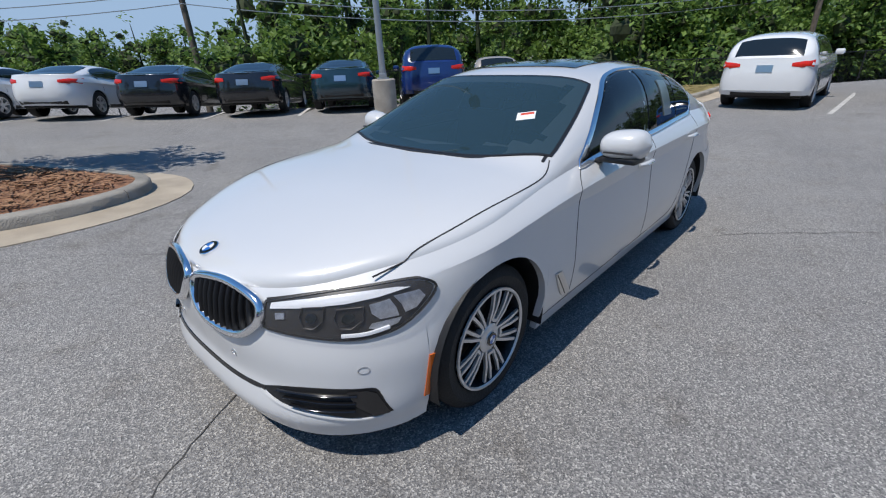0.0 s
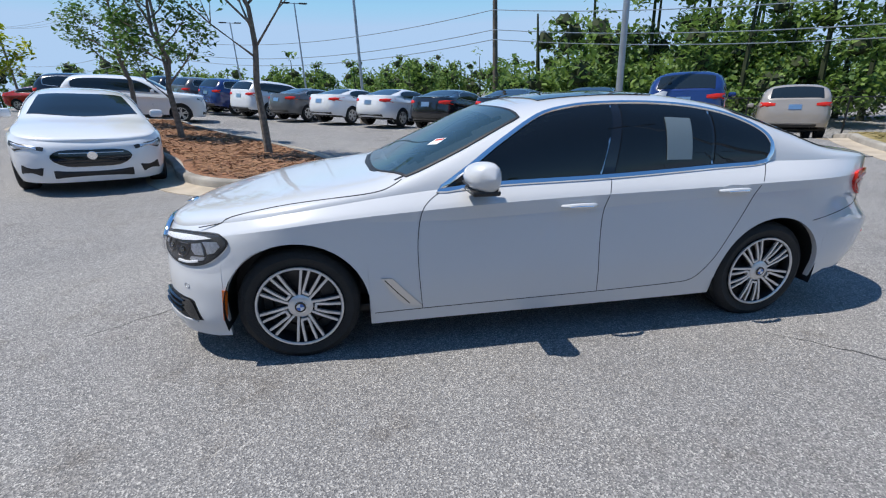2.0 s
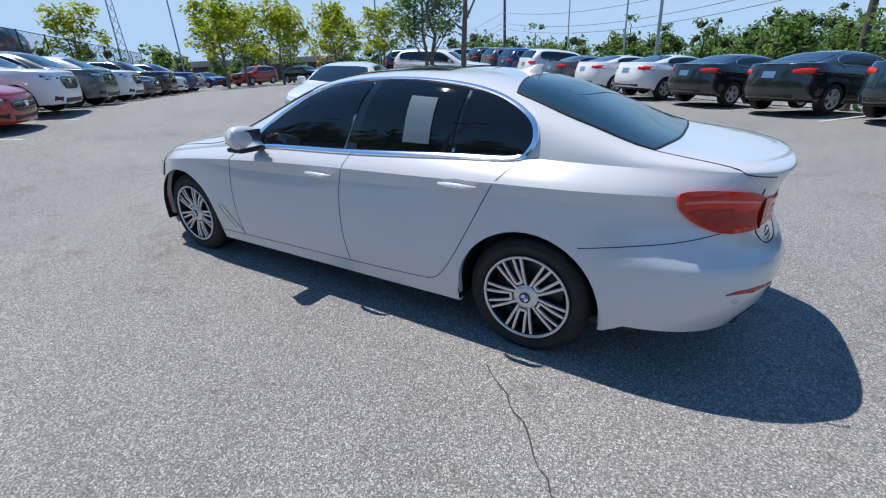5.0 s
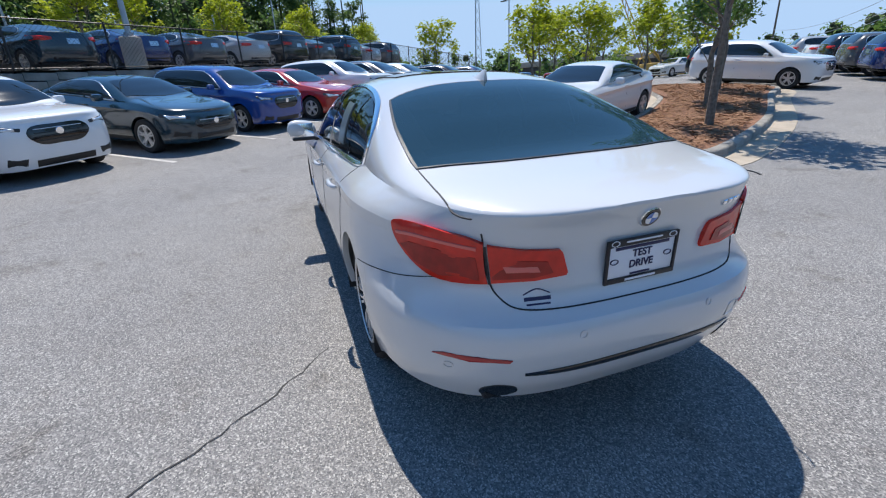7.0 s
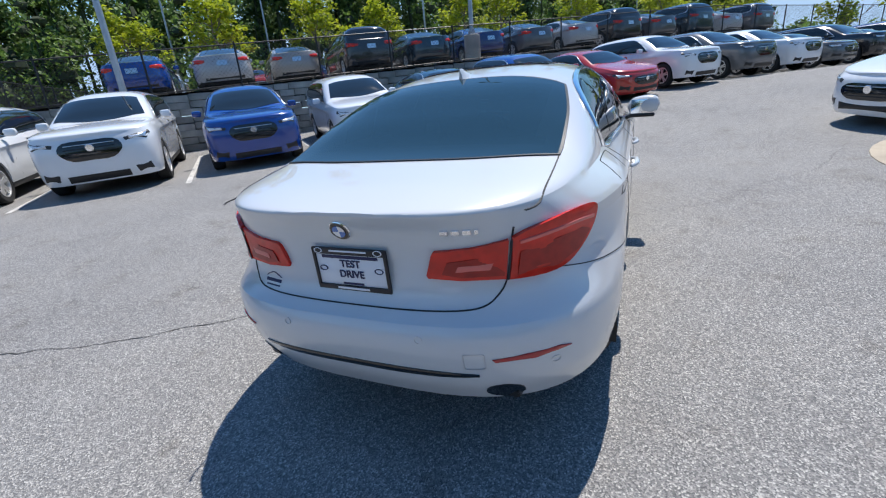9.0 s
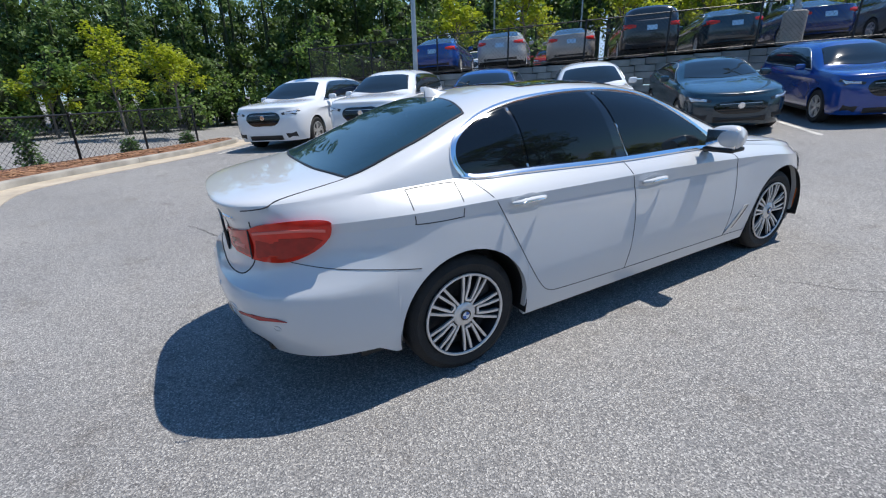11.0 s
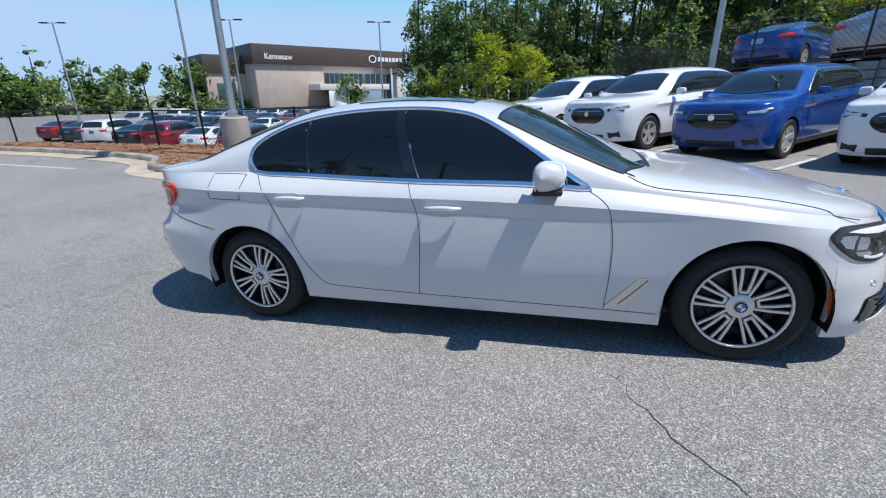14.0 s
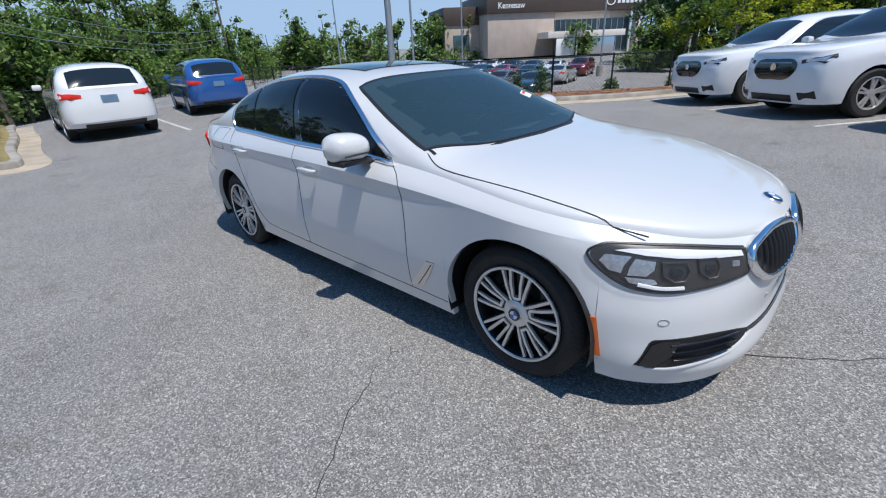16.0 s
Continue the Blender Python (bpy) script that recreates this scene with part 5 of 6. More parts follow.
def build_car(shell, name, dlo, screen, back, paint, lamp_z, grille_z, spare=None):
    """A parked car in plain detail: shell, panes, lamps, grille, plate, mirrors, wheels."""
    root = new(name)
    shell.build(root, paint, step=0.07, rows=(5, 2, 3), arcs=10)
    shell.patch("windscreen", "t", screen, FAR_GLASS, root, 0.008, 5)
    shell.patch("rear_window", "t", back, FAR_GLASS, root, 0.008, 5)
    z0, z1 = lamp_z
    for view in "lr":
        shell.patch("side_window", view, dlo, FAR_GLASS, root, 0.008, 5)
        shell.strip("window_trim", view, dlo, 0.025, SATIN, root, 0.01, True)
        xs = [p[0] for p in dlo]
        mid = (min(xs) + max(xs)) / 2
        zb = min(p[1] for p in dlo)
        for x in (mid + 0.1, mid - 0.85):
            shell.strip("pillar", view, [(x + 0.02, zb + 0.02), (x - 0.04, zb + 0.3)], 0.07, GLOSS_BLACK, root, 0.011)
        for x in (mid + 1.1, mid + 0.1, mid - 0.75):
            shell.strip("panel_gap", view, [(x, zb - 0.02), (x + 0.02, 0.7), (x, 0.4)], 0.008, SEAM, root, 0.002)
        for x in (mid + 0.28, mid - 0.6):
            shell.strip("door_handle", view, [(x, zb - 0.1), (x - 0.2, zb - 0.09)], 0.028, paint, root, 0.006, rise=0.02)
        shell.strip("sill_trim", view, [(1.0, 0.27), (-1.0, 0.28)], 0.09, BLACK_PLASTIC, root, 0.004)
    for sg in (1, -1):
        shell.patch("headlamp", "f", [(0.5 * sg, z0), (0.68 * sg, z0 + 0.03), (0.86 * sg, z0 + 0.07), (0.88 * sg, z0 + 0.02), (0.82 * sg, z0 - 0.06), (0.52 * sg, z0 - 0.05)], LAMP_DARK, root, 0.006, 3)
        shell.patch("lamp_reflector", "f", [(0.58 * sg, z0 + 0.01), (0.84 * sg, z0 + 0.045), (0.8 * sg, z0 - 0.03), (0.58 * sg, z0 - 0.03)], LAMP_CHROME, root, 0.012, 2)
        shell.patch("tail_lamp", "b", [(0.5 * sg, z1 + 0.03), (0.7 * sg, z1 + 0.06), (0.87 * sg, z1 + 0.08), (0.87 * sg, z1 - 0.06), (0.7 * sg, z1 - 0.07), (0.5 * sg, z1 - 0.04)], LENS_RED, root, 0.012, 3)
        shell.patch("air_intake", "f", [(0.55 * sg, 0.42), (0.78 * sg, 0.45), (0.8 * sg, 0.33), (0.58 * sg, 0.31)], BLACK_PLASTIC, root, 0.006, 3)
        x, z = max(p[0] for p in dlo) - 0.2, min(p[1] for p in dlo) + 0.06
        m = box_part("door_mirror", (0.13, 0.2, 0.14), (x, 1.02 * sg * shell.w / 0.93, z), paint, root, 0.045)
    ga, gb = grille_z
    grille = shell.patch("grille", "f", smooth_loop([(0.0, ga), (0.36, ga - 0.01), (0.46, (ga + gb) / 2), (0.3, gb), (0.0, gb - 0.01), (-0.3, gb), (-0.46, (ga + gb) / 2), (-0.36, ga - 0.01)], 3), GLOSS_BLACK, root, 0.008, 3)
    for k in range(4):
        z = gb + (ga - gb) * (k + 1) / 5
        shell.strip("grille_bar", "f", [(y, z) for y in (-0.36, -0.18, 0, 0.18, 0.36)], 0.014, SATIN if k == 3 else BLACK_PLASTIC, grille, 0.014, rise=0.006)
    zz = (ga + gb) / 2 + 0.03
    disc("emblem", shell.on("f", 0, zz, 0.02), (1, 0, 0), 0.06, CHROME, root, 0.01)
    shell.patch("lower_grille", "f", [(0.45, 0.38), (0.45, 0.27), (-0.45, 0.27), (-0.45, 0.38)], BLACK_PLASTIC, root, 0.008, 3)
    shell.patch("rear_diffuser", "b", [(0.6, 0.42), (0.6, 0.33), (-0.6, 0.33), (-0.6, 0.42)], BLACK_PLASTIC, root, 0.006, 3)
    shell.patch("licence_plate", "b", [(0.16, z1 - 0.01), (0.16, z1 - 0.16), (-0.16, z1 - 0.16), (-0.16, z1 - 0.01)], SATIN, root, 0.014, 2)
    box_part("undertray", (3.8, 1.5, 0.06), (-0.1, 0, 0.27), BLACK_PLASTIC, root, 0.02)
    for xw in shell.axle:
        for sg in (1, -1):
            v, f = [], []
            R = shell.arch + 0.005
            for k in range(15):
                a = math.pi * (k / 14) * 1.16 - 0.25
                for y in (0.9, 0.6):
                    v.append((xw + R * math.cos(a), y * sg * shell.w / 0.93, shell.tyre + R * math.sin(a)))
            f = [(2 * k, 2 * k + 1, 2 * k + 3, 2 * k + 2) for k in range(14)]
            n = len(v)
            v.append((xw, 0.6 * sg, shell.tyre))
            f += [(2 * k + 1, n, 2 * k + 3) for k in range(14)]
            mesh_part("arch_liner", v, f, BLACK_PLASTIC, root)
            plain_wheel(root, xw, sg, shell.tyre, shell.w - 0.06)
    return root


WHEEL_MESHES = {}


def plain_wheel(parent, x, sg, r, face):
    """A lighter wheel for parked cars; meshes are shared."""
    if r not in WHEEL_MESHES:
        rim = r * 0.68
        v, f = lathe([(rim - 0.01, -0.1), (rim + 0.01, -0.11), (r - 0.03, -0.115), (r, -0.09), (r, 0.09), (r - 0.03, 0.115), (rim + 0.01, 0.11), (rim - 0.01, 0.1)], 28)
        a = bpy.data.meshes.new("tyre")
        a.from_pydata(v, [], [tuple(reversed(q)) for q in f])
        v, f = lathe([(rim, 0.108), (rim - 0.02, 0.11), (rim - 0.03, 0.05), (rim - 0.04, -0.08)], 28)
        va, fa = list(v), list(f)
        for g in range(5):
            for d in (0.16, -0.16):
                b = 2 * math.pi * g / 5 + math.pi / 2
                sv, sf = spoke(b + d * 1.2, b + d, 0.05, rim - 0.01, 0.045, 0.035, 0.09, 0.1)
                n = len(va)
                va += sv
                fa += [tuple(n + q for q in ff) for ff in sf]
        hv, hf = lathe([(0.07, 0.05), (0.065, 0.095), (0.001, 0.1)], 16)
        n = len(va)
        va += hv
        fa += [tuple(n + q for q in ff) for ff in hf]
        b = bpy.data.meshes.new("rim")
        b.from_pydata([tuple(p) for p in va], [], fa)
        v, f = lathe([(rim - 0.03, 0.03), (0.001, 0.02)], 20)
        c = bpy.data.meshes.new("backing")
        c.from_pydata(v, [], f)
        for me, mt in ((a, RUBBER), (b, ALLOY), (c, BLACK_PLASTIC)):
            me.materials.append(mt)
            me.shade_smooth()
            me.set_sharp_from_angle(angle=radians(40))
        WHEEL_MESHES[r] = (a, b, c)
    tyre = new("wheel", WHEEL_MESHES[r][0])
    tyre.parent = parent
    tyre.matrix_basis = Matrix.Translation((x, sg * (face - 0.06), r)) @ (Matrix() if sg > 0 else pose(0, 0, 0, 0, 0, 180))
    for nm, me in zip(("rim", "brake_backing"), WHEEL_MESHES[r][1:]):
        o = new(nm, me)
        o.parent = tyre


SMALL = Shell(
    0.925, (1.38, -1.42), 0.33, 0.38,
    low=[(-2.6, 0.32), (-1.9, 0.26), (1.0, 0.2), (2.4, 0.2)],
    nose=[(0.15, 2.2), (0.3, 2.27), (0.5, 2.28), (0.7, 2.24), (0.78, 2.18)],
    tail=[(0.25, -2.3), (0.5, -2.44), (0.68, -2.44), (0.9, -2.4), (1.06, -2.35)],
    edge=[(2.3, 0.74), (1.9, 0.82), (1.2, 0.93), (0.7, 0.96), (-1.2, 1.06), (-2.0, 1.08), (-2.5, 1.05)],
    top=[(2.3, 0.75), (2.1, 0.84), (1.5, 0.95), (1.0, 1.02), (0.6, 1.2), (0.2, 1.36), (-0.2, 1.42), (-0.6, 1.43), (-1.0, 1.39), (-1.5, 1.25), (-1.95, 1.12), (-2.25, 1.1), (-2.5, 1.05)],
    crease=[(2.3, 0.66), (1.3, 0.82), (0, 0.86), (-2.5, 0.92)], inset=[(2.3, 0.03), (1.0, 0.09), (-1.0, 0.13), (-2.5, 0.04)], nf=3.0, nr=3.0)
SMALL_DLO = smooth_loop([(0.62, 0.985), (-0.3, 1.035), (-1.25, 1.08), (-1.42, 1.16), (-1.2, 1.27), (-0.8, 1.33), (-0.3, 1.345), (0.05, 1.3), (0.35, 1.15)], 3, corner=(0,))
SMALL_WS = smooth_loop([(0.98, 0.0), (0.82, 0.7), (0.2, 0.55), (0.24, 0.0), (0.2, -0.55), (0.82, -0.7)], 4, corner=(1, 2, 4, 5))
SMALL_BL = smooth_loop([(-1.95, 0.0), (-1.85, 0.62), (-1.1, 0.54), (-1.04, 0.0), (-1.1, -0.54), (-1.85, -0.62)], 4, corner=(1, 2, 4, 5))
TALL = Shell(
    0.95, (1.4, -1.42), 0.36, 0.41,
    low=[(-2.6, 0.36), (-1.9, 0.3), (1.0, 0.24), (2.4, 0.24)],
    nose=[(0.2, 2.22), (0.4, 2.3), (0.7, 2.31), (0.92, 2.27), (1.02, 2.22)],
    tail=[(0.25, -2.3), (0.5, -2.46), (0.75, -2.46), (1.0, -2.43), (1.2, -2.4)],
    edge=[(2.3, 0.96), (1.9, 1.03), (1.2, 1.08), (0.7, 1.09), (-1.2, 1.15), (-2.0, 1.17), (-2.5, 1.15)],
    top=[(2.3, 0.97), (2.2, 1.06), (1.9, 1.11), (1.6, 1.135), (1.15, 1.17), (0.75, 1.4), (0.4, 1.58), (0.0, 1.68), (-0.8, 1.71), (-1.5, 1.69), (-1.95, 1.64), (-2.1, 1.56), (-2.25, 1.38), (-2.4, 1.17), (-2.5, 1.12)],
    crease=[(2.3, 0.82), (1.3, 0.93), (0, 0.96), (-2.5, 1.0)], inset=[(2.3, 0.03), (1.0, 0.07), (-1.0, 0.09), (-2.5, 0.04)], nf=4.4, nr=4.8, lean=0.12)
TALL_DLO = smooth_loop([(0.75, 1.115), (-0.3, 1.15), (-1.8, 1.2), (-2.0, 1.3), (-1.9, 1.5), (-1.3, 1.57), (-0.3, 1.57), (0.1, 1.52), (0.45, 1.34)], 3, corner=(0,))
TALL_WS = smooth_loop([(1.12, 0.0), (0.95, 0.74), (0.36, 0.6), (0.4, 0.0), (0.36, -0.6), (0.95, -0.74)], 4, corner=(1, 2, 4, 5))
TALL_BL = smooth_loop([(-2.36, 0.0), (-2.35, 0.66), (-2.1, 0.62), (-2.09, 0.0), (-2.1, -0.62), (-2.35, -0.66)], 4, corner=(1, 2, 4, 5))

PAINTS = {}
for nm, c, rough in (("white", (0.76, 0.77, 0.78), 0.25), ("black", (0.012, 0.013, 0.016), 0.2), ("blue", (0.004, 0.05, 0.26), 0.22), ("navy", (0.01, 0.03, 0.14), 0.22), ("red", (0.42, 0.025, 0.015), 0.22), ("grey", (0.09, 0.095, 0.1), 0.25), ("silver", (0.4, 0.4, 0.4), 0.3), ("teal", (0.012, 0.035, 0.05), 0.2), ("darkred", (0.2, 0.012, 0.02), 0.22), ("beige", (0.33, 0.3, 0.27), 0.3), ("deep_blue", (0.02, 0.09, 0.3), 0.22), ("pale_blue", (0.5, 0.58, 0.65), 0.25)):
    PAINTS[nm] = mat(nm + "_car_paint", c, rough, 0.0, 1.0, vary=0.03, scale=2)

TEMPLATES = {
    "sedan": build_car(SMALL, "parked_sedan", SMALL_DLO, SMALL_WS, SMALL_BL, PAINTS["white"], (0.7, 0.92), (0.66, 0.44)),
    "suv": build_car(TALL, "parked_suv", TALL_DLO, TALL_WS, TALL_BL, PAINTS["white"], (0.9, 1.02), (0.92, 0.62)),
}
used = set()
PAINTED = ("body_shell", "door_handle", "door_mirror")
COLOUR_WORDS = {"deep_blue": "metallic blue", "darkred": "dark red", "pale_blue": "pale blue", "teal": "dark teal", "silver": "light grey", "navy": "dark blue"}


def park(kind, colour, x, y, heading, size=(1, 1, 1), height=lot, where="parked in a marked stall"):
    m = on_lot(x, y, heading, 0, height) @ Matrix.Diagonal((*size, 1))
    src = TEMPLATES[kind]
    if kind not in used:
        used.add(kind)
        car = src
        car.matrix_basis = m
    else:
        car = copy_thing(src, m)
        car.matrix_basis = m
    for o in car.children:
        if o.name.split(".")[0] in PAINTED:
            o.material_slots[0].link = "OBJECT"
            o.material_slots[0].material = PAINTS[colour]
    body = "four-door sedan" if kind == "sedan" else "upright SUV"
    return tagged(car, f"{COLOUR_WORDS.get(colour, colour)} {body} {where}", "car", group="parked cars")


FACE = math.degrees(math.atan2(-ROW_N.y, -ROW_N.x))
# row in front of the retaining wall, noses out
WALL_ROW = (("suv", "white", -7.1, (1.04, 1.03, 1.02)), ("suv", "white", -4.45, (1.06, 1.02, 1.04)), ("suv", "blue", -1.8, (0.96, 0.98, 0.96)), ("suv", "white", 0.8, (0.9, 0.94, 0.92)), ("sedan", "teal", 3.5, (1.03, 1.02, 1.0)), ("suv", "blue", 6.15, (0.86, 0.93, 0.92)), ("sedan", "red", 8.8, (1, 0.98, 1)), ("suv", "white", 11.4, (0.96, 0.98, 0.98)), ("suv", "grey", 14.05, (1, 1, 1)), ("suv", "white", 16.7, (1, 1, 0.98)), ("sedan", "grey", 19.3, (1, 1, 1)), ("suv", "black", 22.0, (1, 1, 1)), ("sedan", "white", 24.6, (1, 1, 1)), ("suv", "navy", 27.3, (1, 1, 1)), ("sedan", "silver", 30.0, (1, 1, 1)))
for kind, colour, s, size in WALL_ROW:
    park(kind, colour, *sn(s, 8.75), FACE, size)
# row across the aisle, tails towards the car
FAR_ROW = (("suv", "navy", -0.35), ("sedan", "teal", 2.3), ("sedan", "black", 4.95), ("sedan", "black", 7.6), ("sedan", "white", 10.2), ("sedan", "white", 12.8), ("sedan", "grey", 15.4), ("suv", "white", 18.0), ("suv", "navy", 20.6), ("suv", "grey", 23.2), ("suv", "black", 25.8), ("sedan", "white", 28.4), ("suv", "silver", 31.0), ("sedan", "black", 33.6))
for kind, colour, s in FAR_ROW:
    park(kind, colour, *sn(s, -12.5), FACE)
# cars behind, tails towards the car
park("suv", "white", -13.2, 0.1, 178, (1.04, 1.03, 1.02))
park("suv", "deep_blue", -15.2, 3.7, 172, (0.95, 0.97, 0.97))
park("suv", "beige", -12.6, -9.6, FACE, (0.9, 0.94, 0.92))
# beside and beyond the island
park("sedan", "white", 6.0, -6.05, 117, (1.03, 1.02, 0.99), where="parked beside the mulched island")
park("suv", "white", 9.6, -16.8, 195, (0.98, 0.98, 0.98), where="parked across the end of the island")
park("suv", "black", 11.5, -18.6, 195, (0.98, 0.98, 0.98), where="parked beyond the island")
for k, (kind, colour) in enumerate((("suv", "darkred"), ("sedan", "red"), ("sedan", "white"), ("sedan", "black"), ("suv", "red"), ("sedan", "navy"), ("sedan", "white"))):
    park(kind, colour, 16 + 5.2 * k, -33 + 1.6 * k, 100 + 80 * (k % 2), where="parked at the far side of the lot")

# ---- retaining wall, upper lot, fence ----
WALL_N, WALL_S0, WALL_S1 = 12.1, -9.2, 46.0


def upper_z(x, y):
    s = ROW_S.x * x + ROW_S.y * y
    n = ROW_N.x * x + ROW_N.y * y
    return 1.88 + 0.045 * (s + 6) * (1 if s < 20 else 0) + (1.17 if s >= 20 else 0) + 0.01 * (n - 12)


wall = tagged(new("retaining_wall"), "weathered grey split-block retaining wall", "wall", kind="structure")
BLOCK_MESHES = []
for w in (0.6, 0.45, 0.75):
    bm = box_bm(bmesh.new(), (w - 0.012, 0.3, 0.188), (0, 0, 0), 0.012)
    me = bpy.data.meshes.new("block")
    bm.to_mesh(me)
    bm.free()
    me.materials.append(BLOCK)
    BLOCK_MESHES.append((w, me))
rnd = random.Random(4)
angle = math.degrees(math.atan2(ROW_S.y, ROW_S.x))
count, rest_v, rest_f = 0, [], []
CUBE_F = [(0, 1, 3, 2), (4, 6, 7, 5), (0, 4, 5, 1), (2, 3, 7, 6), (0, 2, 6, 4), (1, 5, 7, 3)]
for course in range(12):
    s = WALL_S0 + 0.3 * (course % 2)
    while s < WALL_S1:
        w, me = BLOCK_MESHES[rnd.randrange(3)]
        x, y = sn(s + w / 2, WALL_N + 0.02 * course)
        z = 0.1 + 0.2 * course + 0.045 * (s + 6) * (s < 20) + 1.17 * (s >= 20) - 0.55
        if z < upper_z(x, y) - 0.05 and z > lot(x, y) - 0.2:
            if count < 300 and -7 < s < 9 and course > 2:
                o = new("block", me)
                o.parent = wall
                o.matrix_basis = Matrix.Translation((x, y, z)) @ pose(0, 0, 0, 0, 0, angle) @ Matrix.Translation((0, rnd.uniform(-0.012, 0.012), 0))
                count += 1
            else:
                n = len(rest_v)
                for cx in (-1, 1):
                    for cy in (-1, 1):
                        for cz in (-1, 1):
                            p = Vector((x, y, z)) + (ROW_S * cx * (w / 2 - 0.006) + ROW_N * cy * 0.15).to_3d() + Vector((0, 0, cz * 0.094))
                            rest_v.append(p)
                rest_f += [tuple(n + q for q in f) for f in CUBE_F]
        s += w
tagged(mesh_part("block_courses", rest_v, rest_f, BLOCK, wall, smooth=False), kind="stuff")
out = [sn(WALL_S0, WALL_N + 0.05), sn(WALL_S0, 75), sn(80, 75), sn(80, WALL_N + 0.05)]
grid_v, grid_f = [], []
for j in range(16):
    for i in range(40):
        x, y = sn(WALL_S0 + (80 - WALL_S0) * i / 39, WALL_N + 0.08 + (75 - WALL_N) * (j / 15) ** 1.5)
        grid_v.append((x, y, upper_z(x, y)))
grid_f = [(j * 40 + i, j * 40 + i + 1, (j + 1) * 40 + i + 1, (j + 1) * 40 + i) for j in range(15) for i in range(39)]
tagged(mesh_part("upper_lot", grid_v, grid_f, ASPHALT), "grey asphalt of the raised upper lot", "ground", kind="structure")
# earth face closing the end of the raised lot
v, f = [], []
for j in range(16):
    x, y = sn(WALL_S0, WALL_N + 0.08 + (75 - WALL_N) * (j / 15) ** 1.5)
    xb, yb = sn(WALL_S0 - 3.5, WALL_N + 0.08 + (75 - WALL_N) * (j / 15) ** 1.5)
    v += [(x, y, upper_z(x, y)), (xb, yb, lot(xb, yb) - 0.3)]
f = [(2 * j, 2 * j + 1, 2 * j + 3, 2 * j + 2) for j in range(15)]
tagged(mesh_part("earth_bank", v, f, GRASS_DRY), "grassy bank at the end of the upper lot", "bank", kind="structure")


def fence(points, height, z_of, label, spacing=2.4, mesh=0.12):
    """Chain-link fence: posts, rails and a woven net of thin wires."""
    root = tagged(new("fence"), label, "fence", kind="structure")
    pts = [Vector(p) for p in points]
    for a, b in zip(pts[:-1], pts[1:]):
        k = max(1, round((b - a).length / spacing))
        posts = [a + (b - a) * i / k for i in range(k + 1)]
        for p in posts:
            z = z_of(p.x, p.y)
            v, f = tube([(p.x, p.y, z - 0.1), (p.x, p.y, z + height + 0.05)], [0.028, 0.028], 8)
            mesh_part("post", v, f, FENCE, root)
        za, zb = z_of(a.x, a.y), z_of(b.x, b.y)
        for h in (0.06, height):
            line = [(p.x, p.y, z_of(p.x, p.y) + h) for p in posts]
            v, f = tube(line, [0.018] * len(line), 6)
            mesh_part("rail", v, f, FENCE, root)
        wires_v, wires_f = [], []
        length = (b - a).length
        d = (b - a).normalized()
        m = int(length / mesh)
        for i in range(-int(height / mesh), m):
            for sg in (1, -1):
                s0, s1 = i * mesh, i * mesh + height
                h0, h1 = 0.0, height
                if s0 < 0:
                    h0, s0 = -s0, 0.0
                if s1 > length:
                    h1, s1 = h1 - (s1 - length), length
                if h1 <= h0:
                    continue
                if sg < 0:
                    h0, h1 = height - h0, height - h1
                p, q = a + d * s0, a + d * s1
                zp, zq = z_of(p.x, p.y) + h0, z_of(q.x, q.y) + h1
                n = len(wires_v)
                e = Vector((0, 0, 0.004))
                for c in (Vector((p.x, p.y, zp)), Vector((q.x, q.y, zq))):
                    wires_v += [c + e, c - e + Vector((-d.y, d.x, 0)) * 0.003, c - e - Vector((-d.y, d.x, 0)) * 0.003]
                wires_f += [(n, n + 1, n + 4, n + 3), (n + 1, n + 2, n + 5, n + 4), (n + 2, n, n + 3, n + 5)]
        tagged(mesh_part("wire_net", wires_v, wires_f, FENCE, root, smooth=False), kind="stuff")
    return root


fence([sn(WALL_S0 + 0.2, 30), sn(WALL_S0 + 0.2, WALL_N + 0.35), sn(40, WALL_N + 0.35)], 1.2, upper_z, "black chain-link fence on top of the wall")
fence([(-20, 7.6), (-13, 7.35), (-9.2, 6.9), (-7.0, 8.0), (-5.0, 10.1), (-2.6, 12.9)], 1.15, lambda x, y: max(lot(x, y), -0.15) , "low black chain-link fence along the lot's edge")
fence([sn(-60, -19), sn(-20, -18.5), sn(40, -18.5)], 1.5, lot, "black chain-link fence in front of the woods", 3.0, 0.2)

# cars of the upper lot, tails over the wall
for k, (kind, colour) in enumerate((("sedan", "blue"), ("sedan", "silver"), ("sedan", "beige"), ("suv", "black"), ("sedan", "teal"), ("sedan", "navy"), ("sedan", "grey"), ("sedan", "silver"), ("suv", "black"), ("sedan", "grey"), ("suv", "teal"), ("sedan", "silver"), ("suv", "grey"))):
    park(kind, colour, *sn(-4.6 + 2.55 * k, 16.2 if k != 2 else 17.4), FACE + 180, height=upper_z, where="parked on the upper lot")
for k, (kind, colour) in enumerate((("suv", "white"), ("sedan", "red"), ("suv", "navy"), ("suv", "grey"), ("sedan", "white"), ("sedan", "black"), ("suv", "silver"), ("suv", "white"))):
    park(kind, colour, *sn(-5.0 + 4.6 * k, 27.0), FACE, height=upper_z, where="parked on the upper lot")
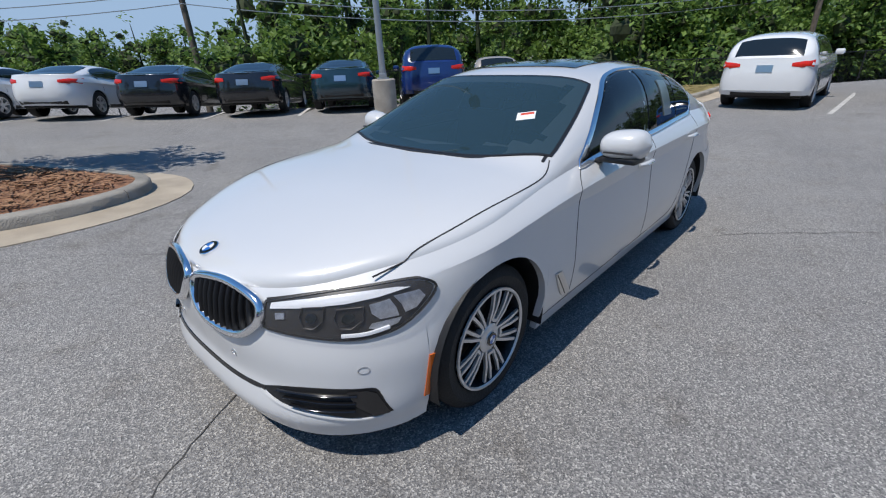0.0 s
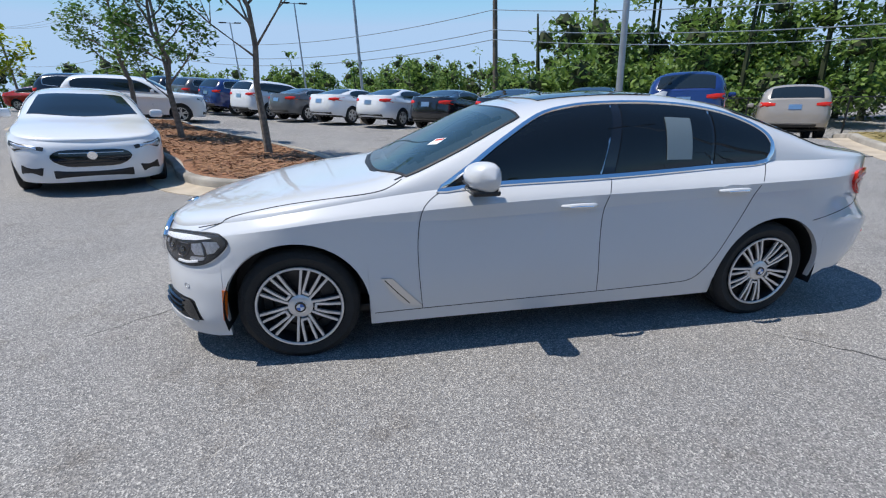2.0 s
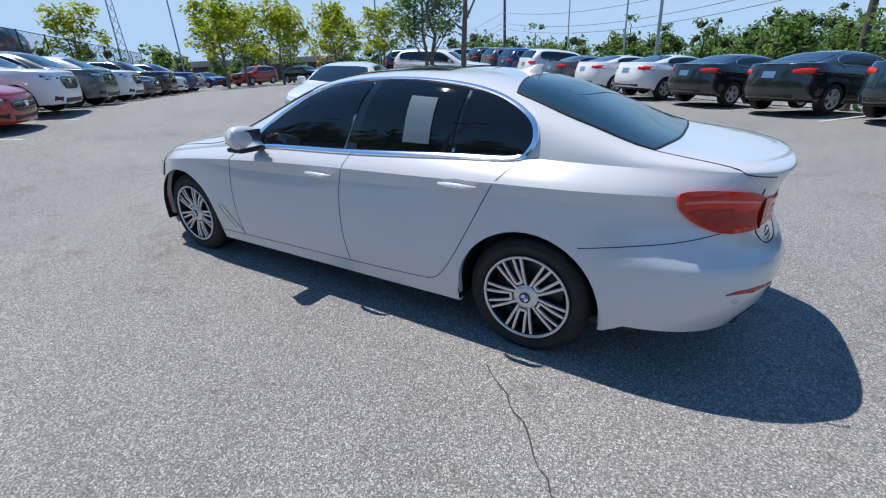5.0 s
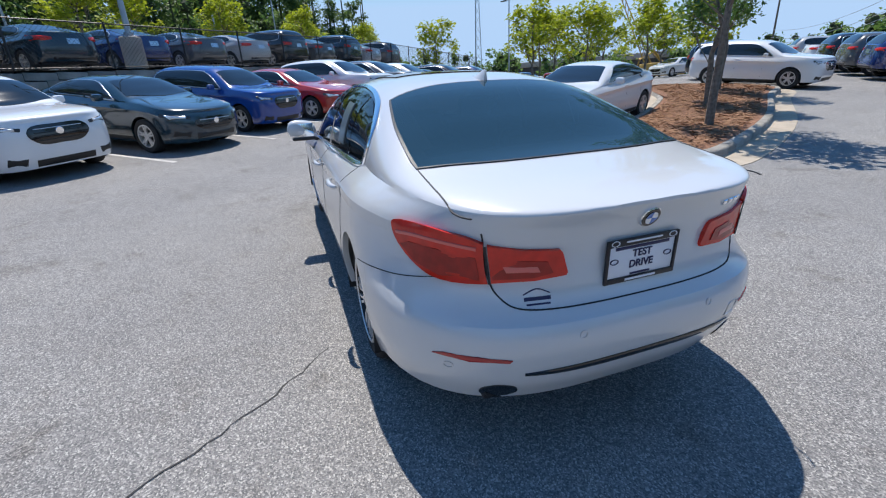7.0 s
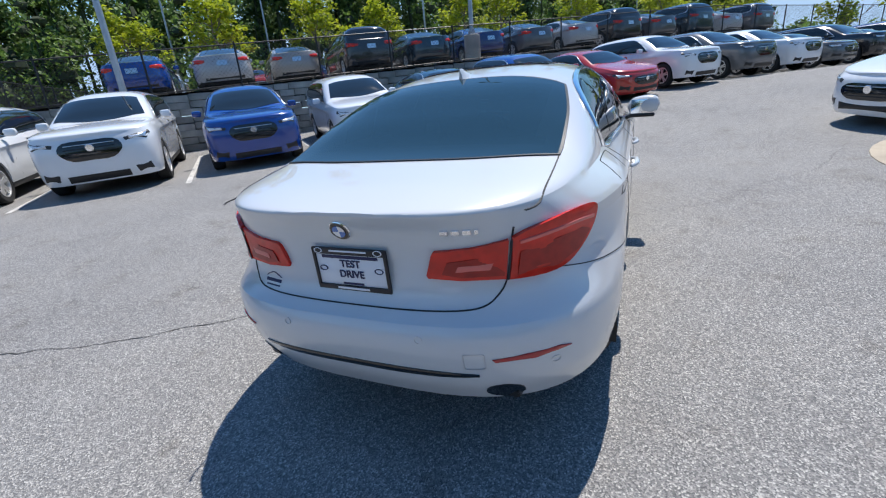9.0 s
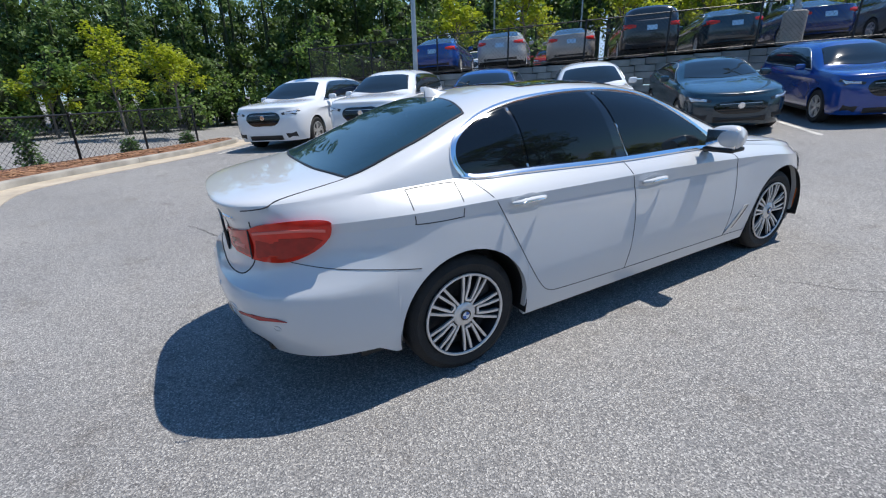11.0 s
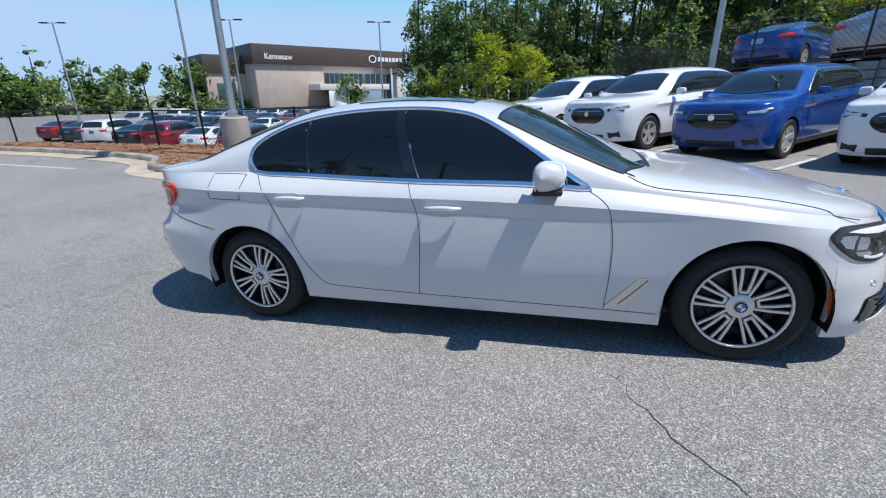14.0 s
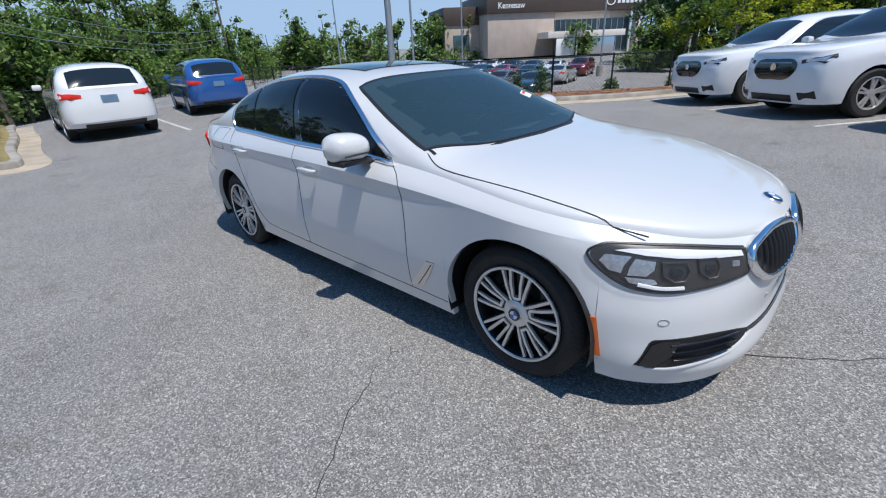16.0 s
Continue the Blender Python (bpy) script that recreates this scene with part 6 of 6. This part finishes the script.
# cars of the lower lot
rnd = random.Random(9)
for row in range(4):
    for k in range(8):
        x, y = -13.0 - 3.4 * k - 2.5 * row, 17.0 + 8.0 * row + 0.8 * k
        park(rnd.choice(("sedan", "suv", "sedan")), rnd.choice(("white", "black", "grey", "silver", "red", "navy", "teal", "darkred")), x, y, 105 + 180 * (row % 2), where="parked on the lower lot")

# ---- lamps and poles ----


def light_pole(x, y, z, height=9.0, base=0.95, heads=2, turn=0.0, square=True):
    root = tagged(new("light_pole"), "grey parking-lot light pole on a concrete base", "light pole", group="light poles")
    v, f = lathe([(0.31, -0.3), (0.31, base - 0.03), (0.28, base), (0.001, base)], 28, "z")
    mesh_part("concrete_base", v, f, CONCRETE, root)
    box_part("base_plate", (0.3, 0.3, 0.03), (0, 0, base + 0.015), POLE_METAL, root, 0.005)
    box_part("base_cover", (0.2, 0.2, 0.12), (0, 0, base + 0.09), POLE_METAL, root, 0.01)
    v, f = tube([(0, 0, base), (0, 0, height)], [0.085, 0.06], 12)
    mesh_part("pole", v, f, POLE_METAL, root)
    for k in range(heads):
        sg = 1 if k == 0 else -1
        arm = box_part("arm", (0.5, 0.05, 0.05), (0.25 * sg, 0, height - 0.05), POLE_METAL, root, 0.01)
        box_part("lamp_head", (0.7, 0.34, 0.09), (0.75 * sg, 0, height - 0.03), DARK_ALLOY, arm, 0.02)
    root.matrix_basis = Matrix.Translation((x, y, z)) @ pose(0, 0, 0, 0, 0, turn)
    return root


light_pole(-5.5, -7.75, lot(-5.5, -7.75), turn=FACE)
light_pole(0.9, -22.5, lot(0.9, -22.5), turn=FACE)
light_pole(-7.08, 5.67, lot(-7.08, 5.67) + 0.1, turn=30)
x, y = sn(-4.6, 11.4)
light_pole(x, y, lot(x, y), turn=FACE)
x, y = sn(6.9, 13.2)
light_pole(x, y, upper_z(x, y), turn=FACE)
for s, n, h in ((2, 40, 9), (14, 34, 9), (26, 30, 9), (30, 42, 9), (40, 36, 9), (-5, 36, 8)):
    x, y = sn(s, n)
    light_pole(x, y, upper_z(x, y), h, turn=FACE)
for x, y, z in ((24, -30, 0.8), (34, -34, 0.8), (44, -24, 0.8), (6, -42, 0), (14, -52, 0), (-18, 40, -1.7), (-30, 34, -1.7), (-46, 30, -1.7), (-22, 20, -1.7), (-60, 22, -1.7)):
    light_pole(x, y, z, 9.5, turn=20)


def utility_pole(x, y, z, h):
    root = tagged(new("utility_pole"), "weathered wooden utility pole with a crossarm", "utility pole", group="utility poles")
    v, f = tube([(0, 0, -0.5), (0, 0, h)], [0.17, 0.11], 12)
    mesh_part("pole", v, f, WOOD_POLE, root)
    box_part("crossarm", (0.12, 2.2, 0.12), (0, 0, h - 0.7), WOOD_POLE, root, 0.01)
    for k in (-0.95, 0, 0.95):
        v, f = lathe([(0.02, 0), (0.06, 0.03), (0.04, 0.08), (0.06, 0.11), (0.001, 0.16)], 10, "z")
        mesh_part("insulator", [Vector(p) + Vector((0, k, h - 0.64)) for p in v], f, POLE_METAL, root)
    root.matrix_basis = Matrix.Translation((x, y, z)) @ pose(0, 0, 0, 0, 0, FACE)
    return root


UTIL = [sn(-62, -24), sn(-24, -23), sn(10.5, -22), sn(44, -21), sn(80, -20)]
for x, y in UTIL:
    utility_pole(x, y, lot(x, y), 11.5)
for a, b in zip(UTIL[:-1], UTIL[1:]):
    for off, h in ((-0.95, 11.0), (0, 11.0), (0.95, 11.0), (0.2, 6.6), (0.2, 5.6), (0.2, 5.1)):
        pts = []
        for k in range(17):
            t = k / 16
            x, y = a[0] + (b[0] - a[0]) * t + ROW_N.x * off, a[1] + (b[1] - a[1]) * t + ROW_N.y * off
            pts.append((x, y, lot(*a) * (1 - t) + lot(*b) * t + h - 1.1 * 4 * t * (1 - t)))
        v, f = tube(pts, [0.014 if h > 7 else 0.022] * 17, 5)
        tagged(mesh_part("overhead_cable", v, f, POLE_METAL), "thin overhead cable strung between wooden poles", "cable", group="overhead cables")

# ---- trees ----


def leaf_cloud(blobs, count, size, rnd, flat=0.6):
    """Small bent leaves scattered through ellipsoids (centre, radius)."""
    v, f = [], []
    weights = [r[0] * r[1] * r[2] for _, r in blobs]
    for _ in range(count):
        c, r = rnd.choices(blobs, weights)[0]
        d = Vector((rnd.gauss(0, 1), rnd.gauss(0, 1), rnd.gauss(0, 1))).normalized()
        k = rnd.random() ** 0.4
        p = Vector((c[0] + d.x * r[0] * k, c[1] + d.y * r[1] * k, c[2] + d.z * r[2] * k))
        a = Vector((rnd.uniform(-1, 1), rnd.uniform(-1, 1), rnd.uniform(-flat, flat))).normalized()
        b = a.cross(Vector((rnd.uniform(-0.6, 0.6), rnd.uniform(-0.6, 0.6), 1))).normalized()
        s = size * rnd.uniform(0.6, 1.4)
        n = len(v)
        v += [p - a * s * 0.5, p + b * s * 0.32 + Vector((0, 0, 0.1 * s)), p + a * s * 0.5, p - b * s * 0.32 + Vector((0, 0, 0.1 * s))]
        f.append((n, n + 1, n + 2, n + 3))
    return v, f


def young_tree(x, y, z, height, seed, leaf, label, spread=1.1, count=2600, clear=0.42, size=0.1, stems=1, girth=0.07):
    rnd = random.Random(seed)
    root = tagged(new("young_tree"), label, "tree", group="young trees")
    va, fa, blobs = [], [], []

    def add(points, radii, sides=8):
        v, f = tube(points, radii, sides, False)
        n = len(va)
        va.extend(v)
        fa.extend(tuple(n + q for q in ff) for ff in f)

    line = [Vector((rnd.uniform(-0.05, 0.05) * height * t, rnd.uniform(-0.05, 0.05) * height * t, height * 0.92 * t)) for t in [k / 7 for k in range(8)]]
    line[0] = Vector((0, 0, -0.2))
    add(line, [girth * (1.25 - 1.1 * k / 7) for k in range(8)], 10)
    for k in range(13):
        t = clear + (0.95 - clear) * (k + rnd.random()) / 13
        i = min(6, int(t * 7))
        p = line[i].lerp(line[i + 1], t * 7 - i)
        a = k * 2.4 + rnd.uniform(-0.4, 0.4)
        reach = spread * (1.15 - 0.75 * (t - clear) / (1 - clear)) * rnd.uniform(0.7, 1.15)
        q = p + Vector((math.cos(a) * reach, math.sin(a) * reach, reach * rnd.uniform(0.55, 1.1)))
        mid = p.lerp(q, 0.5) + Vector((0, 0, -0.06 * reach))
        add([p, mid, q], [girth * 0.38, girth * 0.25, girth * 0.08], 6)
        for j in range(3):
            o = mid.lerp(q, rnd.random()) + Vector((rnd.uniform(-0.3, 0.3), rnd.uniform(-0.3, 0.3), rnd.uniform(0, 0.3))) * spread
            add([mid, o], [girth * 0.16, girth * 0.05], 5)
            blobs.append((o, (0.28 * spread, 0.28 * spread, 0.24 * spread)))
        blobs.append((q, (0.36 * spread, 0.36 * spread, 0.3 * spread)))
    blobs.append((line[-1], (0.4 * spread, 0.4 * spread, 0.5 * spread)))
    mesh_part("trunk", va, fa, BARK, root)
    v, f = leaf_cloud(blobs, count, size, rnd)
    mesh_part("crown", v, f, leaf, root, smooth=False)
    root.matrix_basis = Matrix.Translation((x, y, z))
    return root


ISLAND_TREE = "young oak with a slim grey trunk and open crown in mulch"
young_tree(3.1, -6.95, lot(3.1, -6.95) + 0.12, 5.4, 3, LEAF_OAK, ISLAND_TREE, 1.35, 3200, 0.36, 0.12)
young_tree(5.9, -10.1, lot(5.9, -10.1) + 0.12, 5.0, 5, LEAF_OAK, ISLAND_TREE, 1.2, 4000, 0.22, 0.12)
young_tree(8.3, -13.3, lot(8.3, -13.3) + 0.12, 5.2, 8, LEAF_OAK, ISLAND_TREE, 1.3, 3600, 0.3, 0.12)
YELLOW = "small yellow-green tree with a rounded bushy crown"
for k, (s, n, h) in enumerate(((-2, 26, 5), (4, 29, 5.4), (9, 31, 5), (14, 27, 5), (19, 30, 5.5), (24, 27, 5.2), (28, 31, 5.6), (32, 26, 5.4), (37, 30, 5.6), (42, 26, 5.2), (48, 29, 5.8), (-7, 30, 5))):
    x, y = sn(s, n)
    young_tree(x, y, upper_z(x, y), h, 20 + k, LEAF_YELLOW, YELLOW, 1.6, 1500, 0.3, 0.26, girth=0.09)
for k, (x, y, z, h) in enumerate(((27, -17, 1.3, 5.4), (31, -21.5, 1.3, 5.6), (25.5, -20.5, 1.3, 5), (33, -28, 1.3, 6), (25, -25.5, 1.3, 5.4), (36, -23, 1.3, 6), (30, -32, 1.2, 5.6), (22, -28, 1.2, 5), (40, -14, 1.4, 6), (-7.5, 41, -1.2, 7.5), (-20, 62, -1.7, 5), (-13, 47, -1.5, 5.0), (-3.5, 38, 0, 4.5))):
    young_tree(x, y, z, h, 40 + k, LEAF_YELLOW, YELLOW, 1.9, 1600, 0.25, 0.3, girth=0.09)


def wood(name, spots, leaf, label, per, leaf_size, core, seed):
    """A far wood: stems and ragged crowns in one object; core adds dark lumps as painted shade."""
    rnd = random.Random(seed)
    va, fa, vl, fl = [], [], [], []
    for x, y, z, h, w, low in spots:
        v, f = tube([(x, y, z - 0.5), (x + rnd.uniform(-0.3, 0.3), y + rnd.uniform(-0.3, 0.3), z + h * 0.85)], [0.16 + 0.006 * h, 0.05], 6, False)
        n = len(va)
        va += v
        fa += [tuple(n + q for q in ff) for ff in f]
        blobs = []
        for _ in range(9):
            t = rnd.uniform(low, 0.95)
            r = w * (1.05 - 0.65 * t) * rnd.uniform(0.35, 0.6)
            a, d = rnd.uniform(0, 6.28), w * (1 - 0.75 * t) * rnd.uniform(0.2, 0.7)
            blobs.append(((x + math.cos(a) * d, y + math.sin(a) * d, z + h * t), (r, r, r * rnd.uniform(0.6, 1.0))))
        v, f = leaf_cloud(blobs, per, leaf_size, rnd, 0.9)
        n = len(vl)
        vl += v
        fl += [tuple(n + q for q in ff) for ff in f]
        # dark lumps stand in for the shade deep inside each crown
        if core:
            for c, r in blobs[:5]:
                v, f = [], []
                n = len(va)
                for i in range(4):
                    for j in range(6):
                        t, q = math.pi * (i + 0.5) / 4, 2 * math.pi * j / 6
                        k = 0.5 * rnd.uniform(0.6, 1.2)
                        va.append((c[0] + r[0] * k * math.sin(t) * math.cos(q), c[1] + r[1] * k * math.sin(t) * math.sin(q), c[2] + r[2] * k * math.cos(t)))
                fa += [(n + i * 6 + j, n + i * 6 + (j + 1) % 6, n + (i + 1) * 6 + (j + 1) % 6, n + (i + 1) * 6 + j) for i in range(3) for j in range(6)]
    root = tagged(new(name), label, "woods", kind="stuff")
    mesh_part("trunks_and_shade_cores", va, fa, WOOD_SHADE, root)
    mesh_part("foliage", vl, fl, leaf, root, smooth=False)
    return root


# dark green that paints the woods' inner shade on stems and crown cores
WOOD_SHADE = mat("bark_core_painted_shade", (0.045, 0.06, 0.025), 0.95, vary=0.4, scale=3)
rnd = random.Random(11)
spots = []
for k in range(120):
    s, n = rnd.uniform(-75, 8), rnd.uniform(-40, -22)
    x, y = sn(s, n)
    spots.append((x, y, lot(x, y), rnd.uniform(7.5, 12.5) * (1.0 if n < -27 else 0.62), rnd.uniform(3.2, 5), 0.08))
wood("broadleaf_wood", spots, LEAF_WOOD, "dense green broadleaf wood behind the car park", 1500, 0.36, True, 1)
spots = []
for k in range(230):
    a = radians(rnd.uniform(-190, -12))
    d = rnd.uniform(75, 130)
    x, y = d * math.cos(a), d * math.sin(a)
    if ROW_N.x * x + ROW_N.y * y < -28 or x > 60:
        spots.append((x, y, -1 + (d - 75) * 0.05, rnd.uniform(6, 10), rnd.uniform(4.5, 7), 0.05))
wood("distant_hill_wood", spots, LEAF_WOOD, "low line of distant green woods", 700, 0.72, True, 2)
spots = []
for k in range(170):
    s, n = rnd.uniform(-28, 70), rnd.uniform(40, 62)
    x, y = sn(s, n)
    spots.append((x, y, upper_z(x, y), rnd.uniform(13, 20), rnd.uniform(3.0, 4.6), 0.3))
for k in range(140):
    x, y = rnd.uniform(-24, 22), rnd.uniform(52, 80)
    if x > -0.36 * y:
        spots.append((x, y, -1.0, rnd.uniform(13, 19), rnd.uniform(3.0, 4.6), 0.25))
wood("pine_wood", spots, LEAF_PINE, "tall dark pine wood behind the upper lot", 900, 0.45, False, 3)
spots = []
for k in range(60):
    s, n = rnd.uniform(-28, 60), rnd.uniform(34, 44)
    x, y = sn(s, n)
    spots.append((x, y, upper_z(x, y), rnd.uniform(5, 9), rnd.uniform(3.0, 4.2), 0.08))
for k in range(30):
    x, y = rnd.uniform(-22, 8), rnd.uniform(46, 56)
    if x > -0.38 * y:
        spots.append((x, y, -1.2, rnd.uniform(4, 7), rnd.uniform(3.0, 4.2), 0.08))
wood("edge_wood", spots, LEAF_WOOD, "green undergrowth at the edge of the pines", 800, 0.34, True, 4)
spots = []
for k in range(90):
    a = radians(rnd.uniform(118, 200))
    d = rnd.uniform(95, 140)
    spots.append((d * math.cos(a), d * math.sin(a), -2, rnd.uniform(7, 11.5), rnd.uniform(5, 7), 0.05))
wood("far_wood", spots, LEAF_WOOD, "far green tree line beyond the lower lot", 480, 0.8, True, 5)
for x, y, w, h in ((-6.2, 11.4, 0.45, 1.5), (-6.9, 11.0, 0.4, 1.35), (-4.3, 12.6, 0.5, 0.8), (-2.9, 14.2, 0.5, 0.8), (-9.6, 9.6, 0.45, 0.8), (-5.2, 13.6, 0.5, 0.7)):
    rnd2 = random.Random(int(h * 100))
    root = tagged(new("shrub"), "clipped green conifer shrub beside the fence", "shrub", group="shrubs")
    z = lot(x, y) - 0.1
    v, f = leaf_cloud([((0, 0, h * t), (w * (1 - 0.7 * t), w * (1 - 0.7 * t), h * 0.2)) for t in (0.2, 0.4, 0.6, 0.8)], 1500, 0.09, rnd2)
    mesh_part("foliage", v, f, LEAF_HEDGE, root, smooth=False)
    v, f = tube([(0, 0, -0.3), (0, 0, h * 0.8)], [0.05, 0.02], 6)
    mesh_part("stem", v, f, BARK, root)
    root.matrix_basis = Matrix.Translation((x, y, z))

# ---- showroom building beyond the lower lot ----
BROWN = mat("bronze_cladding", (0.085, 0.06, 0.05), 0.5, vary=0.15, scale=0.6)
TAN = mat("tan_stucco", (0.5, 0.41, 0.35), 0.9, vary=0.12, scale=0.8, bump=0.2, bump_scale=20)
CREAM = mat("cream_stucco", (0.72, 0.66, 0.6), 0.9, vary=0.08, scale=0.8)
SHOW_GLASS = mat("showroom_glass", (0.05, 0.09, 0.1), 0.06, coat=0.6)
SIGN_WHITE = mat("sign_white", (0.8, 0.8, 0.8), 0.5)
hall = tagged(new("showroom"), "brown and tan car showroom with a flat roof", "building")
HALL_W = 31.0


def hall_box(name, x0, x1, y0, y1, z0, z1, m, parent=None, bevel=0.03):
    return box_part(name, (x1 - x0, y1 - y0, z1 - z0), ((x0 + x1) / 2, (y0 + y1) / 2, (z0 + z1) / 2), m, parent or hall, bevel)


hall_box("fascia", 0, HALL_W, 0, 14, 6.3, 9.0, BROWN)
hall_box("wall", 0.3, 12.5, 0.4, 14, 0, 6.3, TAN)
hall_box("wall", 12.5, 29.0, 2.5, 14, 0, 6.3, CREAM)
hall_box("wall", -6, 0.3, 5, 16, 0, 5.0, TAN)
hall_box("fascia", -6.2, 0.3, 4.8, 16, 5.0, 7.6, BROWN)
hall_box("canopy", 9.5, 24.0, -3.5, 2.4, 2.5, 3.4, CREAM)
hall_box("column", 28.9, 30.2, 0.5, 1.8, 0, 6.3, CREAM)
hall_box("sign_wall", 12.5, 24.0, 1.6, 2.5, 5.2, 6.3, CREAM)
win = hall_box("window_band", 12.6, 22.0, 2.38, 2.5, 3.5, 5.2, SHOW_GLASS, None, 0.0)
for k in range(10):
    hall_box("mullion", 12.55 + 1.04 * k, 12.65 + 1.04 * k, 2.26, 2.38, 3.5, 5.2, SATIN, win, 0.0)
win = hall_box("entrance_glass", 22.4, 28.8, 2.38, 2.5, 0.2, 5.2, SHOW_GLASS, None, 0.0)
for k in range(6):
    hall_box("mullion", 22.4 + 1.25 * k, 22.5 + 1.25 * k, 2.26, 2.38, 0.2, 5.2, SATIN, win, 0.0)
hall_box("roller_door", 11.0, 15.0, -3.6, -3.5, 0, 2.4, SIGN_WHITE)
hall_box("garage_door", 17.0, 22.0, -3.6, -3.5, 0, 2.4, SATIN)
hall_box("side_window", -4.5, -1.5, 4.9, 5.0, 1.2, 3.6, SHOW_GLASS)
for k in range(7):
    hall_box("sign_bar", 24.2 + 0.85 * k, 24.8 + 0.85 * k, -0.08, 0, 7.2, 7.9, SIGN_WHITE, None, 0.0)
v, f = lathe([(0.62, 0.0), (0.62, -0.1), (0.48, -0.1), (0.48, 0.0)], 24)
mesh_part("sign_oval", [(22.9 + p[0] * 1.4, p[1] - 0.02, 7.55 + p[2]) for p in v], f, SIGN_WHITE, hall)
words("sign_lettering", "Kennesaw", 1.15, Matrix.Translation((4.3, -0.05, 7.3)) @ pose(0, 0, 0, 90, 0, 0), SIGN_WHITE, hall)
hx0, hy0, hx1, hy1 = -57.6, 72.2, -37.2, 105.0
hall.matrix_basis = Matrix.Translation((hx0, hy0, -1.2)) @ pose(0, 0, 0, 0, 0, math.degrees(math.atan2(hy1 - hy0, hx1 - hx0))) @ Matrix.Diagonal((1.16, 1.2, 1.27, 1))

crack([(0.89, -1.14), (1.05, -1.0), (1.6, -0.55), (2.23, -0.06), (2.47, 0.06), (2.87, 0.37), (3.1, 0.57), (4.4, 1.7)], 0.007, 1)
crack([(0.1, -0.8), (0.49, -0.85), (0.89, -1.14), (1.13, -1.57), (1.31, -1.76), (1.8, -2.6)], 0.005, 2)
crack([(1.4, -1.9), (1.85, -2.12), (2.45, -2.77), (4.0, -3.6)], 0.004, 3)
crack([(-1.2, 0.95), (-1.7, 1.39), (-2.4, 2.3), (-2.9, 3.4)], 0.008, 4)


# crane and digger on the building site beyond the lot
SITE_YELLOW = mat("site_yellow", (0.5, 0.3, 0.05), 0.5, vary=0.2, scale=2)
crane = tagged(new("crane"), "tan lattice-boom crane raised over a building site", "crane")
base, tip = Vector((0, 0, 1.5)), Vector((-4.2, -4.6, 15.0))
side = (tip - base).cross(Vector((0, 0, 1))).normalized() * 0.45
rise = (tip - base).cross(side).normalized() * 0.45
for a, b in ((1, 1), (1, -1), (-1, 1), (-1, -1)):
    v, f = tube([base + side * a + rise * b, tip + (side * a + rise * b) * 0.4], [0.09, 0.07], 6)
    mesh_part("boom_chord", v, f, SITE_YELLOW, crane)
for k in range(14):
    p, q = base.lerp(tip, k / 14), base.lerp(tip, (k + 1) / 14)
    g, h = 1 - 0.6 * k / 14, 1 - 0.6 * (k + 1) / 14
    for a in (1, -1):
        v, f = tube([p + (side * a + rise) * g, q + (side * a - rise) * h], [0.05, 0.05], 5)
        mesh_part("boom_brace", v, f, SITE_YELLOW, crane)
box_part("cab", (3.2, 2.6, 2.2), (0, 0, 2.0), SITE_YELLOW, crane, 0.2)
box_part("track", (4.2, 0.8, 0.9), (0, 1.3, 0.45), BLACK_PLASTIC, crane, 0.3)
box_part("track", (4.2, 0.8, 0.9), (0, -1.3, 0.45), BLACK_PLASTIC, crane, 0.3)
crane.matrix_basis = Matrix.Translation((55, -55, 0.8)) @ pose(0, 0, 0, 0, 0, 180)
digger = tagged(new("excavator"), "yellow excavator working on bare ground", "excavator")
box_part("cab", (2.6, 2.2, 1.7), (0, 0, 1.9), SITE_YELLOW, digger, 0.2)
box_part("track", (3.6, 0.6, 0.8), (0, 0.9, 0.4), BLACK_PLASTIC, digger, 0.25)
box_part("track", (3.6, 0.6, 0.8), (0, -0.9, 0.4), BLACK_PLASTIC, digger, 0.25)
v, f = tube([(1.0, 0, 2.2), (2.8, 0, 4.3), (4.6, 0, 3.4), (5.0, 0, 1.2)], [0.25, 0.25, 0.2, 0.15], 8)
mesh_part("arm", v, f, SITE_YELLOW, digger)
box_part("bucket", (0.8, 0.9, 0.7), (4.8, 0, 0.9), DARK_ALLOY, digger, 0.12)
digger.matrix_basis = Matrix.Translation((48, -52, 0.9)) @ pose(0, 0, 0, 0, 0, 60)
store = tagged(new("store_building"), "low grey flat-roofed building far off", "building")
box_part("wall", (40, 16, 6), (0, 0, 3), BROWN, store, 0.1)
box_part("roof_band", (41, 17, 1.2), (0, 0, 6.4), TAN, store, 0.1)
store.matrix_basis = Matrix.Translation((92, -72, 0)) @ pose(0, 0, 0, 0, 0, 40)
mast = tagged(new("cell_tower"), "tall grey lattice cell tower", "tower")
for a in range(3):
    q = Vector((math.cos(a * 2.094), math.sin(a * 2.094), 0))
    v, f = tube([q * 1.2, q * 0.4 + Vector((0, 0, 26))], [0.1, 0.07], 6)
    mesh_part("leg", v, f, POLE_METAL, mast)
    for k in range(13):
        r = Vector((math.cos((a + 1) * 2.094), math.sin((a + 1) * 2.094), 0))
        g, h = 1.2 - 0.8 * k / 13, 1.2 - 0.8 * (k + 1) / 13
        v, f = tube([q * g + Vector((0, 0, 2 * k)), r * h + Vector((0, 0, 2 * k + 2))], [0.05, 0.05], 5)
        mesh_part("brace", v, f, POLE_METAL, mast)
for k in range(6):
    a = k * 1.047
    box_part("antenna_panel", (0.25, 0.4, 1.9), (1.4 * math.cos(a), 1.4 * math.sin(a), 25), POLE_METAL, mast, 0.03)
mast.matrix_basis = Matrix.Translation((104, -47, 0))
